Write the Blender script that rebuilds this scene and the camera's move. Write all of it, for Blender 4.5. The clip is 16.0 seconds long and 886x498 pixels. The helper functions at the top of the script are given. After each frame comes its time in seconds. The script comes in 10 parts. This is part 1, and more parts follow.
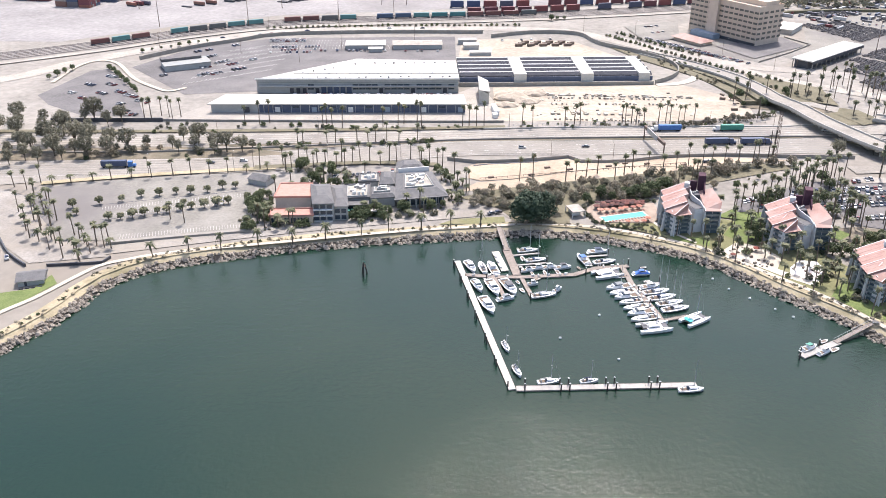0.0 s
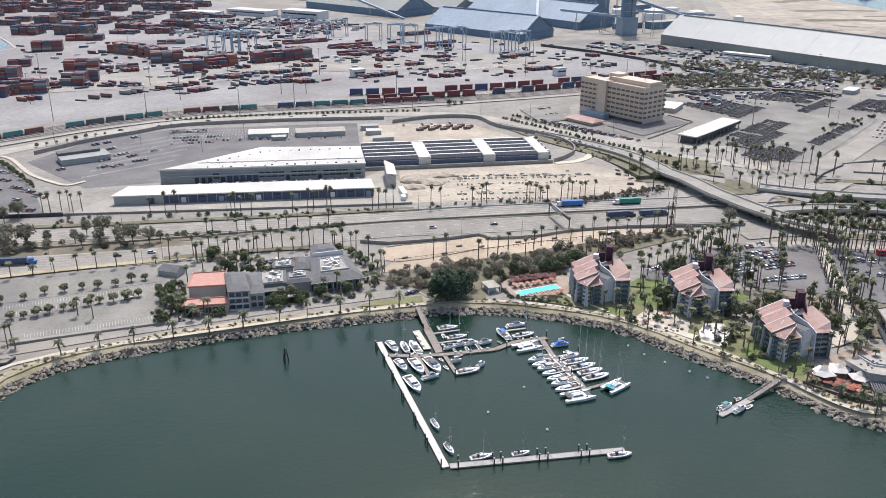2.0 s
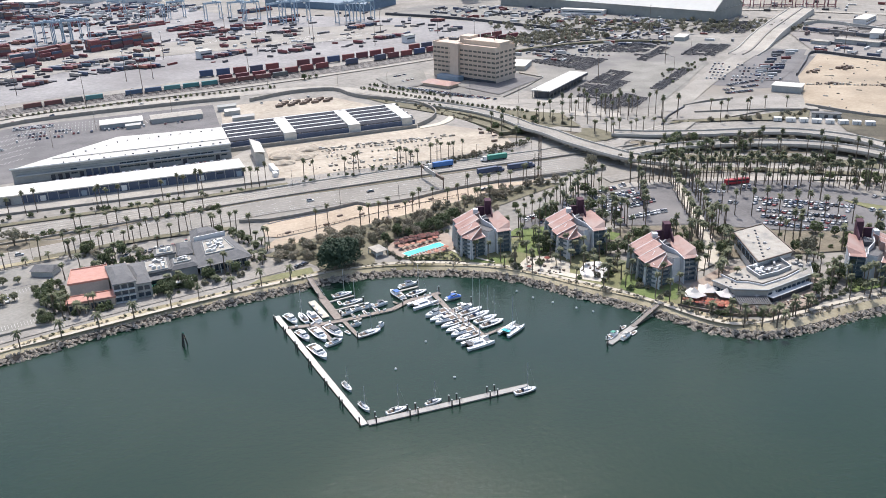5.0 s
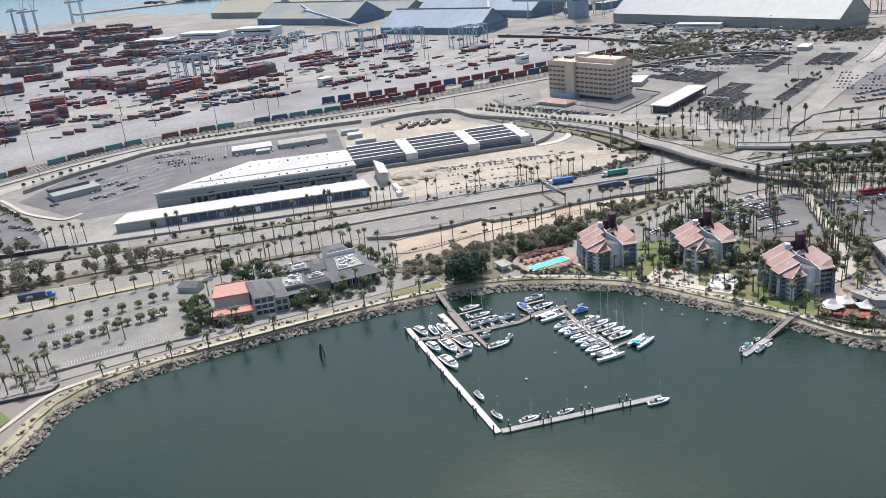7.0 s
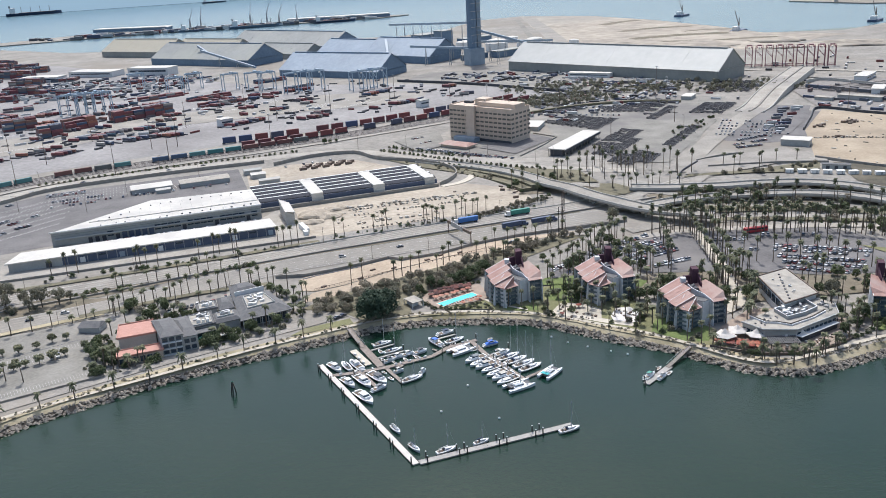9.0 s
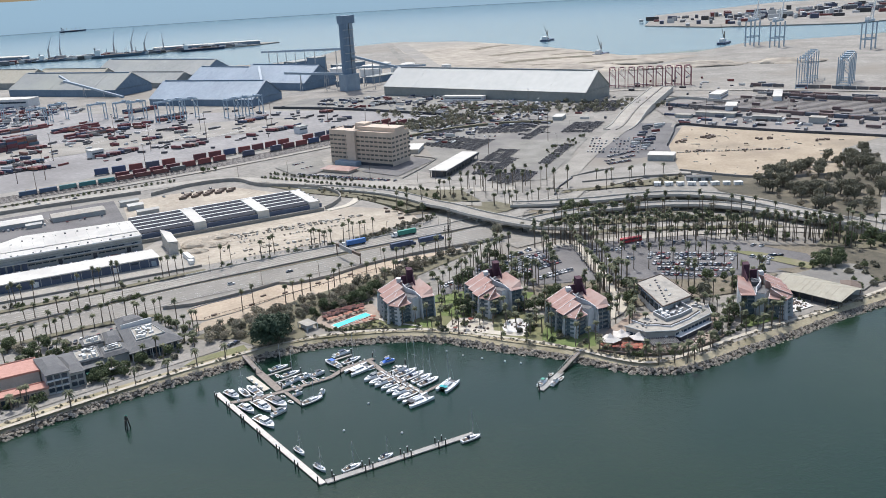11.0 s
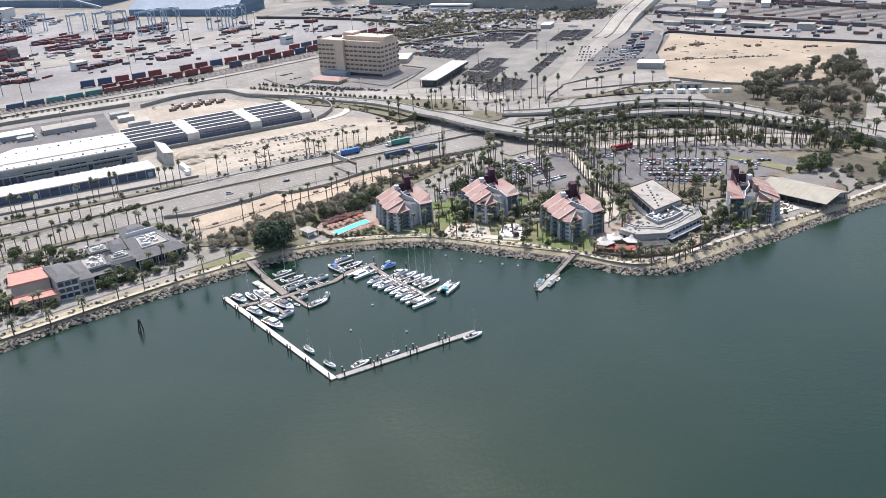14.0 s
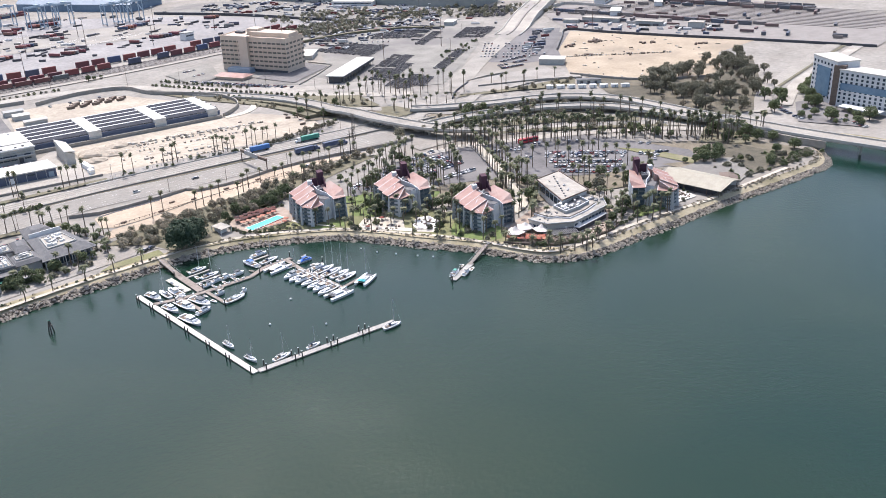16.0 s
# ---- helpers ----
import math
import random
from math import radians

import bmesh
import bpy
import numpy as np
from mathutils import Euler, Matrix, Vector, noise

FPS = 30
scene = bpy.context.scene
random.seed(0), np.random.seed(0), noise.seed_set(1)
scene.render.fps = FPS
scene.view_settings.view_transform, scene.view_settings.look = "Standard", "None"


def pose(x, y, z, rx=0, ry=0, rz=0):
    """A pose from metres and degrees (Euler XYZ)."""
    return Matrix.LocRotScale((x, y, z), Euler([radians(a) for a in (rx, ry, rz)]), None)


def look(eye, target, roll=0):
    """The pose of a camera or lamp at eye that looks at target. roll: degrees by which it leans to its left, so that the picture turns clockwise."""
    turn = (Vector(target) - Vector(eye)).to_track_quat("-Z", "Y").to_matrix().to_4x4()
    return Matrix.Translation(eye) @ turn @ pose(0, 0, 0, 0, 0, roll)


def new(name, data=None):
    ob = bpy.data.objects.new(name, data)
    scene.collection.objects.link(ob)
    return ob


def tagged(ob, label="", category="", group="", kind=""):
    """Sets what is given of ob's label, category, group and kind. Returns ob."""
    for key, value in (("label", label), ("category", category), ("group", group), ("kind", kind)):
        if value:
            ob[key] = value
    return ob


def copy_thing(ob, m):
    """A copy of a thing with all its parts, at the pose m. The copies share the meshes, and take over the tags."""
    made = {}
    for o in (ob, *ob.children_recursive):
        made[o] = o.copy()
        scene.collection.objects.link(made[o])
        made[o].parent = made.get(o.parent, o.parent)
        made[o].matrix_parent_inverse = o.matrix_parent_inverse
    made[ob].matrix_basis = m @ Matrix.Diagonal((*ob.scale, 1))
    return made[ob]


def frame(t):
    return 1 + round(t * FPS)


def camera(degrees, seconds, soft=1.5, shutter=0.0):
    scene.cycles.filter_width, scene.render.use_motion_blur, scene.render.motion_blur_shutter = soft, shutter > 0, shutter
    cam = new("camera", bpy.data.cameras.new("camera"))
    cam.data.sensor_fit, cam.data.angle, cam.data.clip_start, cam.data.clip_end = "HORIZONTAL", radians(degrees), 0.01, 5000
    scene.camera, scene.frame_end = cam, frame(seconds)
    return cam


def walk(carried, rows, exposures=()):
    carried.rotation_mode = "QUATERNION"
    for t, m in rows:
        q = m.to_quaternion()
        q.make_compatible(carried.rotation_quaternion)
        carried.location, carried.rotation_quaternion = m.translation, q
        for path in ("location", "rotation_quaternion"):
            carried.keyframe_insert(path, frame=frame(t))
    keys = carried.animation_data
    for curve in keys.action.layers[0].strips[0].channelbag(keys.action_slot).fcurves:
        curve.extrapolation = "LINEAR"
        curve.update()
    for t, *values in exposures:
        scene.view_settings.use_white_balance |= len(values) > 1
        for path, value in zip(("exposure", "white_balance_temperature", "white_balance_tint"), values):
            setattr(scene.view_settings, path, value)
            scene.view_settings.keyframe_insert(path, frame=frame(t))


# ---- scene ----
# Camera: a helicopter drifting sideways, about 175 m over a harbour basin
cam = camera(53.72, 16.0, soft=0.9)
PATH = [
    (0, (-33.63, -246.14, 177.83), (-30.292, -156.784, 133.058), 0.06),
    (0.5, (-35.68, -246.58, 177.88), (-31.990, -155.273, 137.274), -0.55),
    (1, (-37.86, -247.20, 177.89), (-32.763, -155.246, 138.929), -0.75),
    (1.5, (-40.16, -247.97, 177.87), (-30.769, -155.792, 140.251), -0.55),
    (2, (-42.56, -248.87, 177.82), (-27.481, -156.822, 141.756), 0.18),
    (2.5, (-45.03, -249.87, 177.75), (-22.466, -158.927, 142.821), 0.92),
    (3, (-47.57, -250.97, 177.66), (-18.325, -162.031, 142.508), 1.19),
    (3.5, (-50.14, -252.14, 177.55), (-17.969, -164.560, 141.562), 0.40),
    (3.7, (-51.18, -252.62, 177.51), (-19.134, -165.177, 141.085), -0.37),
    (5.8, (-62.18, -258.05, 176.96), (-35.730, -170.443, 136.651), -4.59),
    (6, (-63.22, -258.59, 176.90), (-41.075, -169.327, 137.629), -5.13),
    (6.5, (-65.80, -259.91, 176.77), (-50.263, -168.474, 139.383), -5.51),
    (7, (-68.34, -261.23, 176.64), (-49.449, -169.857, 140.663), -5.56),
    (7.5, (-70.85, -262.52, 176.52), (-46.825, -171.884, 141.778), -6.00),
    (8, (-73.32, -263.80, 176.41), (-45.064, -174.369, 141.709), -5.18),
    (8.5, (-75.74, -265.04, 176.31), (-45.999, -175.811, 142.349), -3.74),
    (9, (-78.11, -266.26, 176.22), (-46.968, -176.832, 144.074), -3.30),
    (9.5, (-80.43, -267.43, 176.15), (-41.586, -180.782, 144.808), -3.84),
    (9.7, (-81.35, -267.90, 176.13), (-38.591, -183.219, 144.479), -4.10),
    (11.8, (-90.54, -272.40, 176.05), (-46.788, -187.511, 146.406), -2.86),
    (12, (-91.38, -272.81, 176.07), (-49.103, -187.441, 145.642), -2.98),
    (12.5, (-93.46, -273.79, 176.11), (-53.070, -188.575, 142.851), -3.23),
    (13, (-95.53, -274.76, 176.18), (-54.569, -190.847, 140.395), -3.39),
    (13.5, (-97.58, -275.72, 176.27), (-55.062, -193.402, 138.648), -3.36),
    (14, (-99.63, -276.68, 176.38), (-55.805, -195.924, 136.923), -3.47),
    (14.5, (-101.70, -277.65, 176.52), (-55.805, -199.151, 134.905), -3.57),
    (15, (-103.79, -278.63, 176.68), (-53.481, -202.640, 135.522), -2.83),
    (15.5, (-105.91, -279.65, 176.87), (-53.589, -204.602, 136.495), -2.40),
    (16, (-108.10, -280.71, 177.07), (-55.259, -205.925, 136.884), -2.16),
]
walk(cam, [(t, look(eye, aim, roll)) for t, eye, aim, roll in PATH],
     exposures=[(0, 0.85, 6700, 17), (0.5, 0.51, 6650, 16), (1, 0.45, 6550, 15), (1.5, 0.37, 6500, 14), (3.5, 0.20, 6450, 12), (6, 0.57, 6450, 13), (6.5, 0.37, 6400, 13), (7, 0.30, 6400, 12), (9, 0.21, 6350, 11), (12, 0.19, 6400, 10), (12.5, 0.25, 6450, 11), (13, 0.27, 6400, 11), (14, 0.45, 6450, 14), (15, 0.54, 6450, 15), (16, 0.66, 6450, 16)])

# Daylight: high sun ahead of the camera and a clear hazy sky
SUN_AZ, SUN_EL = 16.0, 60.0
sun_dir = Vector((math.sin(radians(SUN_AZ)) * math.cos(radians(SUN_EL)), math.cos(radians(SUN_AZ)) * math.cos(radians(SUN_EL)), math.sin(radians(SUN_EL))))
world = bpy.data.worlds.new("sky")
scene.world = world
world.use_nodes = True
wn = world.node_tree
sky = wn.nodes.new("ShaderNodeTexSky")
sky.sky_type, sky.sun_disc = "NISHITA", False
sky.sun_elevation, sky.sun_rotation = radians(SUN_EL), radians(SUN_AZ)
sky.altitude, sky.air_density, sky.dust_density, sky.ozone_density = 100, 1.2, 3.0, 1.0
wn.links.new(sky.outputs[0], wn.nodes["Background"].inputs[0])
wn.nodes["Background"].inputs[1].default_value = 0.15
sun_data = bpy.data.lights.new("sun", "SUN")
sun_data.energy, sun_data.angle, sun_data.color = 3.15, radians(0.55), (1.0, 0.975, 0.935)
sun = new("sun", sun_data)
sun.matrix_world = look(tuple(sun_dir * 900), (0, 0, 0))


# ---- materials ----
def shade(name, dark, light, scale=0.3, rough=0.8, bump=0.3, metal=0.0, fine=9.0, jitter=0.0, spec=0.5, world_space=True, stain=None):
    """A surface between two colours, mottled at two scales, with a fine relief; jitter varies it from object to object."""
    m = bpy.data.materials.new(name)
    m.use_nodes = True
    nt = m.node_tree
    b = nt.nodes["Principled BSDF"]
    b.inputs["Roughness"].default_value, b.inputs["Metallic"].default_value = rough, metal
    b.inputs["Specular IOR Level"].default_value = spec
    if world_space:
        co = nt.nodes.new("ShaderNodeNewGeometry").outputs["Position"]
    else:
        co = nt.nodes.new("ShaderNodeTexCoord").outputs["Object"]

    def tex(s, detail):
        n = nt.nodes.new("ShaderNodeTexNoise")
        n.inputs["Scale"].default_value, n.inputs["Detail"].default_value, n.inputs["Roughness"].default_value = s, detail, 0.6
        nt.links.new(co, n.inputs["Vector"])
        return n
    a, c = tex(scale, 4), tex(scale * fine, 3)
    mixf = nt.nodes.new("ShaderNodeMath")
    mixf.operation = "MULTIPLY_ADD"
    nt.links.new(c.outputs["Fac"], mixf.inputs[0])
    mixf.inputs[1].default_value = 0.45
    half = nt.nodes.new("ShaderNodeMath")
    half.operation = "MULTIPLY"
    nt.links.new(a.outputs["Fac"], half.inputs[0])
    half.inputs[1].default_value = 0.6
    nt.links.new(half.outputs[0], mixf.inputs[2])
    fac = mixf.outputs[0]
    if jitter:
        info = nt.nodes.new("ShaderNodeObjectInfo")
        j = nt.nodes.new("ShaderNodeMath")
        j.operation = "MULTIPLY_ADD"
        nt.links.new(info.outputs["Random"], j.inputs[0])
        j.inputs[1].default_value = jitter
        sub = nt.nodes.new("ShaderNodeMath")
        sub.operation = "SUBTRACT"
        nt.links.new(fac, sub.inputs[0])
        sub.inputs[1].default_value = jitter / 2
        nt.links.new(sub.outputs[0], j.inputs[2])
        fac = j.outputs[0]
    ramp = nt.nodes.new("ShaderNodeValToRGB")
    ramp.color_ramp.elements[0].position, ramp.color_ramp.elements[1].position = 0.32, 0.72
    ramp.color_ramp.elements[0].color, ramp.color_ramp.elements[1].color = (*dark, 1), (*light, 1)
    nt.links.new(fac, ramp.inputs[0])
    out = ramp.outputs[0]
    if stain:
        s = tex(scale * 0.22, 5)
        r = nt.nodes.new("ShaderNodeValToRGB")
        r.color_ramp.elements[0].position, r.color_ramp.elements[1].position = 0.5, 0.66
        nt.links.new(s.outputs["Fac"], r.inputs[0])
        mx = nt.nodes.new("ShaderNodeMixRGB")
        nt.links.new(r.outputs[0], mx.inputs[0])
        nt.links.new(out, mx.inputs[1])
        mx.inputs[2].default_value = (*stain, 1)
        out = mx.outputs[0]
    nt.links.new(out, b.inputs["Base Color"])
    if bump:
        bp = nt.nodes.new("ShaderNodeBump")
        bp.inputs["Strength"].default_value, bp.inputs["Distance"].default_value = bump, 0.15
        nt.links.new(c.outputs["Fac"], bp.inputs["Height"])
        nt.links.new(bp.outputs[0], b.inputs["Normal"])
    return m


def palette(name, colours, rough=0.5, metal=0.0, island=False, spec=0.5):
    """Paint in one of several colours, picked per object (or per loose piece), with slight dirt."""
    m = bpy.data.materials.new(name)
    m.use_nodes = True
    nt = m.node_tree
    b = nt.nodes["Principled BSDF"]
    b.inputs["Roughness"].default_value, b.inputs["Metallic"].default_value = rough, metal
    b.inputs["Specular IOR Level"].default_value = spec
    src = nt.nodes.new("ShaderNodeNewGeometry").outputs["Random Per Island"] if island else nt.nodes.new("ShaderNodeObjectInfo").outputs["Random"]
    ramp = nt.nodes.new("ShaderNodeValToRGB")
    ramp.color_ramp.interpolation = "CONSTANT"
    e = ramp.color_ramp.elements
    while len(e) < len(colours):
        e.new(0.5)
    for n, col in enumerate(colours):
        e[n].position, e[n].color = n / len(colours), (*col, 1)
    nt.links.new(src, ramp.inputs[0])
    n = nt.nodes.new("ShaderNodeTexNoise")
    n.inputs["Scale"].default_value = 0.9
    nt.links.new(nt.nodes.new("ShaderNodeNewGeometry").outputs["Position"], n.inputs["Vector"])
    d = nt.nodes.new("ShaderNodeMixRGB")
    d.blend_type = "MULTIPLY"
    d.inputs[0].default_value = 0.35
    nt.links.new(ramp.outputs[0], d.inputs[1])
    nt.links.new(n.outputs["Fac"], d.inputs[2])
    nt.links.new(d.outputs[0], b.inputs["Base Color"])
    return m


def water_material(name, deep, tint, rough, ripple, scale):
    m = bpy.data.materials.new(name)
    m.use_nodes = True
    nt = m.node_tree
    b = nt.nodes["Principled BSDF"]
    b.inputs["Roughness"].default_value = rough
    b.inputs["IOR"].default_value = 1.33
    pos = nt.nodes.new("ShaderNodeNewGeometry").outputs["Position"]
    n1 = nt.nodes.new("ShaderNodeTexNoise")
    n1.inputs["Scale"].default_value, n1.inputs["Detail"].default_value = 0.006, 5
    nt.links.new(pos, n1.inputs["Vector"])
    ramp = nt.nodes.new("ShaderNodeValToRGB")
    ramp.color_ramp.elements[0].position, ramp.color_ramp.elements[1].position = 0.35, 0.68
    ramp.color_ramp.elements[0].color, ramp.color_ramp.elements[1].color = (*deep, 1), (*tint, 1)
    nt.links.new(n1.outputs["Fac"], ramp.inputs[0])
    nt.links.new(ramp.outputs[0], b.inputs["Base Color"])
    n2 = nt.nodes.new("ShaderNodeTexNoise")
    n2.inputs["Scale"].default_value, n2.inputs["Detail"].default_value = scale, 6
    n2.inputs["Roughness"].default_value = 0.65
    nt.links.new(pos, n2.inputs["Vector"])
    # breeze patches: the ripples are stronger in some stretches
    n3 = nt.nodes.new("ShaderNodeTexNoise")
    n3.inputs["Scale"].default_value, n3.inputs["Detail"].default_value = 0.011, 3
    nt.links.new(pos, n3.inputs["Vector"])
    gust = nt.nodes.new("ShaderNodeMapRange")
    gust.inputs["From Min"].default_value, gust.inputs["From Max"].default_value = 0.38, 0.66
    gust.inputs["To Min"].default_value, gust.inputs["To Max"].default_value = ripple * 0.45, ripple * 1.1
    nt.links.new(n3.outputs["Fac"], gust.inputs["Value"])
    bp = nt.nodes.new("ShaderNodeBump")
    bp.inputs["Distance"].default_value = 0.6
    nt.links.new(gust.outputs[0], bp.inputs["Strength"])
    nt.links.new(n2.outputs["Fac"], bp.inputs["Height"])
    nt.links.new(bp.outputs[0], b.inputs["Normal"])
    return m


M = {}
M["water"] = water_material("harbour_water", (0.0044, 0.0250, 0.0182), (0.0130, 0.0312, 0.0172), 0.12, 0.40, 0.45)
# distance haze is put into the outer sea's paler, bluer base colour
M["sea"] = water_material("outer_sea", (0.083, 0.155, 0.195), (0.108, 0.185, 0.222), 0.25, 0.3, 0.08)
M["ground"] = shade("dusty_ground", (0.164, 0.153, 0.134), (0.353, 0.331, 0.293), 0.02, 0.95, 0.2, fine=12, stain=(0.23, 0.205, 0.17))
M["asphalt"] = shade("worn_asphalt", (0.15, 0.143, 0.124), (0.292, 0.28, 0.248), 0.05, 0.9, 0.15, fine=14, stain=(0.16, 0.15, 0.142))
M["yard"] = shade("pale_terminal_paving", (0.164, 0.157, 0.153), (0.353, 0.339, 0.327), 0.012, 0.9, 0.1, fine=20, stain=(0.195, 0.182, 0.175))
M["darklot"] = shade("dark_lot_asphalt", (0.086, 0.082, 0.082), (0.194, 0.186, 0.182), 0.05, 0.9, 0.1, fine=14, stain=(0.19, 0.18, 0.172))
M["road"] = shade("concrete_road", (0.242, 0.223, 0.191), (0.456, 0.424, 0.367), 0.05, 0.9, 0.1, fine=16, stain=(0.26, 0.245, 0.225))
M["lane"] = shade("grey_freeway", (0.184, 0.171, 0.148), (0.376, 0.350, 0.306), 0.03, 0.9, 0.1, fine=20, stain=(0.25, 0.237, 0.215))
M["path"] = shade("pale_concrete_path", (0.46, 0.42, 0.34), (0.6, 0.55, 0.46), 0.2, 0.9, 0.1)
M["sand"] = shade("bare_sand", (0.295, 0.234, 0.168), (0.559, 0.456, 0.342), 0.04, 0.95, 0.4, fine=14, stain=(0.33, 0.27, 0.20))
M["dirt"] = shade("construction_dirt", (0.254, 0.217, 0.168), (0.536, 0.470, 0.376), 0.03, 0.95, 0.5, fine=10, stain=(0.28, 0.245, 0.20))
M["grass"] = shade("green_lawn", (0.085, 0.125, 0.034), (0.175, 0.215, 0.075), 0.15, 0.95, 0.6, fine=8)
M["verge"] = shade("sparse_lawn", (0.13, 0.135, 0.06), (0.22, 0.215, 0.11), 0.12, 0.95, 0.6, fine=8, stain=(0.24, 0.21, 0.14))
M["drygrass"] = shade("dry_slope_grass", (0.13, 0.112, 0.08), (0.24, 0.205, 0.15), 0.1, 0.95, 0.6, fine=8, stain=(0.095, 0.09, 0.055))
M["scrub"] = shade("scrub_slope", (0.10, 0.095, 0.06), (0.20, 0.18, 0.12), 0.12, 0.95, 0.7, fine=6)
M["rock"] = shade("granite_riprap", (0.10, 0.088, 0.072), (0.42, 0.37, 0.305), 0.5, 0.9, 0.6, fine=5)
M["concrete"] = shade("concrete", (0.36, 0.345, 0.31), (0.50, 0.48, 0.44), 0.3, 0.85, 0.15)
M["barrier"] = shade("weathered_barrier", (0.22, 0.205, 0.18), (0.34, 0.32, 0.285), 0.3, 0.9, 0.2)
M["white"] = shade("white_paint", (0.62, 0.62, 0.60), (0.76, 0.76, 0.74), 0.4, 0.6, 0.05)
M["whiteroof"] = shade("white_membrane_roof", (0.455, 0.438, 0.395), (0.655, 0.632, 0.575), 0.08, 0.7, 0.08, fine=10, stain=(0.43, 0.415, 0.385))
M["greywall"] = shade("grey_panel_wall", (0.30, 0.31, 0.30), (0.42, 0.43, 0.42), 0.2, 0.75, 0.1)
M["dark"] = shade("dark_opening", (0.03, 0.035, 0.045), (0.07, 0.075, 0.09), 0.3, 0.5, 0.05)
M["glass"] = shade("dark_window_glass", (0.02, 0.035, 0.05), (0.05, 0.075, 0.10), 0.6, 0.12, 0.0)
M["blueglass"] = shade("blue_curtain_glass", (0.09, 0.16, 0.24), (0.16, 0.25, 0.34), 0.2, 0.15, 0.0)
# blue-grey base colour carries the sky's reflection in the hotel glazing
M["roomglass"] = shade("sky_tinted_balcony_glass", (0.06, 0.09, 0.115), (0.14, 0.185, 0.215), 0.5, 0.15, 0.0)
M["pink"] = shade("pink_metal_roof", (0.27, 0.150, 0.125), (0.42, 0.255, 0.215), 0.35, 0.7, 0.1, stain=(0.37, 0.27, 0.235))
M["purple"] = shade("dark_plum_stucco", (0.055, 0.02, 0.035), (0.10, 0.04, 0.06), 0.4, 0.8, 0.1)
M["offwhite"] = shade("off_white_stucco", (0.50, 0.51, 0.52), (0.66, 0.67, 0.67), 0.3, 0.8, 0.1)
M["greyroof"] = shade("grey_shingle_roof", (0.095, 0.096, 0.10), (0.18, 0.18, 0.178), 0.4, 0.9, 0.3)
M["redroof"] = shade("salmon_tile_roof", (0.40, 0.20, 0.155), (0.53, 0.295, 0.24), 0.5, 0.8, 0.3)
M["beige"] = shade("beige_office_stucco", (0.50, 0.40, 0.315), (0.64, 0.53, 0.43), 0.15, 0.85, 0.1)
M["metalroof"] = shade("beige_ribbed_roof", (0.31, 0.285, 0.22), (0.43, 0.40, 0.32), 0.2, 0.75, 0.15)
M["wood"] = shade("weathered_dock_wood", (0.16, 0.13, 0.11), (0.33, 0.285, 0.245), 0.5, 0.85, 0.3)
M["dockpale"] = shade("pale_dock_planks", (0.50, 0.47, 0.42), (0.68, 0.65, 0.60), 0.6, 0.85, 0.2)
M["pile"] = shade("dark_timber_pile", (0.03, 0.028, 0.025), (0.08, 0.07, 0.06), 0.8, 0.9, 0.3)
M["hull"] = shade("white_gelcoat", (0.60, 0.61, 0.61), (0.78, 0.79, 0.79), 0.5, 0.35, 0.0, jitter=0.4)
M["canvas"] = palette("boat_canvas", [(0.72, 0.72, 0.70), (0.12, 0.17, 0.30), (0.55, 0.53, 0.48), (0.05, 0.07, 0.12), (0.7, 0.7, 0.7), (0.25, 0.27, 0.28), (0.62, 0.6, 0.56), (0.10, 0.10, 0.11)], 0.8)
M["blue"] = shade("blue_tarpaulin", (0.02, 0.10, 0.42), (0.05, 0.18, 0.6), 0.6, 0.6, 0.2)
M["teal"] = shade("teal_canvas", (0.02, 0.30, 0.33), (0.04, 0.42, 0.44), 0.6, 0.7, 0.1)
M["mast"] = shade("aluminium_spar", (0.40, 0.41, 0.43), (0.58, 0.59, 0.6), 0.5, 0.4, 0.0, metal=0.4)
M["poolwater"] = shade("turquoise_pool", (0.05, 0.52, 0.52), (0.12, 0.68, 0.66), 0.3, 0.15, 0.05)
M["paver"] = shade("salmon_paving", (0.25, 0.195, 0.155), (0.39, 0.315, 0.25), 0.3, 0.9, 0.1, stain=(0.26, 0.20, 0.16))
M["orange"] = palette("faded_red_canvas", [(0.42, 0.13, 0.08), (0.30, 0.08, 0.055), (0.50, 0.22, 0.14), (0.24, 0.09, 0.07), (0.38, 0.16, 0.10)], 0.85)
M["sail"] = shade("white_tensile_canvas", (0.58, 0.54, 0.49), (0.70, 0.66, 0.61), 0.3, 0.8, 0.1)
M["trunk"] = shade("palm_trunk", (0.10, 0.08, 0.06), (0.2, 0.165, 0.125), 1.0, 0.95, 0.4)
M["frond"] = shade("palm_frond", (0.085, 0.10, 0.055), (0.19, 0.20, 0.115), 0.9, 0.8, 0.0, jitter=0.3)
M["drybeard"] = shade("dry_palm_skirt", (0.13, 0.10, 0.06), (0.24, 0.19, 0.12), 0.9, 0.95, 0.0)
M["leaf"] = shade("broad_leaves", (0.075, 0.10, 0.048), (0.17, 0.20, 0.10), 0.5, 0.85, 0.0, jitter=0.35)
M["darkleaf"] = shade("dark_fig_leaves", (0.02, 0.042, 0.026), (0.06, 0.095, 0.05), 0.5, 0.8, 0.0)
M["euca"] = shade("eucalyptus_leaves", (0.135, 0.133, 0.095), (0.28, 0.268, 0.195), 0.4, 0.85, 0.0, jitter=0.3)
M["lotleaf"] = shade("dusty_olive_leaves", (0.13, 0.135, 0.075), (0.26, 0.258, 0.155), 0.5, 0.85, 0.0, jitter=0.35)
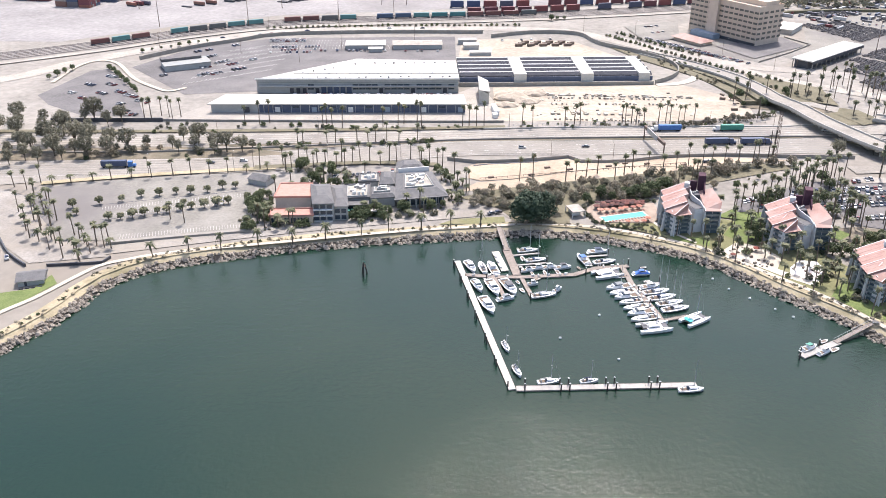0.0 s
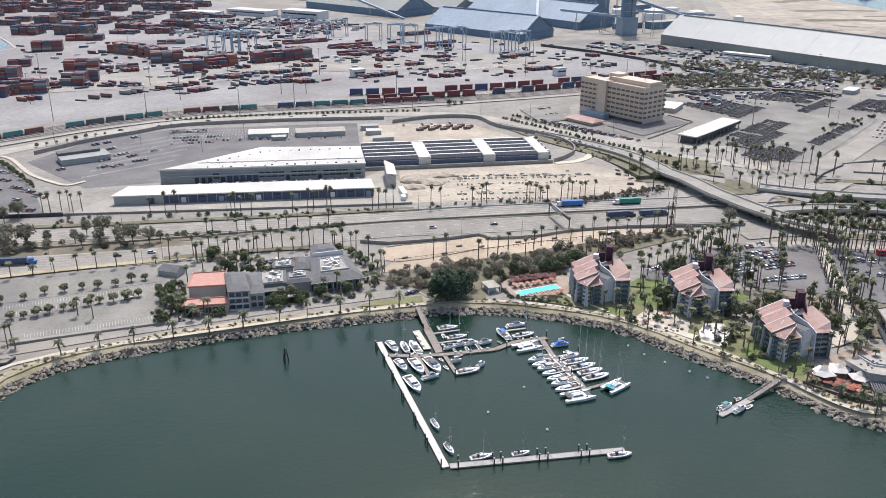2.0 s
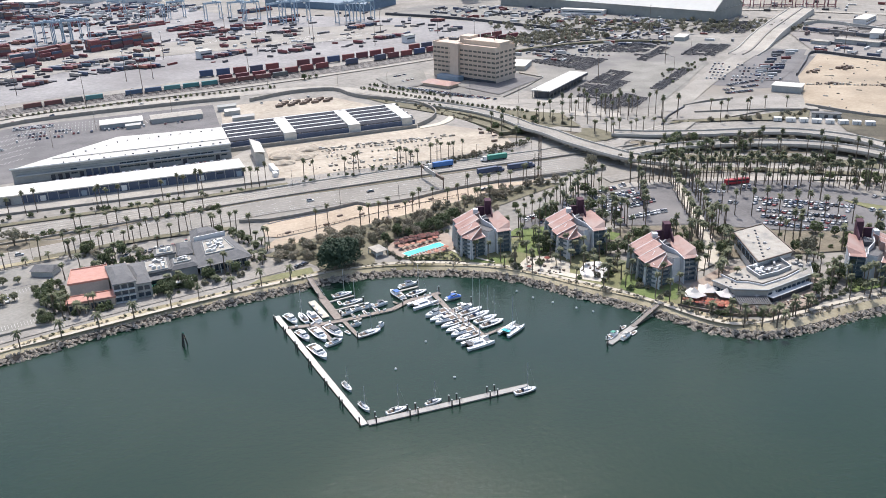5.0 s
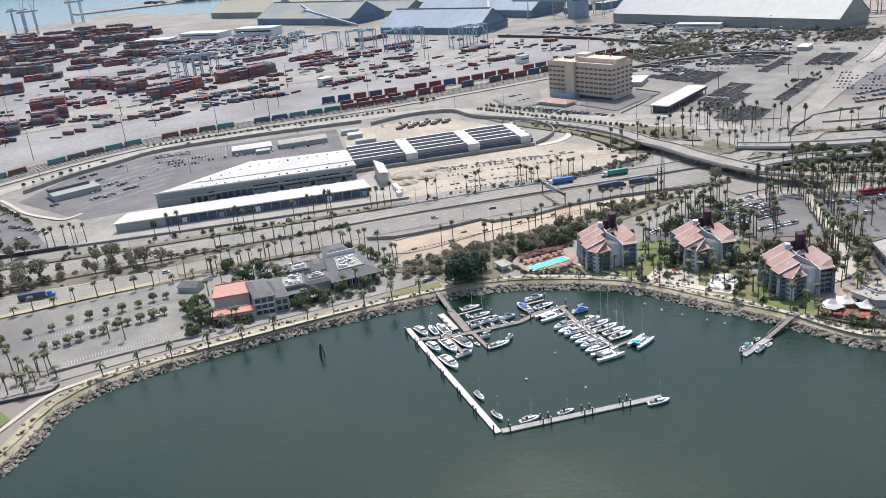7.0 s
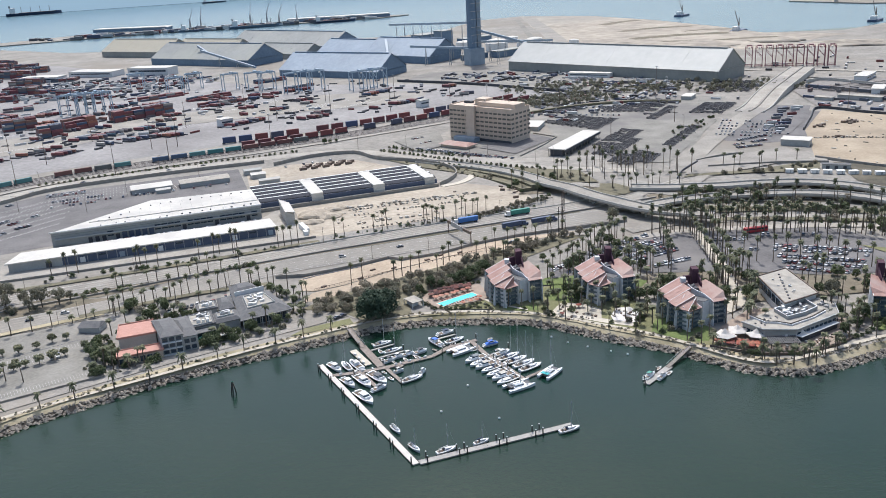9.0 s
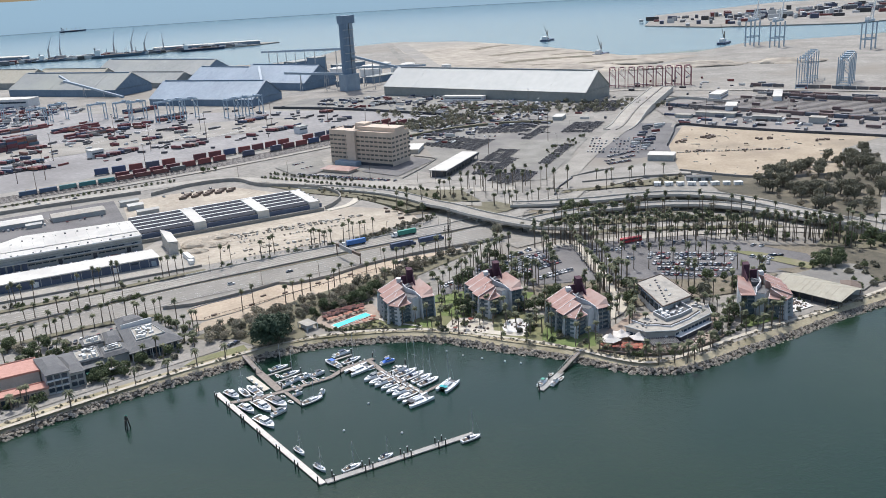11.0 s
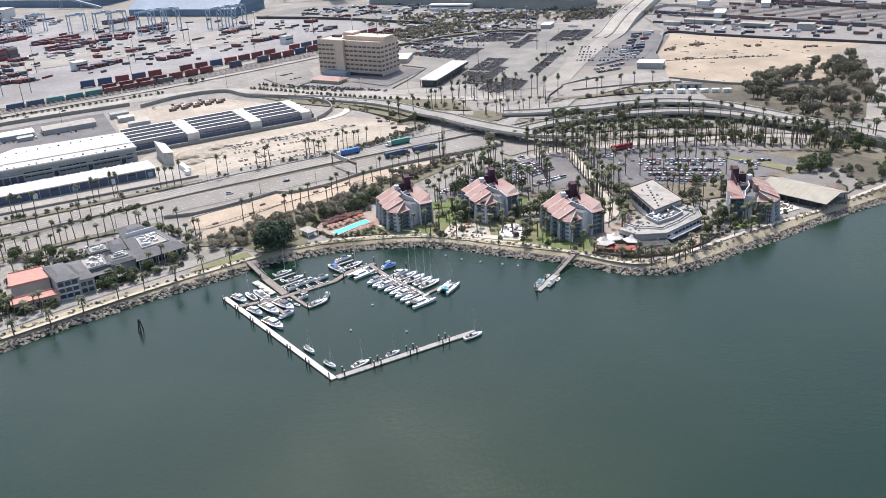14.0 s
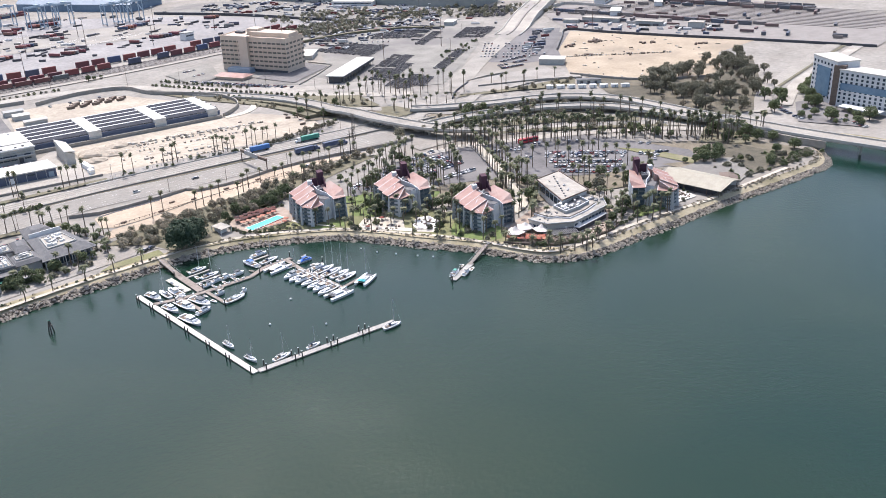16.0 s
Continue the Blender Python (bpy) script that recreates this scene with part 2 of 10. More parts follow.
M["brush"] = shade("brown_brush", (0.21, 0.185, 0.14), (0.37, 0.335, 0.255), 0.4, 0.95, 0.0, jitter=0.3)
M["bark"] = shade("grey_bark", (0.08, 0.07, 0.055), (0.17, 0.15, 0.12), 1.0, 0.95, 0.4)
M["car"] = palette("car_paint", [(0.66, 0.66, 0.66), (0.03, 0.03, 0.035), (0.74, 0.74, 0.73), (0.25, 0.25, 0.26), (0.08, 0.09, 0.11), (0.68, 0.69, 0.7), (0.26, 0.05, 0.05), (0.72, 0.72, 0.7), (0.045, 0.06, 0.12), (0.42, 0.41, 0.39), (0.7, 0.7, 0.68), (0.12, 0.12, 0.13)], 0.3)
M["carstuff"] = palette("far_car_paint", [(0.6, 0.6, 0.6), (0.05, 0.05, 0.055), (0.62, 0.62, 0.6), (0.16, 0.16, 0.17), (0.1, 0.1, 0.12), (0.45, 0.45, 0.45), (0.2, 0.05, 0.05), (0.06, 0.08, 0.14)], 0.35, island=True)
M["tyre"] = shade("black_rubber", (0.015, 0.015, 0.015), (0.035, 0.035, 0.035), 1.0, 0.9, 0.0)
M["box"] = palette("container_paint", [(0.21, 0.06, 0.065), (0.25, 0.085, 0.085), (0.17, 0.06, 0.07), (0.07, 0.10, 0.17), (0.23, 0.07, 0.08), (0.12, 0.12, 0.16), (0.26, 0.13, 0.10), (0.10, 0.16, 0.21), (0.20, 0.055, 0.07), (0.33, 0.13, 0.09), (0.17, 0.15, 0.16), (0.34, 0.32, 0.30)], 0.6, island=True)
M["trainbox"] = palette("well_car_containers", [(0.20, 0.05, 0.06), (0.17, 0.05, 0.06), (0.08, 0.09, 0.14), (0.22, 0.06, 0.06), (0.15, 0.05, 0.06), (0.05, 0.08, 0.17)], 0.6)
M["greentrain"] = palette("mixed_wagon_paint", [(0.05, 0.20, 0.21), (0.10, 0.26, 0.26), (0.17, 0.07, 0.065), (0.07, 0.12, 0.2), (0.2, 0.09, 0.08), (0.13, 0.14, 0.14)], 0.6)
M["chassis"] = shade("dark_trailer_steel", (0.045, 0.045, 0.05), (0.10, 0.10, 0.11), 0.5, 0.7, 0.0)
M["steel"] = shade("galvanised_steel", (0.30, 0.31, 0.32), (0.44, 0.45, 0.46), 0.5, 0.5, 0.0, metal=0.5)
M["rust"] = shade("brown_weathered_steel", (0.10, 0.075, 0.06), (0.2, 0.15, 0.12), 0.5, 0.8, 0.1)
M["cranesteel"] = shade("pale_blue_crane_steel", (0.22, 0.30, 0.38), (0.34, 0.43, 0.5), 0.2, 0.5, 0.0)
M["redsteel"] = shade("red_crane_steel", (0.22, 0.09, 0.10), (0.34, 0.17, 0.18), 0.2, 0.5, 0.0)
M["shedblue"] = shade("blue_grey_shed_sheet", (0.20, 0.26, 0.32), (0.30, 0.37, 0.44), 0.02, 0.5, 0.1)
M["shedwall"] = shade("dark_shed_wall", (0.10, 0.16, 0.23), (0.17, 0.24, 0.32), 0.03, 0.7, 0.1)
M["shedgrey"] = shade("grey_shed_sheet", (0.20, 0.215, 0.205), (0.30, 0.31, 0.295), 0.02, 0.6, 0.1, stain=(0.30, 0.31, 0.27))
M["bigshed"] = shade("pale_green_grey_shed_roof", (0.38, 0.39, 0.37), (0.47, 0.48, 0.452), 0.01, 0.6, 0.05)
M["ballast"] = shade("rail_ballast", (0.19, 0.175, 0.16), (0.28, 0.26, 0.24), 0.1, 0.95, 0.3)
M["rail"] = shade("rail_steel", (0.10, 0.09, 0.08), (0.17, 0.15, 0.14), 0.5, 0.5, 0.0, metal=0.5)
M["lobbyroof"] = shade("grey_white_flat_roof", (0.27, 0.25, 0.215), (0.43, 0.40, 0.345), 0.35, 0.8, 0.1, fine=8, stain=(0.22, 0.215, 0.20))
# shore slope painted dark to give the shadow gaps between boulders
M["slope"] = shade("gap_shade_rubble", (0.045, 0.038, 0.03), (0.12, 0.10, 0.08), 0.6, 0.9, 0.5)
M["officeglass"] = shade("dusty_office_glass", (0.07, 0.065, 0.06), (0.15, 0.14, 0.125), 0.4, 0.3, 0.0)
M["balustrade"] = shade("blue_green_glass_rail", (0.09, 0.125, 0.14), (0.17, 0.215, 0.235), 0.6, 0.2, 0.0)
M["solar"] = shade("dark_panel_roof", (0.03, 0.033, 0.042), (0.065, 0.07, 0.085), 0.2, 0.8, 0.0, spec=0.15)
M["truckblue"] = shade("blue_trailer", (0.03, 0.12, 0.34), (0.06, 0.2, 0.48), 0.5, 0.5, 0.0)
M["green"] = shade("green_trailer", (0.03, 0.2, 0.15), (0.06, 0.29, 0.22), 0.5, 0.5, 0.0)
M["navy"] = shade("navy_trailer", (0.03, 0.05, 0.10), (0.06, 0.09, 0.16), 0.5, 0.5, 0.0)
M["red"] = shade("red_paint", (0.42, 0.03, 0.04), (0.55, 0.06, 0.07), 0.5, 0.5, 0.0)
M["stripe"] = shade("white_road_paint", (0.62, 0.61, 0.58), (0.74, 0.73, 0.70), 0.6, 0.8, 0.0)


# ---- geometry helpers ----
class G:
    """A growing mesh."""

    def __init__(self):
        self.v, self.f = [], []

    def add(self, verts, faces):
        n = len(self.v)
        self.v.extend(verts)
        self.f.extend([tuple(i + n for i in face) for face in faces])
        return self

    def box(self, x, y, z, sx, sy, sz, rz=0.0, top=1.0):
        """A box that stands at z, turned by rz degrees; top scales its upper face."""
        c, s = math.cos(radians(rz)), math.sin(radians(rz))
        vs = []
        for h, k in ((0, 1.0), (sz, top)):
            for a, b in ((-1, -1), (1, -1), (1, 1), (-1, 1)):
                u, w = a * sx / 2 * k, b * sy / 2 * k
                vs.append((x + u * c - w * s, y + u * s + w * c, z + h))
        return self.add(vs, [(3, 2, 1, 0), (4, 5, 6, 7), (0, 1, 5, 4), (1, 2, 6, 5), (2, 3, 7, 6), (3, 0, 4, 7)])

    def prism(self, poly, z0, z1):
        """A plan polygon, counterclockwise, between two heights (z1 may be a list)."""
        n = len(poly)
        tops = z1 if isinstance(z1, (list, tuple)) else [z1] * n
        vs = [(x, y, z0) for x, y in poly] + [(p[0], p[1], h) for p, h in zip(poly, tops)]
        fs = [tuple(range(n - 1, -1, -1)), tuple(range(n, 2 * n))]
        fs += [(i, (i + 1) % n, n + (i + 1) % n, n + i) for i in range(n)]
        return self.add(vs, fs)

    def flat(self, poly, z):
        return self.add([(x, y, z) for x, y in poly], [tuple(range(len(poly)))])

    def tube(self, p, q, r0, r1=None, n=6):
        p, q = Vector(p), Vector(q)
        r1 = r0 if r1 is None else r1
        d = (q - p).normalized()
        a = d.orthogonal().normalized()
        b = d.cross(a)
        ring = [a * math.cos(2 * math.pi * k / n) + b * math.sin(2 * math.pi * k / n) for k in range(n)]
        vs = [tuple(p + w * r0) for w in ring] + [tuple(q + w * r1) for w in ring]
        fs = [(k, (k + 1) % n, n + (k + 1) % n, n + k) for k in range(n)] + [tuple(range(n - 1, -1, -1)), tuple(range(n, 2 * n))]
        return self.add(vs, fs)

    def ribbon(self, line, width, z, z1=None):
        """A strip along a plan line; z may be a list; z1 gives a thickness downwards to it."""
        pts = [Vector((x, y)) for x, y in line]
        zs = z if isinstance(z, (list, tuple)) else [z] * len(pts)
        w = width if isinstance(width, (list, tuple)) else [width] * len(pts)
        l, r = [], []
        for i, p in enumerate(pts):
            d = (pts[min(i + 1, len(pts) - 1)] - pts[max(i - 1, 0)]).normalized()
            nrm = Vector((-d.y, d.x))
            l.append(p + nrm * w[i] / 2)
            r.append(p - nrm * w[i] / 2)
        n = len(pts)
        vs = [(p.x, p.y, h) for p, h in zip(l, zs)] + [(p.x, p.y, h) for p, h in zip(r, zs)]
        fs = [(n + i, n + i + 1, i + 1, i) for i in range(n - 1)]
        if z1 is not None:
            lo = z1 if isinstance(z1, (list, tuple)) else [h - z1 for h in zs]
            vs += [(p.x, p.y, h) for p, h in zip(l, lo)] + [(p.x, p.y, h) for p, h in zip(r, lo)]
            for i in range(n - 1):
                fs += [(2 * n + i, 2 * n + i + 1, 3 * n + i + 1, 3 * n + i), (i, i + 1, 2 * n + i + 1, 2 * n + i), (n + i + 1, n + i, 3 * n + i, 3 * n + i + 1)]
            fs += [(0, 2 * n, 3 * n, n), (n - 1, 2 * n - 1, 4 * n - 1, 3 * n - 1)]
        return self.add(vs, fs)

    def mesh(self, name):
        me = bpy.data.meshes.new(name)
        me.from_pydata(self.v, [], self.f)
        me.update()
        return me


def curve(line, step=6.0):
    """A smooth plan line through the given points (Catmull-Rom), with a point about every step metres."""
    pts = [Vector(p) for p in line]
    ext = [pts[0] * 2 - pts[1]] + pts + [pts[-1] * 2 - pts[-2]]
    out = []
    for i in range(1, len(ext) - 2):
        a, b, c, d = ext[i - 1:i + 3]
        n = max(1, int((c - b).length / step))
        for k in range(n):
            t = k / n
            out.append(tuple(0.5 * ((2 * b) + (c - a) * t + (2 * a - 5 * b + 4 * c - d) * t * t + (3 * b - a - 3 * c + d) * t ** 3)))
    out.append(tuple(pts[-1]))
    return out


def offset(line, d):
    """The plan line moved d metres to its left."""
    out = []
    for i, p in enumerate(line):
        a, b = Vector(line[max(i - 1, 0)][:2]), Vector(line[min(i + 1, len(line) - 1)][:2])
        t = (b - a).normalized()
        out.append((p[0] - t.y * d, p[1] + t.x * d))
    return out


def thing(name, x, y, z=3.0, rz=0.0, label="", category="", group=""):
    e = new(name)
    e.empty_display_size = 0.5
    e.matrix_basis = pose(x, y, z, 0, 0, rz)
    return tagged(e, label, category, group)


def part(name, g, material, parent=None, label=""):
    """One mesh object under a thing or a part."""
    ob = new(name, g if isinstance(g, bpy.types.Mesh) else g.mesh(name))
    if not ob.data.materials:
        ob.data.materials.append(material)
    ob.parent = parent
    return tagged(ob, label)


def setting(name, g, material, label, category, kind="structure"):
    return tagged(part(name, g, material), label, category, kind=kind)


rnd = random.Random(7)
LAND = 3.0
M["dockgrey"] = shade("grey_dock_planks", (0.27, 0.26, 0.24), (0.42, 0.405, 0.375), 0.6, 0.85, 0.2)
M["fill"] = shade("graded_fill", (0.197, 0.176, 0.148), (0.479, 0.422, 0.342), 0.006, 0.95, 0.3, fine=8, stain=(0.27, 0.26, 0.235))
M["dustyroad"] = shade("dusty_asphalt", (0.189, 0.175, 0.154), (0.365, 0.342, 0.306), 0.06, 0.95, 0.15, fine=14, stain=(0.27, 0.24, 0.195))
M["drybank"] = shade("tan_dry_bank", (0.29, 0.245, 0.155), (0.47, 0.41, 0.285), 0.12, 0.95, 0.5, fine=8, stain=(0.19, 0.17, 0.095))
M["tanpath"] = shade("tan_concrete_path", (0.40, 0.36, 0.29), (0.52, 0.475, 0.39), 0.2, 0.9, 0.1)
M["fadedstripe"] = shade("worn_stall_paint", (0.42, 0.41, 0.385), (0.58, 0.57, 0.54), 0.8, 0.9, 0.0)
M["oiled"] = shade("oil_darkened_lane", (0.18, 0.167, 0.145), (0.362, 0.337, 0.294), 0.08, 0.85, 0.05, fine=10, stain=(0.26, 0.247, 0.225))
# far container colours greyed and flattened to imitate distance haze
M["farbox"] = palette("haze_muted_containers", [(0.17, 0.12, 0.12), (0.12, 0.13, 0.15), (0.20, 0.14, 0.13), (0.10, 0.12, 0.16), (0.16, 0.15, 0.15), (0.22, 0.20, 0.19)], 0.8, island=True)
M["mixedgear"] = palette("mixed_yard_gear", [(0.42, 0.38, 0.31), (0.30, 0.27, 0.22), (0.50, 0.47, 0.41), (0.20, 0.17, 0.14), (0.45, 0.42, 0.36), (0.55, 0.53, 0.48)], 0.9, island=True)
M["nonskid"] = shade("grey_nonskid_deck", (0.46, 0.46, 0.45), (0.60, 0.60, 0.585), 0.7, 0.8, 0.0, jitter=0.4)
M["teak"] = shade("dark_teak_sole", (0.10, 0.075, 0.055), (0.20, 0.15, 0.11), 0.8, 0.8, 0.0)
M["navywall"] = shade("navy_sheet_wall", (0.055, 0.075, 0.125), (0.10, 0.125, 0.185), 0.25, 0.7, 0.05)
M["maroon"] = palette("dark_maroon_canvas", [(0.10, 0.035, 0.03), (0.16, 0.055, 0.045), (0.07, 0.03, 0.03), (0.20, 0.09, 0.07)], 0.85)
M["salmon"] = palette("salmon_canvas", [(0.50, 0.22, 0.15), (0.55, 0.28, 0.20), (0.42, 0.17, 0.12)], 0.85)
# darker brown ground colour used beneath the tree stands
M["treefloor"] = shade("dark_ground_under_trees", (0.055, 0.05, 0.036), (0.125, 0.112, 0.08), 0.15, 0.95, 0.6, fine=7, stain=(0.16, 0.14, 0.10))
M["siteearth"] = shade("tan_graded_earth", (0.27, 0.215, 0.15), (0.44, 0.365, 0.27), 0.03, 0.95, 0.5, fine=12, stain=(0.24, 0.20, 0.15))
M["court"] = shade("white_court_paving", (0.55, 0.53, 0.49), (0.68, 0.66, 0.62), 0.3, 0.85, 0.1)


def let_light_through(m, share):
    """Thin leaves pass part of the light that falls on their far side."""
    nt = m.node_tree
    b = nt.nodes["Principled BSDF"]
    col = b.inputs["Base Color"].links[0].from_socket
    t = nt.nodes.new("ShaderNodeBsdfTranslucent")
    nt.links.new(col, t.inputs["Color"])
    mx = nt.nodes.new("ShaderNodeMixShader")
    mx.inputs[0].default_value = share
    nt.links.new(b.outputs[0], mx.inputs[1])
    nt.links.new(t.outputs[0], mx.inputs[2])
    nt.links.new(mx.outputs[0], nt.nodes["Material Output"].inputs["Surface"])


for leafy in ("frond", "leaf", "euca", "brush"):
    let_light_through(M[leafy], 0.25)


def inside(poly, x, y):
    hit = False
    for (ax, ay), (bx, by) in zip(poly, poly[1:] + poly[:1]):
        if (ay > y) != (by > y) and x < (bx - ax) * (y - ay) / (by - ay) + ax:
            hit = not hit
    return hit


# ---- setting: water, land, roads ----
setting("water", G().flat([(-4900, -2500), (4900, -2500), (4900, 4900), (-4900, 4900)], 0.0), M["water"], "calm green harbour water with fine ripples", "water")
setting("outer_sea", G().flat([(-4600, 1400), (1000, 1400), (1060, 1100), (1400, 1000), (4600, 900), (4600, 4880), (-4600, 4880)], 0.06), M["sea"], "outer harbour water, haze painted into its pale blue", "water")
SHORE = curve([(-420, -300), (-262, -110), (-206, -5), (-185, 28), (-177, 40), (-170, 53), (-166, 64), (-163, 74), (-156, 83), (-146, 91), (-133, 96), (-112, 102), (-88, 108), (-62, 112), (-37, 115), (-12, 117), (6, 119), (20, 120), (33, 118), (47, 115), (60, 109), (73, 103), (85, 96), (94, 88), (104, 76), (113, 62), (123, 49), (133, 36), (141, 22), (147, 11), (153, 4), (166, -5), (186, -8), (210, -7), (240, -7), (277, -5), (310, -6), (354, -6), (376, -5), (390, 2), (401, 14), (410, 27), (424, 30), (436, 10), (446, -40), (470, -140), (520, -240), (900, -420)], 4.0)
INLAND = offset(SHORE, 6.5)
FAR_EDGE = [(2600, -900), (2600, 860), (1700, 930), (1330, 1060), (1156, 1010), (1040, 1085), (1065, 1240), (1075, 1500), (1050, 1740), (930, 1910), (800, 1890), (640, 1700), (500, 1640), (397, 1720), (150, 1790), (-90, 1880), (-190, 1960), (-350, 2210), (-480, 2110), (-640, 2060), (-900, 2050), (-2600, 1700), (-2600, -300)]
g = G().flat(INLAND + FAR_EDGE, LAND)
n = len(SHORE)
bank = G().add([(x, y, LAND) for x, y in INLAND] + [(x, y, -1.2) for x, y in offset(SHORE, -1.5)], [(i, n + i, n + i + 1, i + 1) for i in range(n - 1)])
top = G().add([(x, y, LAND + 0.35) for x, y in offset(SHORE, 7.0)] + [(x, y, LAND - 1.35) for x, y in offset(SHORE, 3.6)], [(i, n + i, n + i + 1, i + 1) for i in range(n - 1)])
setting("upper_bank", top, M["drybank"], "dry tan grass at the top of the bank", "ground")
setting("shore_slope", bank, M["slope"], "rubble slope coloured dark as shade between the boulders", "ground")
edge = [INLAND[-1]] + FAR_EDGE + [INLAND[0]]
g.add([(x, y, LAND) for x, y in edge] + [(x, y, -2) for x, y in edge], [(i, len(edge) + i, len(edge) + i + 1, i + 1) for i in range(len(edge) - 1)])
setting("ground", g, M["ground"], "dusty pale harbour land reaching to the far basin", "ground")
# Far shore beyond the basin: a mole with warehouses, and land across the bay
setting("mole", G().prism([(-480, 2370), (-60, 2405), (75, 2415), (350, 2355), (670, 2295), (760, 2330), (690, 2400), (360, 2440), (70, 2520), (-200, 2560), (-500, 2440)], -1, 2.6), M["ground"], "long low harbour mole of pale concrete", "ground")
setting("far_shore", G().prism([(1610, 1680), (1640, 1450), (1860, 1195), (2700, 1100), (3300, 1700), (2600, 2100), (1930, 2000)], -1, 2.6), M["ground"], "hazy far terminal land across the bay", "ground")
E_DIRT = [(690, 1160), (1010, 930), (1120, 960), (1040, 1085), (1060, 1240), (1070, 1500), (1045, 1735), (928, 1900), (800, 1560)]
setting("fill_land", G().flat(E_DIRT, LAND + 0.3), M["fill"], "bare tan reclaimed land with graded mounds", "ground")


LAYER = [0.0]
setting("haul_road", G().ribbon([(650, 1180), (706, 1250), (800, 1500), (900, 1780), (950, 1880)], 34, LAND + 0.45), M["lane"], "grey haul road across the fill", "road")
setting("haul_road", G().ribbon([(640, 1260), (690, 1330), (780, 1560), (870, 1790)], 12, LAND + 0.45), M["asphalt"], "dark service road across the fill", "road")
for ax, ay, bx, by, w in ((820, 1180, 1000, 1130, 34), (880, 1320, 1040, 1300, 26), (840, 1040, 1010, 1010, 22), (930, 1480, 1050, 1520, 30), (760, 1120, 900, 1040, 18), (960, 1220, 1050, 1180, 16)):
    setting("graded_patch", G().ribbon(curve([(ax, ay), ((ax + bx) / 2 + 8, (ay + by) / 2 + 14), (bx, by)], 14), w, LAND + 0.5), M["drygrass"], "olive-brown graded patch on the fill", "ground")


def pave(name, poly, z, mat, label, category="pavement"):
    LAYER[0] += 0.006
    z += LAYER[0]
    return setting(name, G().flat(poly, LAND + z), M[mat], label, category)


def strip(name, line, width, z, mat, label, category="road", step=8.0):
    LAYER[0] += 0.006
    z += LAYER[0]
    return setting(name, G().ribbon(curve(line, step), width, LAND + z), M[mat], label, category)


# terminal yard and rails
pave("terminal_yard", [(-1200, 560), (-330, 505), (-250, 560), (-160, 605), (-30, 625), (175, 660), (330, 690), (470, 700), (330, 880), (90, 1085), (-90, 1460), (-320, 1870), (-640, 2040), (-1200, 1900)], 0.1, "yard", "pale grey container terminal paving", "yard")
pave("freight_lot", [(275, 385), (312, 338), (384, 372), (440, 430), (560, 560), (520, 610), (420, 640), (330, 560), (300, 480), (262, 440)], 0.1, "asphalt", "grey trailer lot paving", "yard")
pave("truck_lot", [(405, 385), (440, 345), (475, 335), (505, 372), (575, 430), (560, 470), (530, 480), (450, 420)], 0.1, "darklot", "dark asphalt car lot", "parking lot")
pave("rail_ballast", offset(curve([(-420, 415), (-350, 452), (-285, 490), (-222, 533), (-150, 566), (-60, 580), (60, 590), (190, 612), (330, 650), (470, 690)], 20), 22) + list(reversed(offset(curve([(-420, 415), (-350, 452), (-285, 490), (-222, 533), (-150, 566), (-60, 580), (60, 590), (190, 612), (330, 650), (470, 690)], 20), -6))), 0.14, "ballast", "brown rail ballast under many tracks", "railway")
pave("grey_lot", [(-246, 420), (-190, 346), (-145, 352), (-2, 346), (2, 440), (5, 513), (-150, 512), (-212, 480)], 0.1, "darklot", "dark asphalt staff car park", "parking lot")
pave("triangular_lot", [(-290, 348), (-275, 326), (-245, 302), (-204, 297), (-222, 346), (-246, 388), (-262, 416), (-274, 410)], 0.1, "darklot", "dark asphalt wedge-shaped car park", "parking lot")
pave("dirt_yard", [(20, 281), (134, 277), (186, 286), (192, 318), (158, 360), (142, 358), (24, 356)], 0.1, "dirt", "dusty construction yard", "yard")
pave("sand_lot", [(2, 416), (136, 414), (134, 434), (104, 492), (50, 503), (10, 500)], 0.1, "dirt", "pale bare dirt lot", "yard")
pave("concrete_apron", [(-190, 291), (22, 281), (22, 326), (14, 362), (0, 345), (-165, 327)], 0.08, "road", "bright concrete loading apron", "yard")
pave("building_site", [(433, 280), (460, 224), (520, 186), (600, 250), (672, 262), (632, 332), (604, 394), (584, 438), (500, 367)], 0.12, "siteearth", "tan bare building site", "yard")
pave("office_plaza", [(190, 478), (209, 450), (237, 419), (301, 473), (290, 500), (300, 520), (250, 570)], 0.1, "asphalt", "brown-grey office forecourt", "plaza")
# roads
strip("access_road", [(-420, 330), (-327, 392), (-297, 430), (-252, 470), (-200, 510), (-147, 537), (-60, 545), (34, 543), (100, 532), (135, 500), (165, 462), (200, 430), (232, 402), (262, 392), (300, 372)], 16, 0.16, "road", "pale concrete frontage road with a curve")
strip("harbour_street", [(145, 500), (176, 452), (200, 420), (230, 375), (262, 345), (292, 320)], 14, 0.2, "road", "pale street past the office building")
strip("freeway_far_side", [(-420, 262), (-300, 258), (-222, 250), (-128, 252), (-60, 253), (10, 255), (60, 258), (150, 257), (200, 256), (260, 262), (330, 282)], 16, 0.16, "road", "pale concrete freeway carriageway")
strip("freeway_near_side", [(-420, 205), (-300, 206), (-215, 208), (-150, 209), (-100, 214), (-50, 225), (0, 232), (60, 231), (150, 230), (200, 228), (250, 222), (300, 210)], 24, 0.18, "lane", "grey freeway carriageway with several lanes")
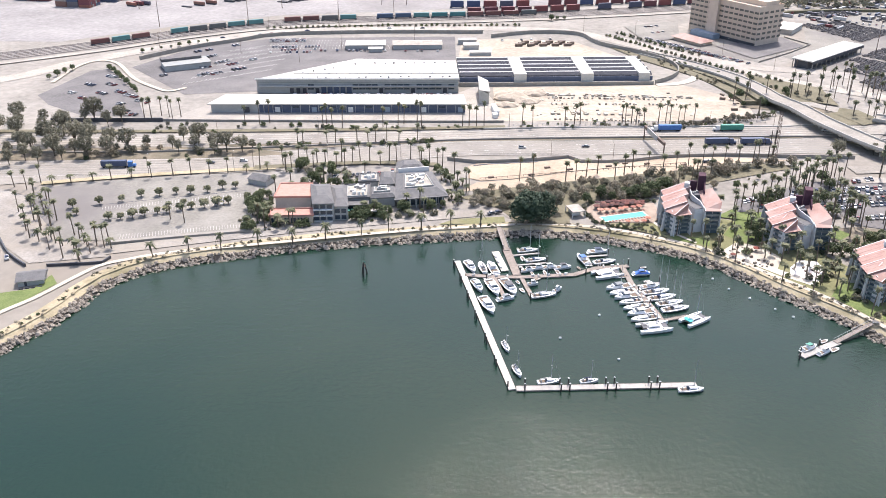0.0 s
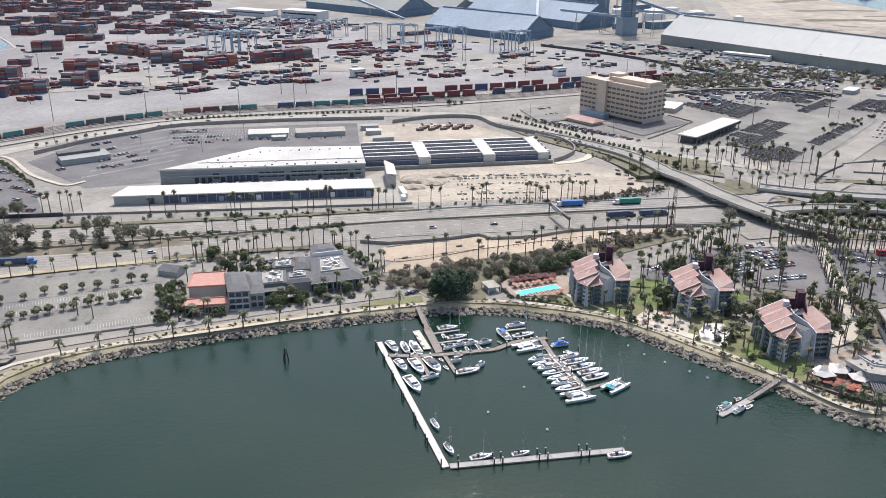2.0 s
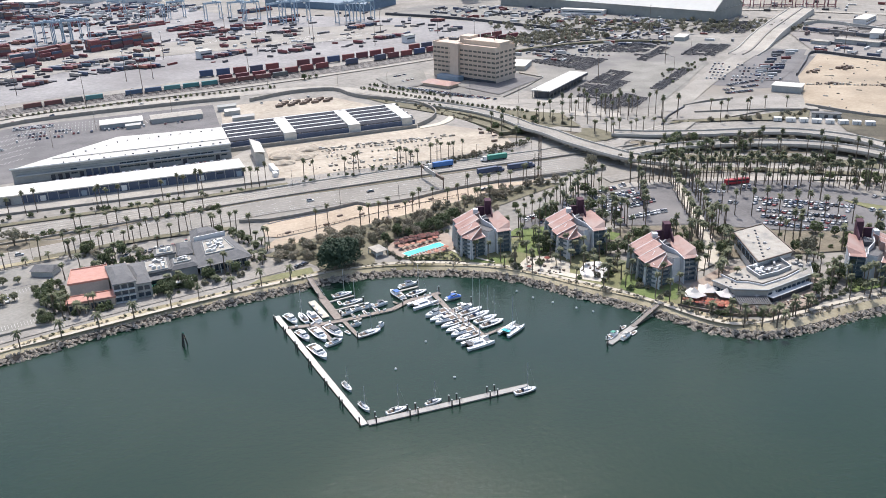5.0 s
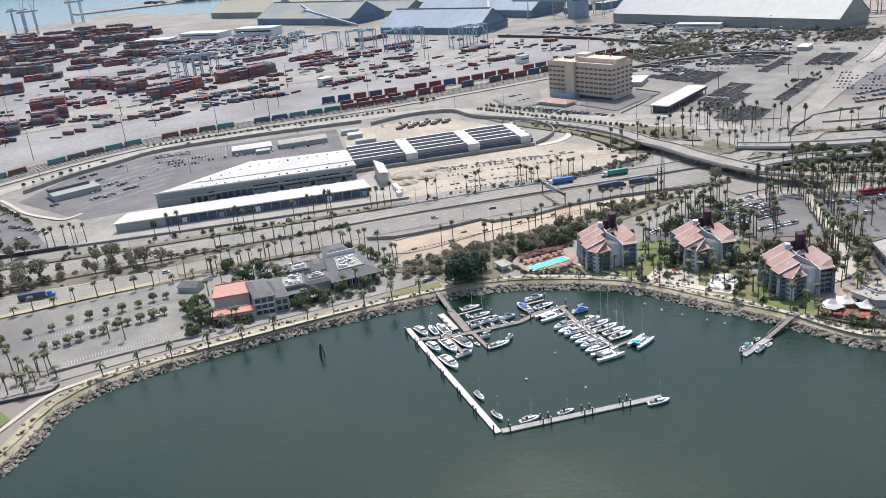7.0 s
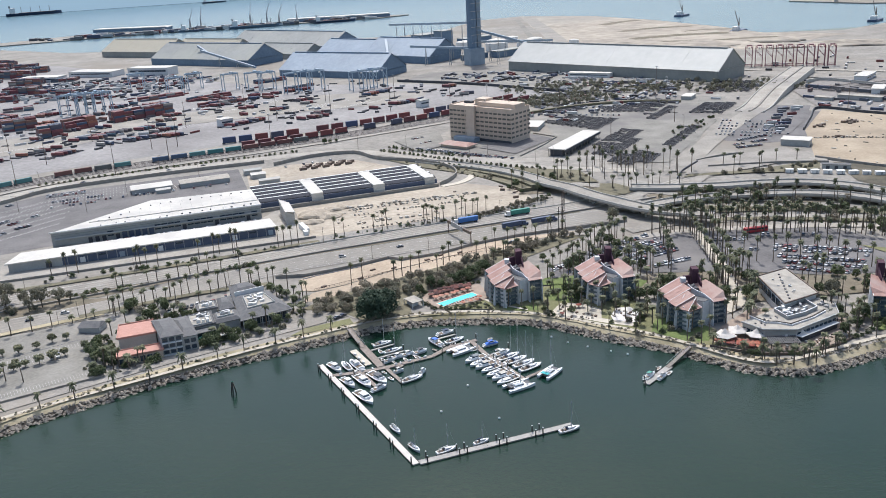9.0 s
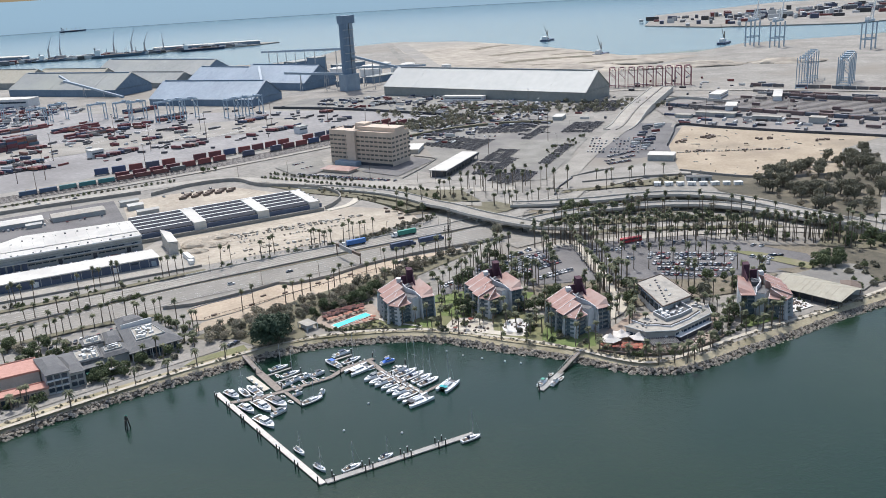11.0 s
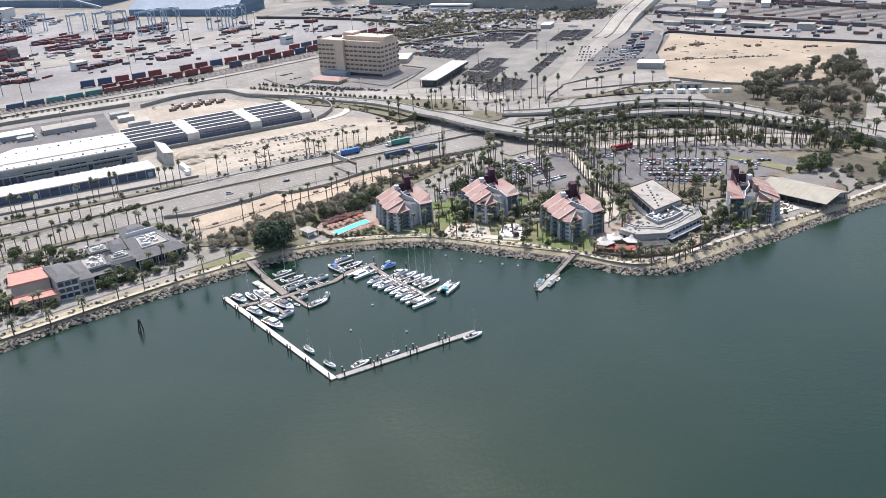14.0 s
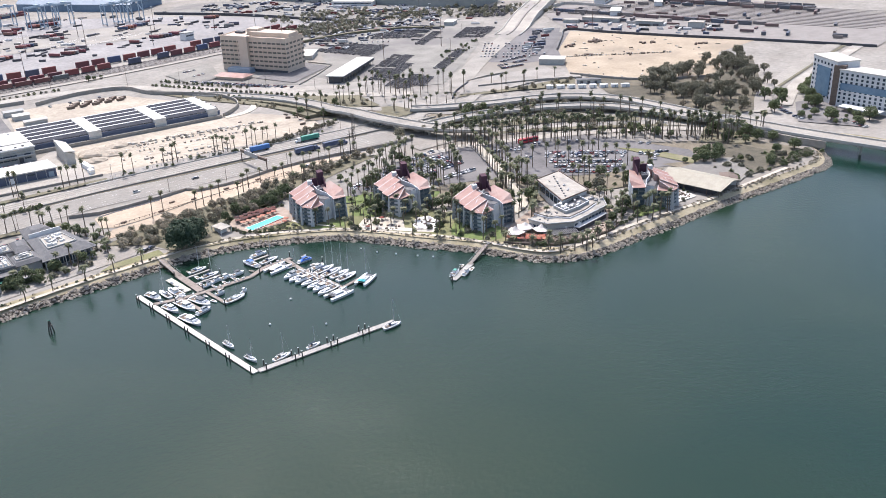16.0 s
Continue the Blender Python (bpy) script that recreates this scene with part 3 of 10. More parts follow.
strip("frontage_road", [(-300, 182), (-208, 200), (-165, 207), (-110, 210)], 14, 0.2, "lane", "grey road beside the car park")
pave("sand_strip", [(-4, 186), (2, 182), (19, 184), (48, 193), (88, 201), (122, 198), (150, 204), (178, 206), (140, 213), (107, 212), (87, 206), (60, 206), (54, 213), (36, 209), (2, 207), (-3, 203)], 0.22, "sand", "bare tan sand strip along the freeway", "ground")
pave("sand_shelf", [(-10, 168), (15, 170), (60, 182), (110, 190), (140, 195), (122, 198), (88, 200), (48, 192), (19, 183), (0, 180)], 0.12, "sand", "pale sandy maintenance track", "ground")
pave("grass_slope", [(-300, 240), (-224, 240), (-169, 240), (-125, 236), (-100, 226), (-140, 219), (-180, 219), (-214, 221), (-300, 222)], 0.1, "drygrass", "dry grass slope between carriageways", "ground")
pave("verge", [(-150, 243), (-60, 244), (10, 246), (10, 248), (200, 247), (200, 243), (10, 244), (-60, 240), (-110, 232)], 0.12, "drygrass", "dry planted median", "ground")
# left car park and waterfront road
pave("car_park", [(-231, 170), (-214, 187), (-127, 198), (-112, 170), (-109, 125), (-172, 116), (-195, 118)], 0.1, "asphalt", "large empty asphalt car park", "parking lot")
pave("car_park_entry", [(-262, 190), (-231, 170), (-195, 118), (-172, 108), (-168, 100), (-200, 95), (-225, 120), (-262, 160)], 0.12, "dustyroad", "worn pale asphalt entry road", "road")
strip("waterfront_road", [(-172, 106), (-119, 119), (-68, 130), (-15, 139), (12, 143), (16, 136)], 8.5, 0.16, "dustyroad", "dusty asphalt waterfront service road")
strip("promenade", [(-206, 36), (-195, 53), (-186, 64), (-180, 74), (-169, 91), (-158, 97), (-141, 103), (-93, 112), (-42, 121), (4, 126), (30, 127), (50, 123), (66, 117), (82, 108), (93, 101), (106, 88), (117, 73), (130, 56), (141, 37), (150, 18), (156, 9), (164, 4), (187, 3), (216, 4), (245, 3), (275, 2), (310, 4), (350, 6)], 2.4, 0.24, "tanpath", "pale concrete waterfront promenade", "path", 4.0)
pave("corner_lawn", [(-204, 68), (-189, 72), (-186, 84), (-181, 76), (-190, 60), (-196, 54), (-212, 40), (-225, 60)], 0.2, "grass", "green lawn by the footpath", "lawn")
pave("shore_lawn", [(-22, 128), (10, 128.5), (10, 136), (-14, 134)], 0.2, "verge", "sparse green verge by the waterfront road", "lawn")
pave("bank_planting", offset(SHORE, 6)[40:200:2] + list(reversed(offset(SHORE, 10.5)[40:200:2])), 0.1, "drybank", "dry tan bank above the rocks", "ground")
# hotel grounds
pave("hotel_lot", [(172, 122), (178, 162), (215, 178), (245, 168), (277, 153), (312, 138), (326, 97), (336, 68), (326, 48), (300, 55), (249, 78), (211, 105)], 0.14, "darklot", "grey asphalt hotel car park", "parking lot")
pave("hotel_lawn", [(80, 110), (93, 101), (106, 88), (117, 73), (128, 58), (137, 47), (147, 32), (156, 24), (160, 45), (152, 80), (130, 125), (112, 130), (95, 125)], 0.12, "verge", "sandy planted hotel garden", "garden")
pave("hotel_lawn", [(109, 112), (121, 99), (126, 104), (133, 120), (138, 134), (124, 134)], 0.15, "grass", "green lawn between two hotel blocks", "lawn")
pave("hotel_lawn", [(147, 68), (140, 62), (134, 54), (142, 38), (150, 44), (154, 56)], 0.15, "grass", "green lawn before a hotel block", "lawn")
pave("hotel_lawn", [(159, 50), (161, 45), (151, 34), (146, 36), (152, 46)], 0.15, "grass", "green lawn beside the terrace", "lawn")
pave("hotel_lawn", [(84, 112), (102, 109), (99, 101), (85, 108)], 0.15, "grass", "narrow green lawn above the shore path", "lawn")
pave("garden_terrace", [(102, 95), (109, 86.5), (119, 74), (127, 88), (122, 100), (112, 104)], 0.18, "tanpath", "sandy garden terrace with parasols", "terrace")
pave("garden_patio", [(127, 79), (134, 86), (141, 84), (141, 74), (132, 64), (124, 71)], 0.18, "court", "pale round-edged stone patio", "terrace")
pave("garden_walk", [(100, 98), (103, 94), (121, 71.5), (131, 62), (133, 66), (126, 73), (104, 97)], 0.2, "path", "pale garden walk", "path")
pave("pool_deck", [(50, 142), (54, 127), (80, 126), (85, 132), (86, 149), (56, 149)], 0.5, "paver", "salmon-paved pool terrace", "terrace")
pave("pool_garden", [(54, 126.5), (77, 114), (83, 109), (84, 125), (80, 125.5)], 0.3, "verge", "planted beds and sand below the pool", "garden")
strip("pool_walk", [(80, 127), (83, 119), (88, 112), (94, 104)], 1.6, 0.4, "path", "pale walk from the pool to the shore", "path", 3.0)
pave("entrance_court", [(172, 54), (188, 58), (196, 70), (184, 72)], 0.2, "tanpath", "pale paved entrance court", "road")
pave("point_terrace", [(152, 32), (156, 24), (165, 14), (184, 6), (204, 8), (222, 26), (214, 45), (190, 55), (166, 45)], 0.18, "paver", "paved restaurant terrace on the point", "terrace")
pave("pavilion_lawn", [(224, 9), (244, 8), (250, 22), (238, 34)], 0.14, "grass", "green lawn beside the shore path", "lawn")
pave("pavilion_court", [(246, 10), (271, 9.5), (274, 22), (264, 27)], 0.2, "court", "pale paved court with planting", "terrace")
pave("park_lawn", [(300, 60), (326, 48), (336, 68), (326, 98), (345, 84), (375, 62), (390, 30), (385, 12), (312, 12)], 0.12, "drygrass", "dry grass park edge with trees", "ground")
pave("interchange_green", [(182, 304), (206, 296), (232, 270), (246, 288), (226, 318), (204, 338)], 0.1, "drygrass", "dry landscaped interchange ground", "ground")
pave("interchange_green", [(250, 220), (300, 205), (350, 180), (380, 150), (390, 110), (420, 110), (415, 180), (380, 230), (320, 260), (260, 255)], 0.1, "drygrass", "dry landscaped ground between ramps", "ground")
pave("woodland_floor", [(408, 210), (412, 118), (424, 100), (474, 100), (514, 140), (611, 221), (560, 214), (520, 186), (462, 222), (434, 262)], 0.1, "treefloor", "dark brown ground under trees", "ground")
pave("bluff_planting", [(16, 128), (40, 126), (44, 145), (55, 148), (84, 156), (100, 165), (150, 185), (180, 196), (160, 203), (120, 195), (60, 182), (10, 170), (-10, 160), (8, 146)], 0.1, "scrub", "brush-covered bank behind the pool", "ground")
strip("ramp_road", [(205, 190), (240, 190), (285, 174), (330, 152), (362, 130), (392, 96), (408, 70)], 11, 0.2, "lane", "grey ramp road behind the palms")
strip("palm_road", [(200, 176), (240, 171), (283, 154), (318, 138), (363, 110), (390, 76)], 8, 0.2, "road", "pale road under a row of palms")
strip("railside_avenue", [(318, 298), (359, 338), (427, 396), (515, 463), (584, 512), (700, 612), (820, 720)], 19, 0.22, "lane", "wide grey street running to the terminal")
pave("far_yard_road", [(594, 446), (622, 513), (700, 520), (760, 400), (730, 300), (665, 301)], 0.12, "darklot", "grey asphalt truck yard", "yard")
pave("rail_verge", [(698, 544), (737, 578), (763, 542), (718, 503)], 0.14, "drygrass", "olive grass verge by the tracks", "ground")
pave("rail_verge", [(727, 494), (762, 523), (819, 421), (860, 340), (830, 320), (789, 398)], 0.14, "drygrass", "olive grass verge by the tracks", "ground")
pave("chassis_lot", [(286, 352), (330, 330), (400, 392), (470, 455), (455, 500), (390, 545), (320, 470), (306, 400)], 0.1, "asphalt", "grey asphalt chassis lot", "yard")
pave("trailer_lot", [(452, 374), (475, 360), (530, 402), (590, 460), (562, 486), (500, 430)], 0.14, "darklot", "grey asphalt trailer lot", "yard")
pave("truck_apron", [(-330, 690), (-150, 720), (-60, 780), (120, 780), (260, 760), (300, 840), (160, 900), (-60, 860), (-260, 800)], 0.1, "lane", "worn grey terminal roadway", "yard")
strip("lot_path", [(-291, 378), (-288, 422), (-277, 440), (-260, 431), (-235, 387), (-213, 362), (-202, 354), (-192, 362)], 3.2, 0.24, "tanpath", "pale curving concrete drive round a car park", "path", 4.0)
# slip water shares the sea colour with haze painted in
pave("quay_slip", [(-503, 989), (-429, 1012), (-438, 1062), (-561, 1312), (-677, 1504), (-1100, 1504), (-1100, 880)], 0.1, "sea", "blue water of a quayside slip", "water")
strip("quay_edge", [(-1000, 905), (-503, 986), (-427, 1011), (-435, 1063), (-559, 1312), (-675, 1504)], 3, 0.6, "concrete", "pale concrete quay edge", "quay", 8.0)
strip("avenue", [(444, 90), (508, 130), (628, 171), (760, 210), (900, 240)], 13, 0.26, "lane", "grey avenue beside the woodland")
strip("avenue", [(474, 92), (546, 128), (640, 154), (770, 190), (900, 218)], 10, 0.26, "road", "pale second carriageway of the avenue")
pave("avenue_median", [(520, 128), (628, 162), (760, 198), (760, 202), (628, 164.5), (520, 131)], 0.3, "scrub", "planted strip between two carriageways", "ground")
pave("guest_car_park", [(442, 60), (487, 92), (508, 88), (492, 43), (462, 22)], 0.2, "darklot", "grey asphalt car park with tree islands", "parking lot")
pave("park_shade", [(319, 52), (348, 69), (367, 56), (370, 37), (388, 27), (388, 12), (354, 10), (313, 13), (314, 25)], 0.2, "treefloor", "dark brown park ground under trees", "ground")
pave("lot_lawn", [(304, 102), (317, 85), (325, 50), (315, 48), (308, 79)], 0.24, "verge", "sparse olive lawn beside the hotel car park", "lawn")
pave("event_lot", [(300, 48), (312, 47), (330, 50), (342, 38), (326, 14), (309, 9), (303, 26)], 0.26, "asphalt", "worn asphalt yard behind the event pavilion", "parking lot")
pave("ramp_embankment", [(128, 476), (164, 422), (181, 388), (204, 349), (213, 322), (201, 304), (194, 320), (190, 341), (173, 382), (146, 429)], 0.3, "scrub", "brown brush slope below the flyover approach", "ground")
pave("mulch_island", [(214, 377), (229, 367), (254, 345), (249, 303), (238, 310), (228, 324), (222, 348)], 0.55, "scrub", "brown mulched traffic island with palms", "ground")
pave("mulch_island", [(247, 299), (257, 293), (263, 270), (246, 263), (239, 285)], 0.55, "scrub", "brown mulched traffic island with palms", "ground")
pave("office_apron", [(219, 470), (237, 428), (293, 467), (286, 500)], 0.3, "darklot", "dark paved apron beside the office block", "pavement")
pave("staff_car_park", [(160, 545), (215, 568), (197, 497), (165, 487)], 0.3, "asphalt", "worn asphalt staff car park by the office block", "parking lot")
strip("kerb_verge", [(-228, 186), (-190, 193.5), (-150, 199.5), (-108, 204)], 4.5, 0.24, "drybank", "dry grass verge with palms", "verge")
strip("planted_shoulder", [(-300, 272), (-190, 268), (-60, 267), (24, 269)], 5.0, 0.2, "scrub", "planted freeway shoulder", "verge")
strip("planted_shoulder", [(-120, 205), (-60, 210), (-20, 206)], 5.0, 0.26, "scrub", "planted verge under palms", "verge")
pave("hotel_grounds", [(176, 118), (211, 103), (249, 76), (296, 54), (268, 42), (232, 52), (196, 62), (178, 78), (160, 100), (150, 116)], 0.1, "drygrass", "dry planted ground round the hotel", "ground")
pave("garden_lawn", [(112, 132), (128, 126), (150, 114), (160, 104), (168, 110), (158, 124), (136, 138), (122, 140)], 0.14, "grass", "green lawn between hotel blocks", "lawn")
pave("side_lot", [(124, 137), (136, 136), (150, 134), (172, 128), (178, 162), (196, 176), (170, 172), (150, 160), (130, 154)], 0.16, "darklot", "dark asphalt car park behind the hotel blocks", "parking lot")
strip("hotel_drive", [(178, 58), (192, 66), (206, 92), (222, 126), (238, 166)], 7, 0.28, "tanpath", "pale curving hotel drive", "road", 4.0)
strip("loop_ramp", [(204, 366), (222, 324), (250, 284), (278, 246), (305, 214), (340, 192)], 9, 0.3, "lane", "grey loop ramp under the flyovers")
pave("ramp_planting", [(214, 384), (237, 357), (236, 311), (224, 314), (207, 352)], 0.3, "scrub", "dark olive planting beside a ramp", "ground")
pave("ramp_planting", [(245, 291), (248, 265), (233, 264), (226, 286)], 0.3, "scrub", "dark olive planting beside a ramp", "ground")
pave("ramp_planting", [(216, 239), (258, 220), (294, 200), (246, 204)], 0.3, "scrub", "dark olive planting beside a ramp", "ground")
pave("dusty_court", [(316, 289), (353, 323), (396, 322), (440, 322), (427, 278), (400, 281), (354, 277)], 0.3, "dustyroad", "dusty bare lot beside the ramps", "yard")
pave("drain_bank", [(309, 282), (318, 280.5), (360, 266.5), (385, 253.5), (410, 250), (425, 266), (401, 272), (373, 272.5), (345, 279), (318, 286)], 0.4, "scrub", "dark brush-covered drain bank below the lot", "ground")
strip("ramp_shoulder", [(262, 182), (284, 173.5), (328, 145), (369, 115)], 6.5, 0.34, "scrub", "dark planted strip between two ramp roads", "verge")
strip("ramp_shoulder", [(252, 210), (285, 196), (318, 180), (346, 160), (366, 138)], 11, 0.3, "scrub", "dark planted strip below the elevated ramps", "verge")
pave("bridge_planting", [(352, 74), (368, 84), (394, 100), (396, 60), (384, 50), (370, 52)], 0.26, "scrub", "leaf-littered ground beside the bridge ramp", "ground")


# ---- marina ----
def rock_mesh(g, x, y, z, r, rr):
    """A rough boulder: a squashed, twisted octahedron with cut corners."""
    a = rr.uniform(0, 6.28)
    vs = []
    for k in range(6):
        w = a + k * math.pi / 3
        q = r * rr.uniform(0.75, 1.2)
        vs.append((x + q * math.cos(w), y + q * math.sin(w), z + r * rr.uniform(-0.15, 0.25)))
    for k in range(3):
        w = a + k * 2.1 + 0.5
        q = r * rr.uniform(0.35, 0.65)
        vs.append((x + q * math.cos(w), y + q * math.sin(w), z + r * rr.uniform(0.5, 0.85)))
    fs = [(6, 7, 8), (0, 1, 6), (1, 2, 7), (2, 3, 7), (3, 4, 8), (4, 5, 8), (5, 0, 6), (1, 7, 6), (3, 8, 7), (5, 6, 8)]
    g.add(vs, fs)


rr = random.Random(3)
g = G()
for i in range(len(SHORE) - 1):
    (x0, y0), (x1, y1) = SHORE[i], SHORE[i + 1]
    if x0 < -230 or x0 > 436:
        continue
    L = math.hypot(x1 - x0, y1 - y0)
    nx, ny = -(y1 - y0) / L, (x1 - x0) / L
    for k in range(int(L * 4.2)):
        t, d = rr.random(), rr.uniform(-0.8, 3.6) if x0 > 120 else rr.uniform(-0.8, 4.3)
        r = rr.uniform(0.45, 1.0) * (1.0 if rr.random() < 0.85 else 1.35)
        z = -0.3 + (d + 1.0) / 7.5 * (LAND + 0.1)
        rock_mesh(g, x0 + (x1 - x0) * t + nx * d, y0 + (y1 - y0) * t + ny * d, z, r, rr)
tagged(part("riprap", g, M["rock"]), "tan and brown boulders heaped along the waterline", "rocks", kind="stuff")


def pile(parent, x, y, h=3.2, r=0.28, cap=True):
    part("mooring_post", G().tube((x, y, -2.5), (x, y, h), r, r * 0.9, 8), M["pile"], parent)
    if cap:
        part("post_cap", G().tube((x, y, h), (x, y, h + 0.28), r * 1.25, 0.08, 8), M["white"], parent)


def dock(name, line, width, mat, label, piles=(), section=9.0, group="marina docks"):
    """A floating dock: deck sections with gaps, a darker float under them, rub rails and piles."""
    x, y = line[0]
    e = thing(name, x, y, 0.0, 0, label, "dock", group)
    loc = [(a - x, b - y) for a, b in line]
    part("float", G().ribbon(loc, width - 0.25, 0.35, 0.7), M["barrier"], e)
    for (ax, ay), (bx, by) in zip(loc, loc[1:]):
        L = math.hypot(bx - ax, by - ay)
        n = max(1, round(L / section))
        ang = math.degrees(math.atan2(by - ay, bx - ax))
        for k in range(n):
            t = (k + 0.5) / n
            part("deck_section", G().box(ax + (bx - ax) * t, ay + (by - ay) * t, 0.36, L / n - 0.12, width, 0.18, ang), M[mat], e)
        for s in (-1, 1):
            nx, ny = -(by - ay) / L * s * (width / 2 - 0.05), (bx - ax) / L * s * (width / 2 - 0.05)
            part("rub_rail", G().tube((ax + nx, ay + ny, 0.52), (bx + nx, by + ny, 0.52), 0.09, n=5), M["wood"], e)
    for px, py in piles:
        pile(e, px - x, py - y)
    return e


dock("breakwater_dock", [(-14.5, 96), (-0.6, -0.5)], 2.6, "dockpale", "pale plank breakwater dock with paired dark piles", [(-16.3, 92), (-15.9, 90), (-14.2, 80), (-13.8, 77.5), (-12.1, 65), (-11.8, 62.5), (-10, 49), (-9.6, 46.5), (-7.4, 32), (-7, 29.5), (-5.2, 17), (-4.8, 14.5), (-2, 1)])
dock("breakwater_dock", [(0.78, 0), (63.5, 0)], 2.9, "dockgrey", "grey plank breakwater dock with paired white-capped piles", [(3.6, -1.2), (4, 1.9), (16, -1.6), (19, -1.6), (16, 1.6), (19, 1.6), (32, -1.6), (35, -1.6), (32, 1.6), (35, 1.6), (47, -1.6), (50, -1.6), (47, 1.6), (50, 1.6)])
dock("main_dock", [(-12, 83), (1, 80.5), (12, 80), (35, 81.5), (45, 87), (60, 88.5)], 2.6, "wood", "weathered brown timber walkway of the marina", [(-3, 79), (24, 82.5), (40, 82.3), (60, 90)])
dock("finger_dock", [(57, 87), (57.5, 73), (62, 48), (62.5, 42)], 2.4, "wood", "weathered timber finger dock between moored boats", [(58.8, 66), (60.8, 55)])
dock("finger_dock", [(12, 79), (14.5, 62)], 1.8, "wood", "short weathered timber finger dock", [(13.6, 62)])
dock("finger_dock", [(0.5, 79.5), (3.2, 62)], 1.8, "wood", "short weathered timber finger dock", [])
dock("finger_dock", [(64, 43), (74, 46)], 1.6, "wood", "short weathered timber finger dock", [])
dock("gangway_platform", [(8.2, 107), (10.4, 82)], 3.6, "wood", "broad weathered timber platform under the gangway", [(6.6, 106), (12, 84)])
dock("finger_dock", [(10.4, 100.3), (23, 102.2)], 1.3, "dockgrey", "short grey timber finger dock", [(23, 103.2)])
dock("finger_dock", [(11.4, 90.9), (24.8, 92.8)], 1.3, "dockgrey", "short grey timber finger dock", [(24.8, 93.8)])
dock("finger_dock", [(43.5, 89), (43.1, 98), (53.1, 99.2)], 1.5, "dockgrey", "short grey timber finger dock", [(53.2, 100.2)])
dock("finger_dock", [(59.4, 70.5), (69.5, 72.9)], 1.5, "dockgrey", "short grey timber finger dock", [(69.6, 73.8)])
dock("landing_float", [(106.8, 16), (124.6, 25.2)], 3.0, "dockgrey", "grey landing float beside the footbridge", [(105.6, 15.0), (107.2, 18.2), (116, 22.8)])
# floating shed deck beside the gangway
e = thing("work_float", 4.3, 95, 0, 98, "flat pale work float moored beside the gangway", "float")
part("deck", G().box(0, 0, 0.3, 18.6, 3.3, 0.35), M["path"], e)
part("float", G().box(0, 0, -0.4, 18.2, 3.0, 0.7), M["barrier"], e)
for k in range(3):
    part("locker", G().box(-6 + 5 * k, 1.1, 0.65, 1.8, 0.8, 0.8), M["white"], e)


def gangway(p, q, z0, z1, w, label):
    e = thing("gangway", p[0], p[1], 0, 0, label, "gangway")
    d = (q[0] - p[0], q[1] - p[1])
    part("deck", G().ribbon([(0, 0), d], w, [z0, z1], 0.25), M["wood"], e)
    L = math.hypot(*d)
    for s in (-1, 1):
        nx, ny = -d[1] / L * s * w / 2, d[0] / L * s * w / 2
        part("handrail", G().tube((nx, ny, z0 + 1.1), (d[0] + nx, d[1] + ny, z1 + 1.1), 0.07, n=5), M["steel"], e)
        for k in range(int(L / 2.5) + 1):
            t = min(1, k * 2.5 / L)
            part("post", G().tube((d[0] * t + nx, d[1] * t + ny, z0 + (z1 - z0) * t), (d[0] * t + nx, d[1] * t + ny, z0 + (z1 - z0) * t + 1.1), 0.05, n=4), M["steel"], e)
    return e


gangway((6.4, 127), (8.4, 105), 3.1, 0.75, 2.4, "long brown timber gangway down to the marina")
gangway((140.8, 33.6), (123, 24.6), 3.1, 0.8, 1.8, "grey metal footbridge from the shore to a float")


def hull_mesh(L, beam, free, stern=0.8, x0=0.0):
    st = [(-0.5, stern), (-0.25, 0.97), (0.05, 1.0), (0.28, 0.78), (0.42, 0.4), (0.5, 0.03)]
    g = G()
    vs, fs = [], []
    for u, w in st:
        rise = free * (1 + 0.35 * max(0, u + 0.1))
        for s, zz, k in ((-1, -0.35, 0.45), (-1, rise, 1.0), (1, rise, 1.0), (1, -0.35, 0.45)):
            vs.append((u * L, x0 + s * w * beam / 2 * k, zz))
    for i in range(len(st) - 1):
        a, b = 4 * i, 4 * i + 4
        fs += [(a, b, b + 1, a + 1), (a + 1, b + 1, b + 2, a + 2), (a + 2, b + 2, b + 3, a + 3)]
    fs += [(0, 1, 2, 3), (4 * len(st) - 1, 4 * len(st) - 2, 4 * len(st) - 3, 4 * len(st) - 4)]
    return g.add(vs, fs)


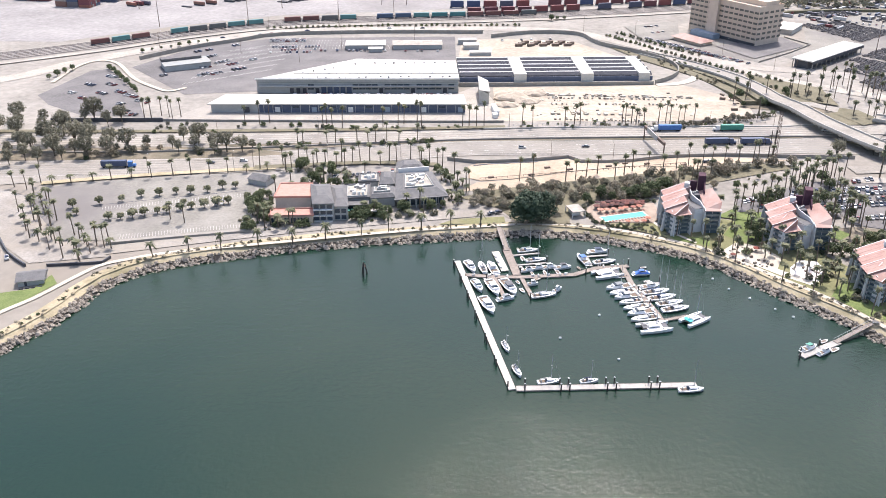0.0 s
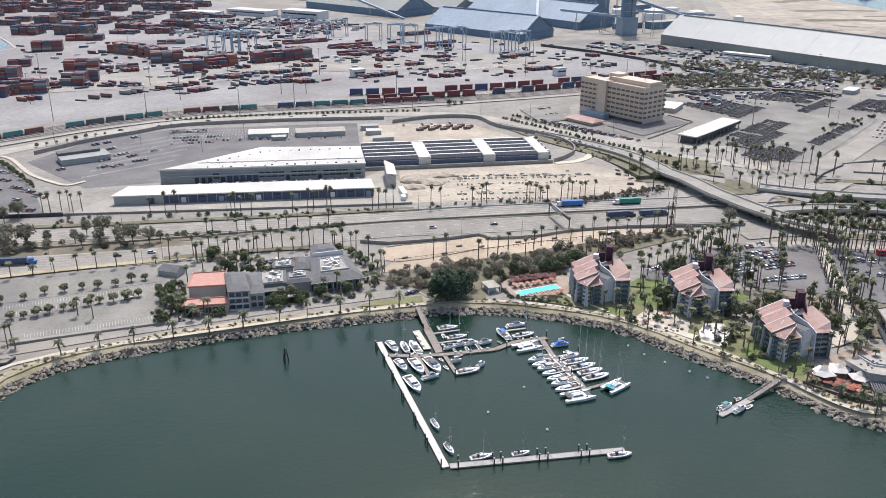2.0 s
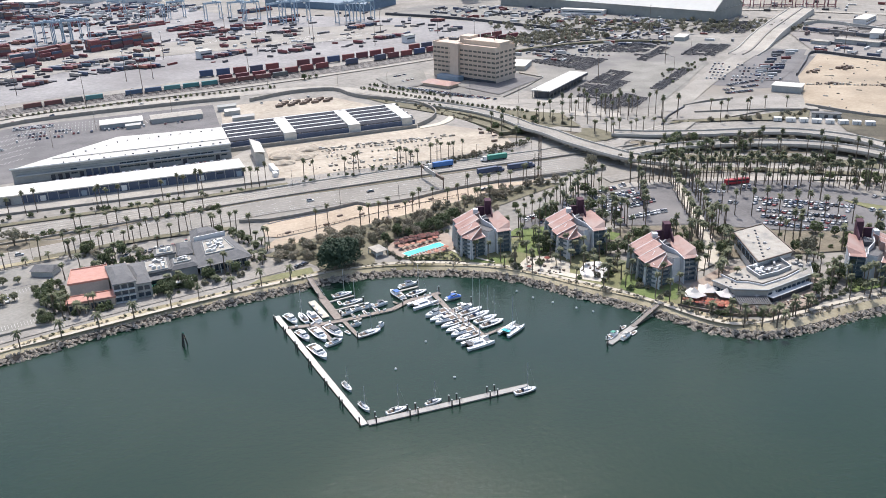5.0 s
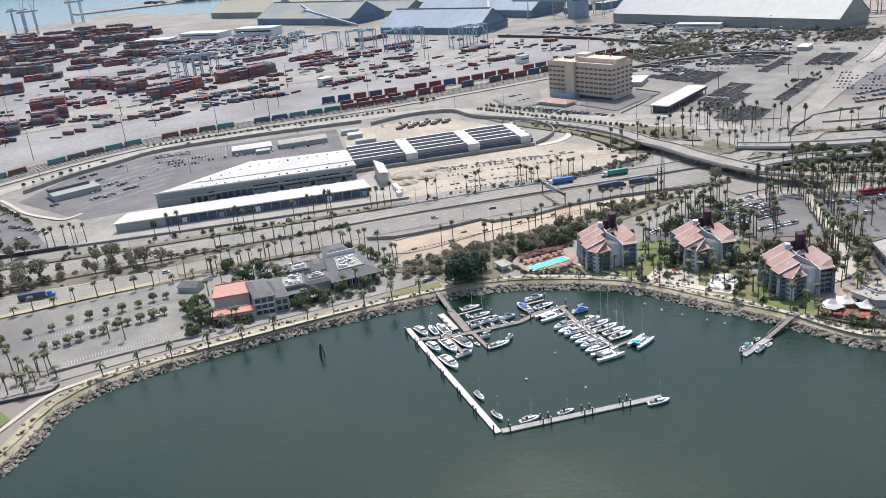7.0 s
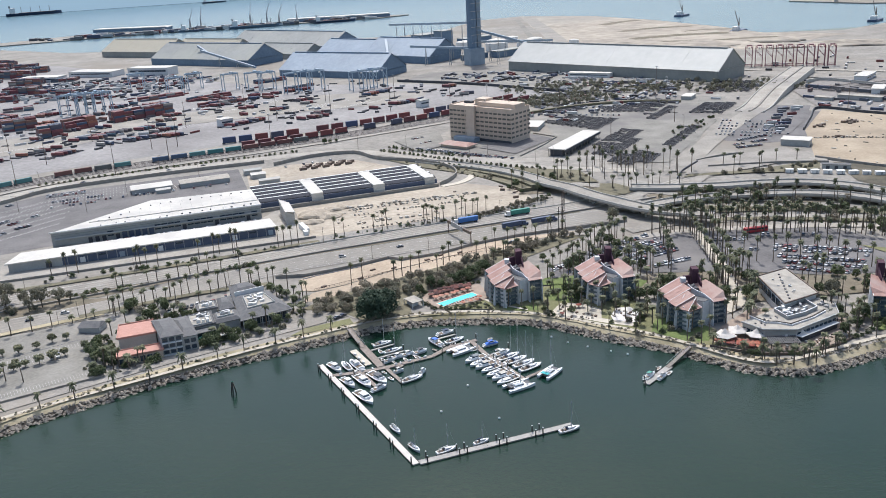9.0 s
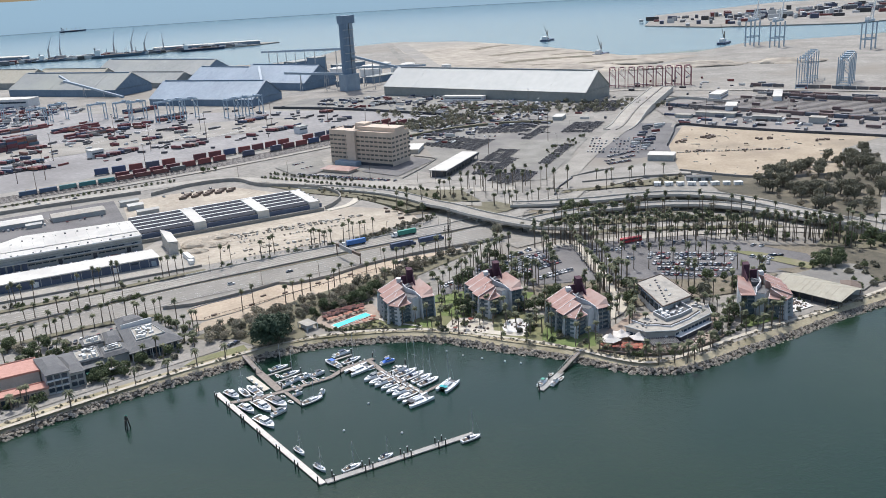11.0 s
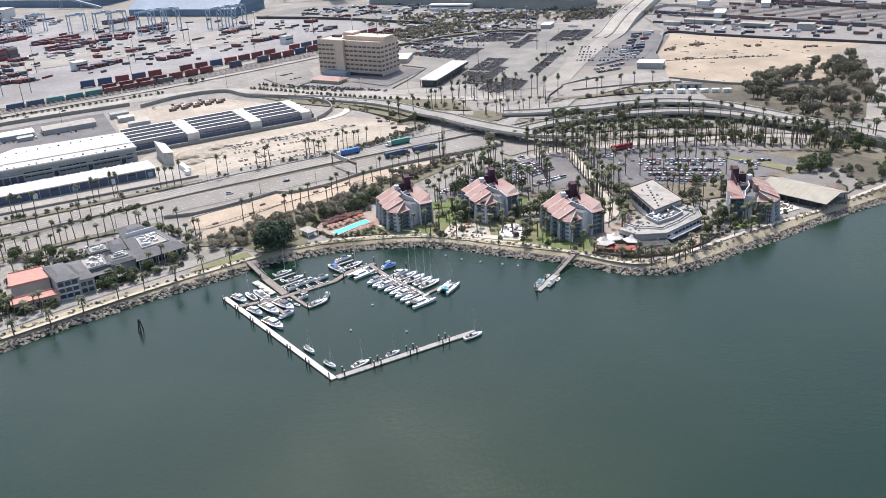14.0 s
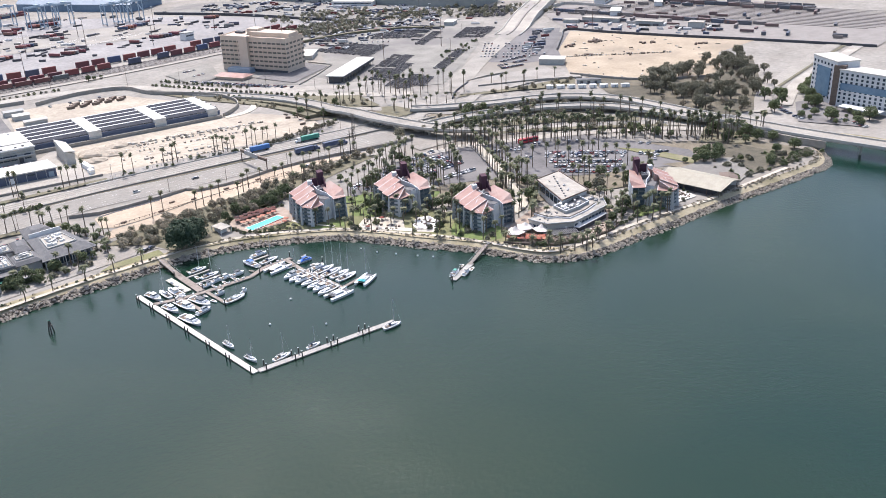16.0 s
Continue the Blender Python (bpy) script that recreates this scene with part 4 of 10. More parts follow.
def sailboat(x, y, rz, L=9.5, mast=True, cover="canvas", label="white sloop with a bare mast moored at a dock"):
    e = thing("sailboat", x, y, 0, rz, label, "sailboat", "moored boats")
    b = L * 0.335
    part("hull", hull_mesh(L, b, 0.95, 0.7), M["hull"], e)
    part("cabin", G().box(L * 0.06, 0, 1.0, L * 0.34, b * 0.5, 0.55, 0, 0.85), M["hull"], e)
    for s in (-1, 1):
        part("window", G().box(L * 0.06, s * b * 0.238, 1.18, L * 0.22, 0.08, 0.2), M["glass"], e)
    part("cockpit", G().box(-L * 0.27, 0, 0.93, L * 0.3, b * 0.56, 0.14), M["teak"], e)
    part("side_deck", G().box(-L * 0.05, 0, 0.955, L * 0.74, b * 0.8, 0.06), M["nonskid"], e)
    part("hatch", G().box(L * 0.28, 0, 1.05, L * 0.06, b * 0.2, 0.12), M["glass"], e)
    part("dodger", G().box(-L * 0.13, 0, 1.45, L * 0.09, b * 0.52, 0.6, 0, 0.7), M[cover], e)
    part("wheel_binnacle", G().box(-L * 0.34, 0, 1.05, 0.35, b * 0.3, 0.9), M["steel"], e)
    part("rail", G().tube((-L * 0.48, -b * 0.3, 1.5), (-L * 0.48, b * 0.3, 1.5), 0.04, n=4), M["steel"], e)
    if mast:
        h = L * 1.4
        part("mast", G().tube((L * 0.1, 0, 1.3), (L * 0.1, 0, h), 0.13, 0.09, 6), M["mast"], e)
        part("spreader", G().tube((L * 0.1, -b * 0.32, h * 0.6), (L * 0.1, b * 0.32, h * 0.6), 0.04, n=4), M["mast"], e)
        part("stay", G().tube((L * 0.1, 0, h), (L * 0.49, 0, 1.3), 0.025, n=3), M["steel"], e)
        part("boom_cover", G().tube((L * 0.08, 0, 2.3), (-L * 0.32, 0, 2.2), 0.22, 0.14, 6), M[cover], e)
    return e


def motorboat(x, y, rz, L=9.0, label="white cabin cruiser moored at a dock", canvas="canvas"):
    e = thing("motorboat", x, y, 0, rz, label, "motorboat", "moored boats")
    b = L * 0.36
    part("hull", hull_mesh(L, b, 1.15, 0.92), M["hull"], e)
    part("cabin", G().box(L * 0.08, 0, 1.2, L * 0.4, b * 0.7, 0.9, 0, 0.8), M["hull"], e)
    part("windscreen", G().box(L * 0.05, 0, 2.05, L * 0.3, b * 0.58, 0.42, 0, 0.85), M["glass"], e)
    part("canopy", G().box(-L * 0.02, 0, 2.5, L * 0.28, b * 0.6, 0.12), M[canvas], e)
    part("cockpit", G().box(-L * 0.32, 0, 1.12, L * 0.3, b * 0.72, 0.1), M["teak"], e)
    part("stern_seat", G().box(-L * 0.44, 0, 1.2, L * 0.06, b * 0.6, 0.45), M["white"], e)
    part("foredeck", G().box(L * 0.27, 0, 1.25, L * 0.16, b * 0.5, 0.12, 0, 0.9), M["nonskid"], e)
    part("hatch", G().box(L * 0.28, 0, 1.37, L * 0.05, b * 0.18, 0.08), M["glass"], e)
    part("radar_arch", G().box(-L * 0.14, 0, 2.35, 0.35, b * 0.72, 0.16), M["white"], e)
    part("swim_step", G().box(-L * 0.53, 0, 0.35, L * 0.08, b * 0.75, 0.12), M["white"], e)
    return e


def catamaran(x, y, rz, L=12.0, mast=True, net="teal", label="large white catamaran moored at a dock"):
    e = thing("catamaran", x, y, 0, rz, label, "catamaran", "moored boats")
    b = L * 0.52
    for s in (-1, 1):
        part("hull", hull_mesh(L, L * 0.15, 1.25, 0.8, s * b * 0.38), M["hull"], e)
    part("bridge_deck", G().box(-L * 0.08, 0, 0.95, L * 0.6, b * 0.7, 0.35), M["hull"], e)
    part("cabin", G().box(-L * 0.06, 0, 1.3, L * 0.36, b * 0.52, 0.85, 0, 0.75), M["hull"], e)
    part("window", G().box(-L * 0.05, 0, 1.62, L * 0.34, b * 0.5, 0.22, 0, 0.95), M["glass"], e)
    part("trampoline", G().box(L * 0.3, 0, 1.05, L * 0.2, b * 0.6, 0.06), M["dark"], e)
    part("cockpit", G().box(-L * 0.34, 0, 1.3, L * 0.14, b * 0.5, 0.06), M["teak"], e)
    for s in (-1, 1):
        part("deck_hatch", G().box(L * 0.2, s * b * 0.38, 1.42, L * 0.05, L * 0.06, 0.1), M["glass"], e)
    part("stern_canopy", G().box(-L * 0.33, 0, 2.0, L * 0.16, b * 0.6, 0.12), M[net], e)
    if mast:
        part("mast", G().tube((L * 0.05, 0, 2.0), (L * 0.05, 0, L * 1.35), 0.17, 0.12, 6), M["mast"], e)
        part("boom_cover", G().tube((0, 0, 2.9), (-L * 0.36, 0, 2.9), 0.28, 0.2, 6), M["white"], e)
        part("stay", G().tube((L * 0.05, 0, L * 1.35), (L * 0.42, 0, 1.2), 0.03, n=3), M["steel"], e)
    return e


motorboat(-9.1, 89.8, -74, 10.5, "white cabin cruiser berthed bow to the breakwater dock")
sailboat(-4, 89.3, 98, 10)
motorboat(0.3, 88.3, 102, 11.5, "white flybridge cruiser beside the work float")
motorboat(-7.3, 72.7, -74, 10.2, "white open sport boat beside the breakwater dock", "hull")
motorboat(-0.9, 71, -77, 13, "white motor yacht with a dark cockpit beside a finger dock")
motorboat(5.8, 71.2, -73, 13.4, "white motor yacht with a dark canopy beside a finger dock", "dark")
motorboat(3.5, 61.6, 17, 7.5, "small white runabout astern of a motor yacht")
motorboat(-4.4, 56.7, -75, 13.4, "white sport-fishing yacht along the breakwater dock", "hull")
sailboat(-0.2, 26, -78, 7, True)
sailboat(2.2, 10, -74, 7, True)
sailboat(12.5, 3.4, 8, 8.2, True)
sailboat(26.6, 3.2, 8, 6.6, True)
sailboat(60.6, -3.0, 3, 9.0, True, label="white sloop moored at the end of the breakwater dock")
sailboat(19.2, 64, 12, 11, True, label="long white sloop beside a finger dock")
motorboat(25.5, 68, 40, 5)
motorboat(16, 73.4, 10, 4.8, "small grey dinghy beside a finger dock")
sailboat(17.8, 104.8, 9, 9.5, True)
sailboat(20.3, 95.3, 9, 9.5, True)
motorboat(15.4, 85.6, 12, 5.5, "small dark covered boat at the main dock", "dark")
motorboat(20, 87.6, 12, 6.5, "small white covered boat", "white")
motorboat(25, 88, 12, 6.5, "small white covered boat", "white")
motorboat(31, 87.8, 12, 7.5)
motorboat(40.9, 95, 106, 10.4, "white motorboat with a blue cover", "blue")
motorboat(49, 102.4, 8, 9)
sailboat(50.1, 92.6, 12, 10.5, True)
catamaran(49.2, 81.2, 13, 13, False, "white", "large white motor catamaran along the main dock")
e = motorboat(63.7, 80.8, 5, 7.5, "small boat under a bright blue tarpaulin", "blue")
part("tarpaulin", G().box(0.2, 0, 1.15, 6.6, 2.6, 0.9, 0, 0.45), M["blue"], e)
for k, (yy, L, kind) in enumerate(((70.3, 11, 1), (66.2, 11.4, 0), (62.4, 10.6, 1), (58.2, 10, 0), (53.8, 10.6, 0), (49.4, 11.2, 1), (45.2, 12, 0))):
    if kind:
        motorboat(51.3 + (70.3 - yy) * 0.2, yy - 0.8, 192, L, "white motor cruiser in a berth of the finger dock")
    else:
        sailboat(51.3 + (70.3 - yy) * 0.2, yy - 0.8, 192, L, k == 1, label="white sloop in a berth of the finger dock")
for k, (px, yy, L, kind) in enumerate(((64.5, 69.3, 8.5, 1), (66, 65.2, 12, 0), (67.2, 60.4, 12.6, 0), (69.2, 55.8, 11.6, 0), (70.2, 51.2, 12, 0))):
    (motorboat if kind else sailboat)(px, yy, 13, L)
catamaran(58.2, 37.4, 8, 13, True, "dark", "large white catamaran moored at the end of the finger dock")
catamaran(75.5, 42.5, 30, 12, True, "teal", "white catamaran with a teal canopy beyond the finger dock")
motorboat(111.6, 21.0, 27, 7.6, "white work boat with a green deck beside the landing float", "green")
motorboat(116.2, 18.2, 27, 6.4, "grey dinghy alongside the landing float")
# dinghies and small craft lying between the larger boats
def dinghy(x, y, rz, L, mat, label):
    e = thing("dinghy", x, y, 0, rz, label, "dinghy", "moored boats")
    part("hull", hull_mesh(L, L * 0.42, 0.45, 0.9), M[mat], e)
    part("sole", G().box(-L * 0.05, 0, 0.46, L * 0.6, L * 0.24, 0.04), M["teak"], e)
    part("thwart", G().box(0, 0, 0.5, 0.3, L * 0.36, 0.05), M["wood"], e)
    part("outboard", G().box(-L * 0.53, 0, 0.2, 0.35, 0.3, 0.7), M["dark"], e)


for k, (x, y, rz) in enumerate(((17, 83.5, 100), (22.5, 84, 95), (28, 84.5, 100), (38, 87.5, 120), (47, 91.5, 100), (54.5, 79, 190), (64.5, 74.6, 14), (4.8, 76.5, -70), (-3, 77.5, -75), (10, 75.5, -72), (11, 68.5, -72), (18, 78, 20), (66, 87, 10), (13, 88.4, 100), (14.5, 97.6, 95), (13.5, 106.5, 95), (119.5, 26, 27), (121, 20.2, 27))):
    dinghy(x, y, rz, (3.2, 3.8, 4.4)[k % 3], ("nonskid", "hull", "hull", "barrier")[k % 4], "small open dinghy with an outboard beside a dock")
# lockers on the docks
rl = random.Random(4)
locker = thing("dock_locker", -1, 82, 0.54, 80, "white plastic dock locker with a lid", "dock box", "dock lockers")
part("box", G().box(0, 0, 0, 1.3, 0.6, 0.55), M["white"], locker)
part("lid", G().box(0, 0, 0.55, 1.4, 0.68, 0.1), M["nonskid"], locker)
for a, b, n in (((-10, 82.4), (10, 80.2), 4), ((14, 80.4), (34, 82), 5), ((46, 88), (58, 89.2), 3), ((57.6, 72), (61.8, 49), 7)):
    for k in range(n):
        t = (k + rl.uniform(0.2, 0.8)) / n
        copy_thing(locker, pose(a[0] + (b[0] - a[0]) * t, a[1] + (b[1] - a[1]) * t, 0.54, 0, 0, rl.choice((0, 80, 90))))
# mooring buoys
for x, y in ((21, 32), (40, 17), (39, 48), (93, 76), (97, 67), (103, 59), (110, 50), (115, 44)):
    e = thing("mooring_buoy", x, y, 0, 0, "small white round mooring buoy on the water", "buoy", "mooring buoys")
    b = bmesh.new()
    bmesh.ops.create_icosphere(b, subdivisions=2, radius=0.55)
    bmesh.ops.translate(b, verts=b.verts, vec=(0, 0, 0.22))
    me = bpy.data.meshes.new("ball")
    b.to_mesh(me)
    b.free()
    part("ball", me, M["white"], e)
    part("ring", G().tube((0, 0, 0.7), (0, 0, 0.95), 0.12, 0.1, 6), M["steel"], e)
# three-pile channel dolphin
e = thing("dolphin", -55, 86, 0, 0, "dark three-pile timber dolphin standing in the basin", "mooring dolphin")
for k in range(3):
    w = k * 2.09 + 0.3
    part("leg", G().tube((1.5 * math.cos(w), 1.5 * math.sin(w), -2), (0.4 * math.cos(w), 0.4 * math.sin(w), 5.0 + k * 0.5), 0.3, 0.26, 8), M["pile"], e)
part("binding", G().tube((0, 0, 3.6), (0, 0, 4.0), 0.85, 0.8, 10), M["rust"], e)
part("marker", G().box(0, 0, 5.2, 0.9, 0.12, 0.9), M["green"], e)


# ---- hotel ----
def bay(e, ox, oy, ang, width, depth, storeys, eave, ridge, roof="pink", cell=None):
    """One hotel bay: its facade runs from (ox, oy) along ang for width, the room lies to the left of that way by depth."""
    c, s = math.cos(radians(ang)), math.sin(radians(ang))

    def at(u, w):
        return (ox + u * c - w * s, oy + u * s + w * c)

    def quad(u0, u1, w0, w1):
        return [at(u0, w0), at(u1, w0), at(u1, w1), at(u0, w1)]
    part("wall", G().prism(quad(0, width, 1.6, depth), 0, [eave - 0.2, eave - 0.2, ridge - 0.3, ridge - 0.3]), M["offwhite"], e)
    h = eave / storeys
    for k in range(storeys):
        gl = part("glazing", G().prism(quad(0.3, width - 0.3, 1.35, 1.62), k * h + 0.25, (k + 1) * h - 0.35), M["roomglass"], e)
        for m in range(1, 2):
            part("mullion", G().prism(quad(width * m / 2 - 0.07, width * m / 2 + 0.07, 1.2, 1.4), k * h + 0.25, (k + 1) * h - 0.35), M["offwhite"], gl)
        if k:
            part("balcony_slab", G().prism(quad(0.25, width - 0.25, 0.35, 1.6), k * h - 0.06, k * h + 0.08), M["greywall"], e)
            part("balustrade", G().prism(quad(0.25, width - 0.25, 0.3, 0.4), k * h + 0.08, k * h + 1.15), M["balustrade"], e)
    # sloped roof with raised ribs
    lo, hi = quad(-0.3, width + 0.3, -0.5, 0)[:2], quad(-0.3, width + 0.3, 0, depth)[2:]
    rg = G().prism(lo + hi, eave - 0.1, [eave + 0.2, eave + 0.2, ridge + 0.2, ridge + 0.2])
    ribs = []
    for m in range(1, int(width / 0.9)):
        u = m * width / int(width / 0.9)
        a, b = at(u, -0.45), at(u, depth)
        ribs.append(G().tube((a[0], a[1], eave + 0.22), (b[0], b[1], ridge + 0.22), 0.07, n=4))
    roof_part = part("roof", rg, M[roof], e)
    for rib in ribs[1::3]:
        part("rib", rib, M[roof], roof_part)
    # fin walls, splayed at the foot, with a raised cap over the roof
    for u in (0, width):
        q = [at(u - 0.17, -1.5), at(u + 0.17, -1.5), at(u + 0.17, depth), at(u - 0.17, depth)]
        top = [at(u - 0.17, -0.4), at(u + 0.17, -0.4), at(u + 0.17, depth), at(u - 0.17, depth)]
        vs = [(p[0], p[1], 0) for p in q] + [(p[0], p[1], z) for p, z in zip(top, (eave + 0.25, eave + 0.25, ridge + 0.25, ridge + 0.25))]
        part("fin_wall", G().add(vs, [(3, 2, 1, 0), (4, 5, 6, 7), (0, 1, 5, 4), (1, 2, 6, 5), (2, 3, 7, 6), (3, 0, 4, 7)]), M["offwhite"], e)


def hotel(x, y, label, rz=0.0, mirrored=False):
    e = thing("hotel_building", x, y, LAND, rz, label, "hotel", "hotel blocks")
    # long wing: three bays stepping down towards the water
    W, ang = 7.6, -93.0
    c, s = math.cos(radians(ang)), math.sin(radians(ang))
    nx, ny = s, -c  # outward
    px, py = -16.6, 17.5
    for k in range(3):
        out = (0.0, 1.6, 2.6)[k]
        bay(e, px + c * W * k + nx * out, py + s * W * k + ny * out, ang, W, 13.5 - 1.2 * k, 5, 14.8 - 0.5 * k, 20.8 - 1.1 * k)
    # prow: two bays that meet at a corner and share a ridge
    bay(e, -20.4, -5.6, -58.0, 6.6, 9.6, 5, 12.9, 17.6)
    bay(e, -16.8, -11.3, 12.0, 9.4, 4.2, 5, 12.4, 14.0)
    # short wing: one wide bay to the front
    bay(e, -0.4, -9.6, -5.0, 8.0, 3.2, 5, 14.4, 15.4)
    foot = [(0.0, -7.4), (7.9, -8.0), (9.0, -5.0), (8.2, 9.5), (1.6, 11.0)]
    part("wing_wall", G().prism(foot, 0, [14.6, 15.0, 17.6, 19.6, 17.0]), M["offwhite"], e)
    part("wing_roof", G().add([(a * 1.04 - 0.2, b * 1.02 - 0.4, z) for (a, b), z in zip(foot, (14.9, 15.3, 17.9, 19.9, 17.3))] + [(a * 1.04 - 0.2, b * 1.02 - 0.4, z - 0.35) for (a, b), z in zip(foot, (14.9, 15.3, 17.9, 19.9, 17.3))],
                              [(0, 1, 2), (0, 2, 3), (0, 3, 4)] + [(5 + i, 5 + (i + 1) % 5, (i + 1) % 5, i) for i in range(5)]), M["pink"], e)
    for k in range(4):
        part("wing_window", G().box(8.75 - 0.05 * k, -1.0, 1.2 + 2.9 * k, 0.3, 7.0, 1.8, 3), M["roomglass"], e)
    # core between the wings, roof coloured dark as shade, with its roof well
    part("core", G().prism([(-9, 0), (-5.5, -8), (-0.6, -7), (1.0, 14), (-8, 14)], 0, 14.6), M["offwhite"], e)
    part("core_roof", G().prism([(-8.8, 0), (-5.4, -7.8), (-0.8, -6.8), (0.8, 13.8), (-7.8, 13.8)], 14.6, 14.9), M["greyroof"], e)
    part("valley_parapet", G().ribbon([(-3.4, 13.4), (-4.2, 4.0), (-1.2, -3.0), (-0.9, -8.4)], 0.5, [20.4, 18.6, 17.0, 15.8], 3.4), M["offwhite"], e)
    part("roof_well", G().prism([(-3.6, 5.0), (0.6, 4.4), (1.2, 10.6), (-3.2, 11.2)], 14.9, 17.6), M["dark"], e)
    # plum stair tower with its raking side walls
    part("tower", G().prism([(1.4, 12.4), (5.0, 11.4), (5.6, 14.6), (2.2, 15.8)], 0, [26.2, 26.2, 27.0, 27.0]), M["purple"], e)
    part("tower_wing", G().prism([(-3.6, 14.0), (-3.2, 12.8), (1.2, 13.4), (1.0, 14.6)], 14, [22.8, 22.8, 22.2, 22.2]), M["purple"], e)
    part("tower_wing", G().prism([(4.2, 11.4), (4.9, 11.2), (3.4, 5.6), (2.8, 5.8)], 14, [23.6, 23.6, 19.4, 19.4]), M["purple"], e)
    part("stair_block", G().prism([(-6.6, 11.0), (-4.0, 10.0), (-2.9, 12.8), (-5.5, 13.8)], 14, 22.4), M["offwhite"], e)
    for k in range(3):
        part("roof_vent", G().box(-2.6 + 1.4 * k, 7.0 + k, 17.6, 0.9, 0.9, 0.9, 15), M["steel"], e)
    e.matrix_basis = Matrix.LocRotScale((x, y, LAND), Euler((0, 0, radians(rz))), Vector((-0.87 if mirrored else 0.87, 0.87, 0.82)))
    return e


hotel(100, 122, "white stepped hotel block with pink roofs by the pool")
hotel(143, 103, "white stepped hotel block with pink roofs by the lawn")
hotel(163.5, 56.5, "white stepped hotel block with pink roofs beside the terrace")
hotel(242, 23, "white stepped hotel block with pink roofs behind shore trees", -42, True)

# lobby and restaurant
e = thing("hotel_lobby", 195, 36, LAND, 0, "low pale hotel lobby with a flat grey roof and angular parapets", "building")
hall = [(1, 2), (22, 5), (31, 37), (13, 34.5)]
part("hall_wall", G().prism(hall, 0, 8.4), M["offwhite"], e)
hall_edge = [(0.2, 1.2), (22.6, 4.2), (32, 38), (12.4, 35.4)]
part("hall_roof", G().prism(hall_edge, 8.4, 8.8), M["lobbyroof"], e)
part("hall_parapet", G().ribbon(hall_edge + hall_edge[:1], 0.5, 9.25, 0.5), M["rust"], e)
low = [(-26, -2), (-23, -13), (-11, -19.5), (17, -14), (24, -4), (22, 5), (2, 5)]
low_edge = [(a * 1.03, b * 1.03) for a, b in low]
part("lobby_wall", G().prism(low, 0, 5.6), M["concrete"], e)
part("lobby_roof", G().prism(low_edge, 5.6, 6.1), M["lobbyroof"], e)
part("parapet", G().ribbon(low_edge[:5], 0.5, 6.55, 0.5), M["greywall"], e)
part("step_parapet", G().ribbon([(-19, 1), (-17.5, -7.5), (-13.5, -9.5), (-9.5, -14.5), (4, -12.4), (14, -9)], 0.7, 6.9, 0.8), M["pile"], e)
part("step_coping", G().ribbon([(-19.8, 1), (-18.3, -7.9), (-14.2, -10.2), (-10, -15.4), (4, -13.2), (14, -9.8)], 0.4, 6.8, 0.7), M["offwhite"], e)
for k in range(9):
    w = (k + 0.5) / 9
    part("window", G().box(-10.6 + 27 * w, -19.55 + 5.3 * w, 2.4, 1.9, 0.5, 1.9, 11), M["glass"], e)
for k in range(6):
    w = (k + 0.5) / 6
    part("hall_window", G().box(0.9 + 12 * w, 2.05 + 32.5 * w, 3.6, 0.3, 4.5, 3.4, -20), M["glass"], e)
for k in range(14):
    part("roof_unit", G().box(rnd.uniform(12, 20), rnd.uniform(8, 32), 8.8, rnd.uniform(0.6, 1.6), rnd.uniform(0.6, 1.2), rnd.uniform(0.4, 0.9), rnd.uniform(0, 90)) if k < 8 else G().box(rnd.uniform(14, 20), rnd.uniform(-7, 0), 6.1, rnd.uniform(0.8, 2), rnd.uniform(0.8, 1.6), rnd.uniform(0.5, 1.2), 15), M["steel"], e)
for k in range(9):
    part("skylight_dot", G().box(6 + 2.1 * k, 5 + 3.4 * k, 8.8, 0.8, 0.8, 0.5, 15), M["dark"], e)
for k in range(5):
    w = (k + 0.5) / 5
    part("window", G().box(17.1 + 7 * w, -14.1 + 10 * w, 1.0, 1.7, 0.5, 2.6, 55), M["glass"], e)
    part("window", G().box(-26.1 + 3 * w, -2 - 11 * w, 1.0, 0.5, 1.6, 2.8, 15), M["glass"], e)
# solid near-black block stands for the shade inside the arcade
part("dark_arcade", G().prism([(-9, -21.4), (15, -16.6), (14, -14), (-10, -19)], 0, 3.0), M["dark"], e)
part("arcade_roof", G().prism([(-10, -22.2), (15.6, -17.2), (14.6, -14), (-11, -19)], 3.0, 3.3), M["offwhite"], e)
# rooftop plant well and terrace furniture of the lobby
well = [(-6, 1), (0.5, 1.6), (14, 4), (12.5, -6), (3, -8.5), (-7, -9)]
part("plant_floor", G().prism(well, 6.1, 6.3), M["greyroof"], e)
part("plant_screen", G().ribbon(well + well[:1], 0.5, 7.7, 1.6), M["greywall"], e)
part("screen_coping", G().ribbon(well + well[:1], 0.6, 7.85, 0.15), M["offwhite"], e)
for k in range(16):
    part("duct", G().box(-4 + rnd.uniform(0, 15), -6.5 + rnd.uniform(0, 8), 6.3, rnd.uniform(1.4, 5.2), rnd.uniform(0.6, 1.2), rnd.uniform(0.8, 1.7), rnd.choice((15, 105, 60))), M["white"] if k % 3 else M["steel"], e)
for k in range(12):
    part("roof_spot", G().box(rnd.uniform(-24, -6), rnd.uniform(-11, -4), 6.1, 0.7, 0.7, 0.35, rnd.uniform(0, 90)), M["dark"], e)
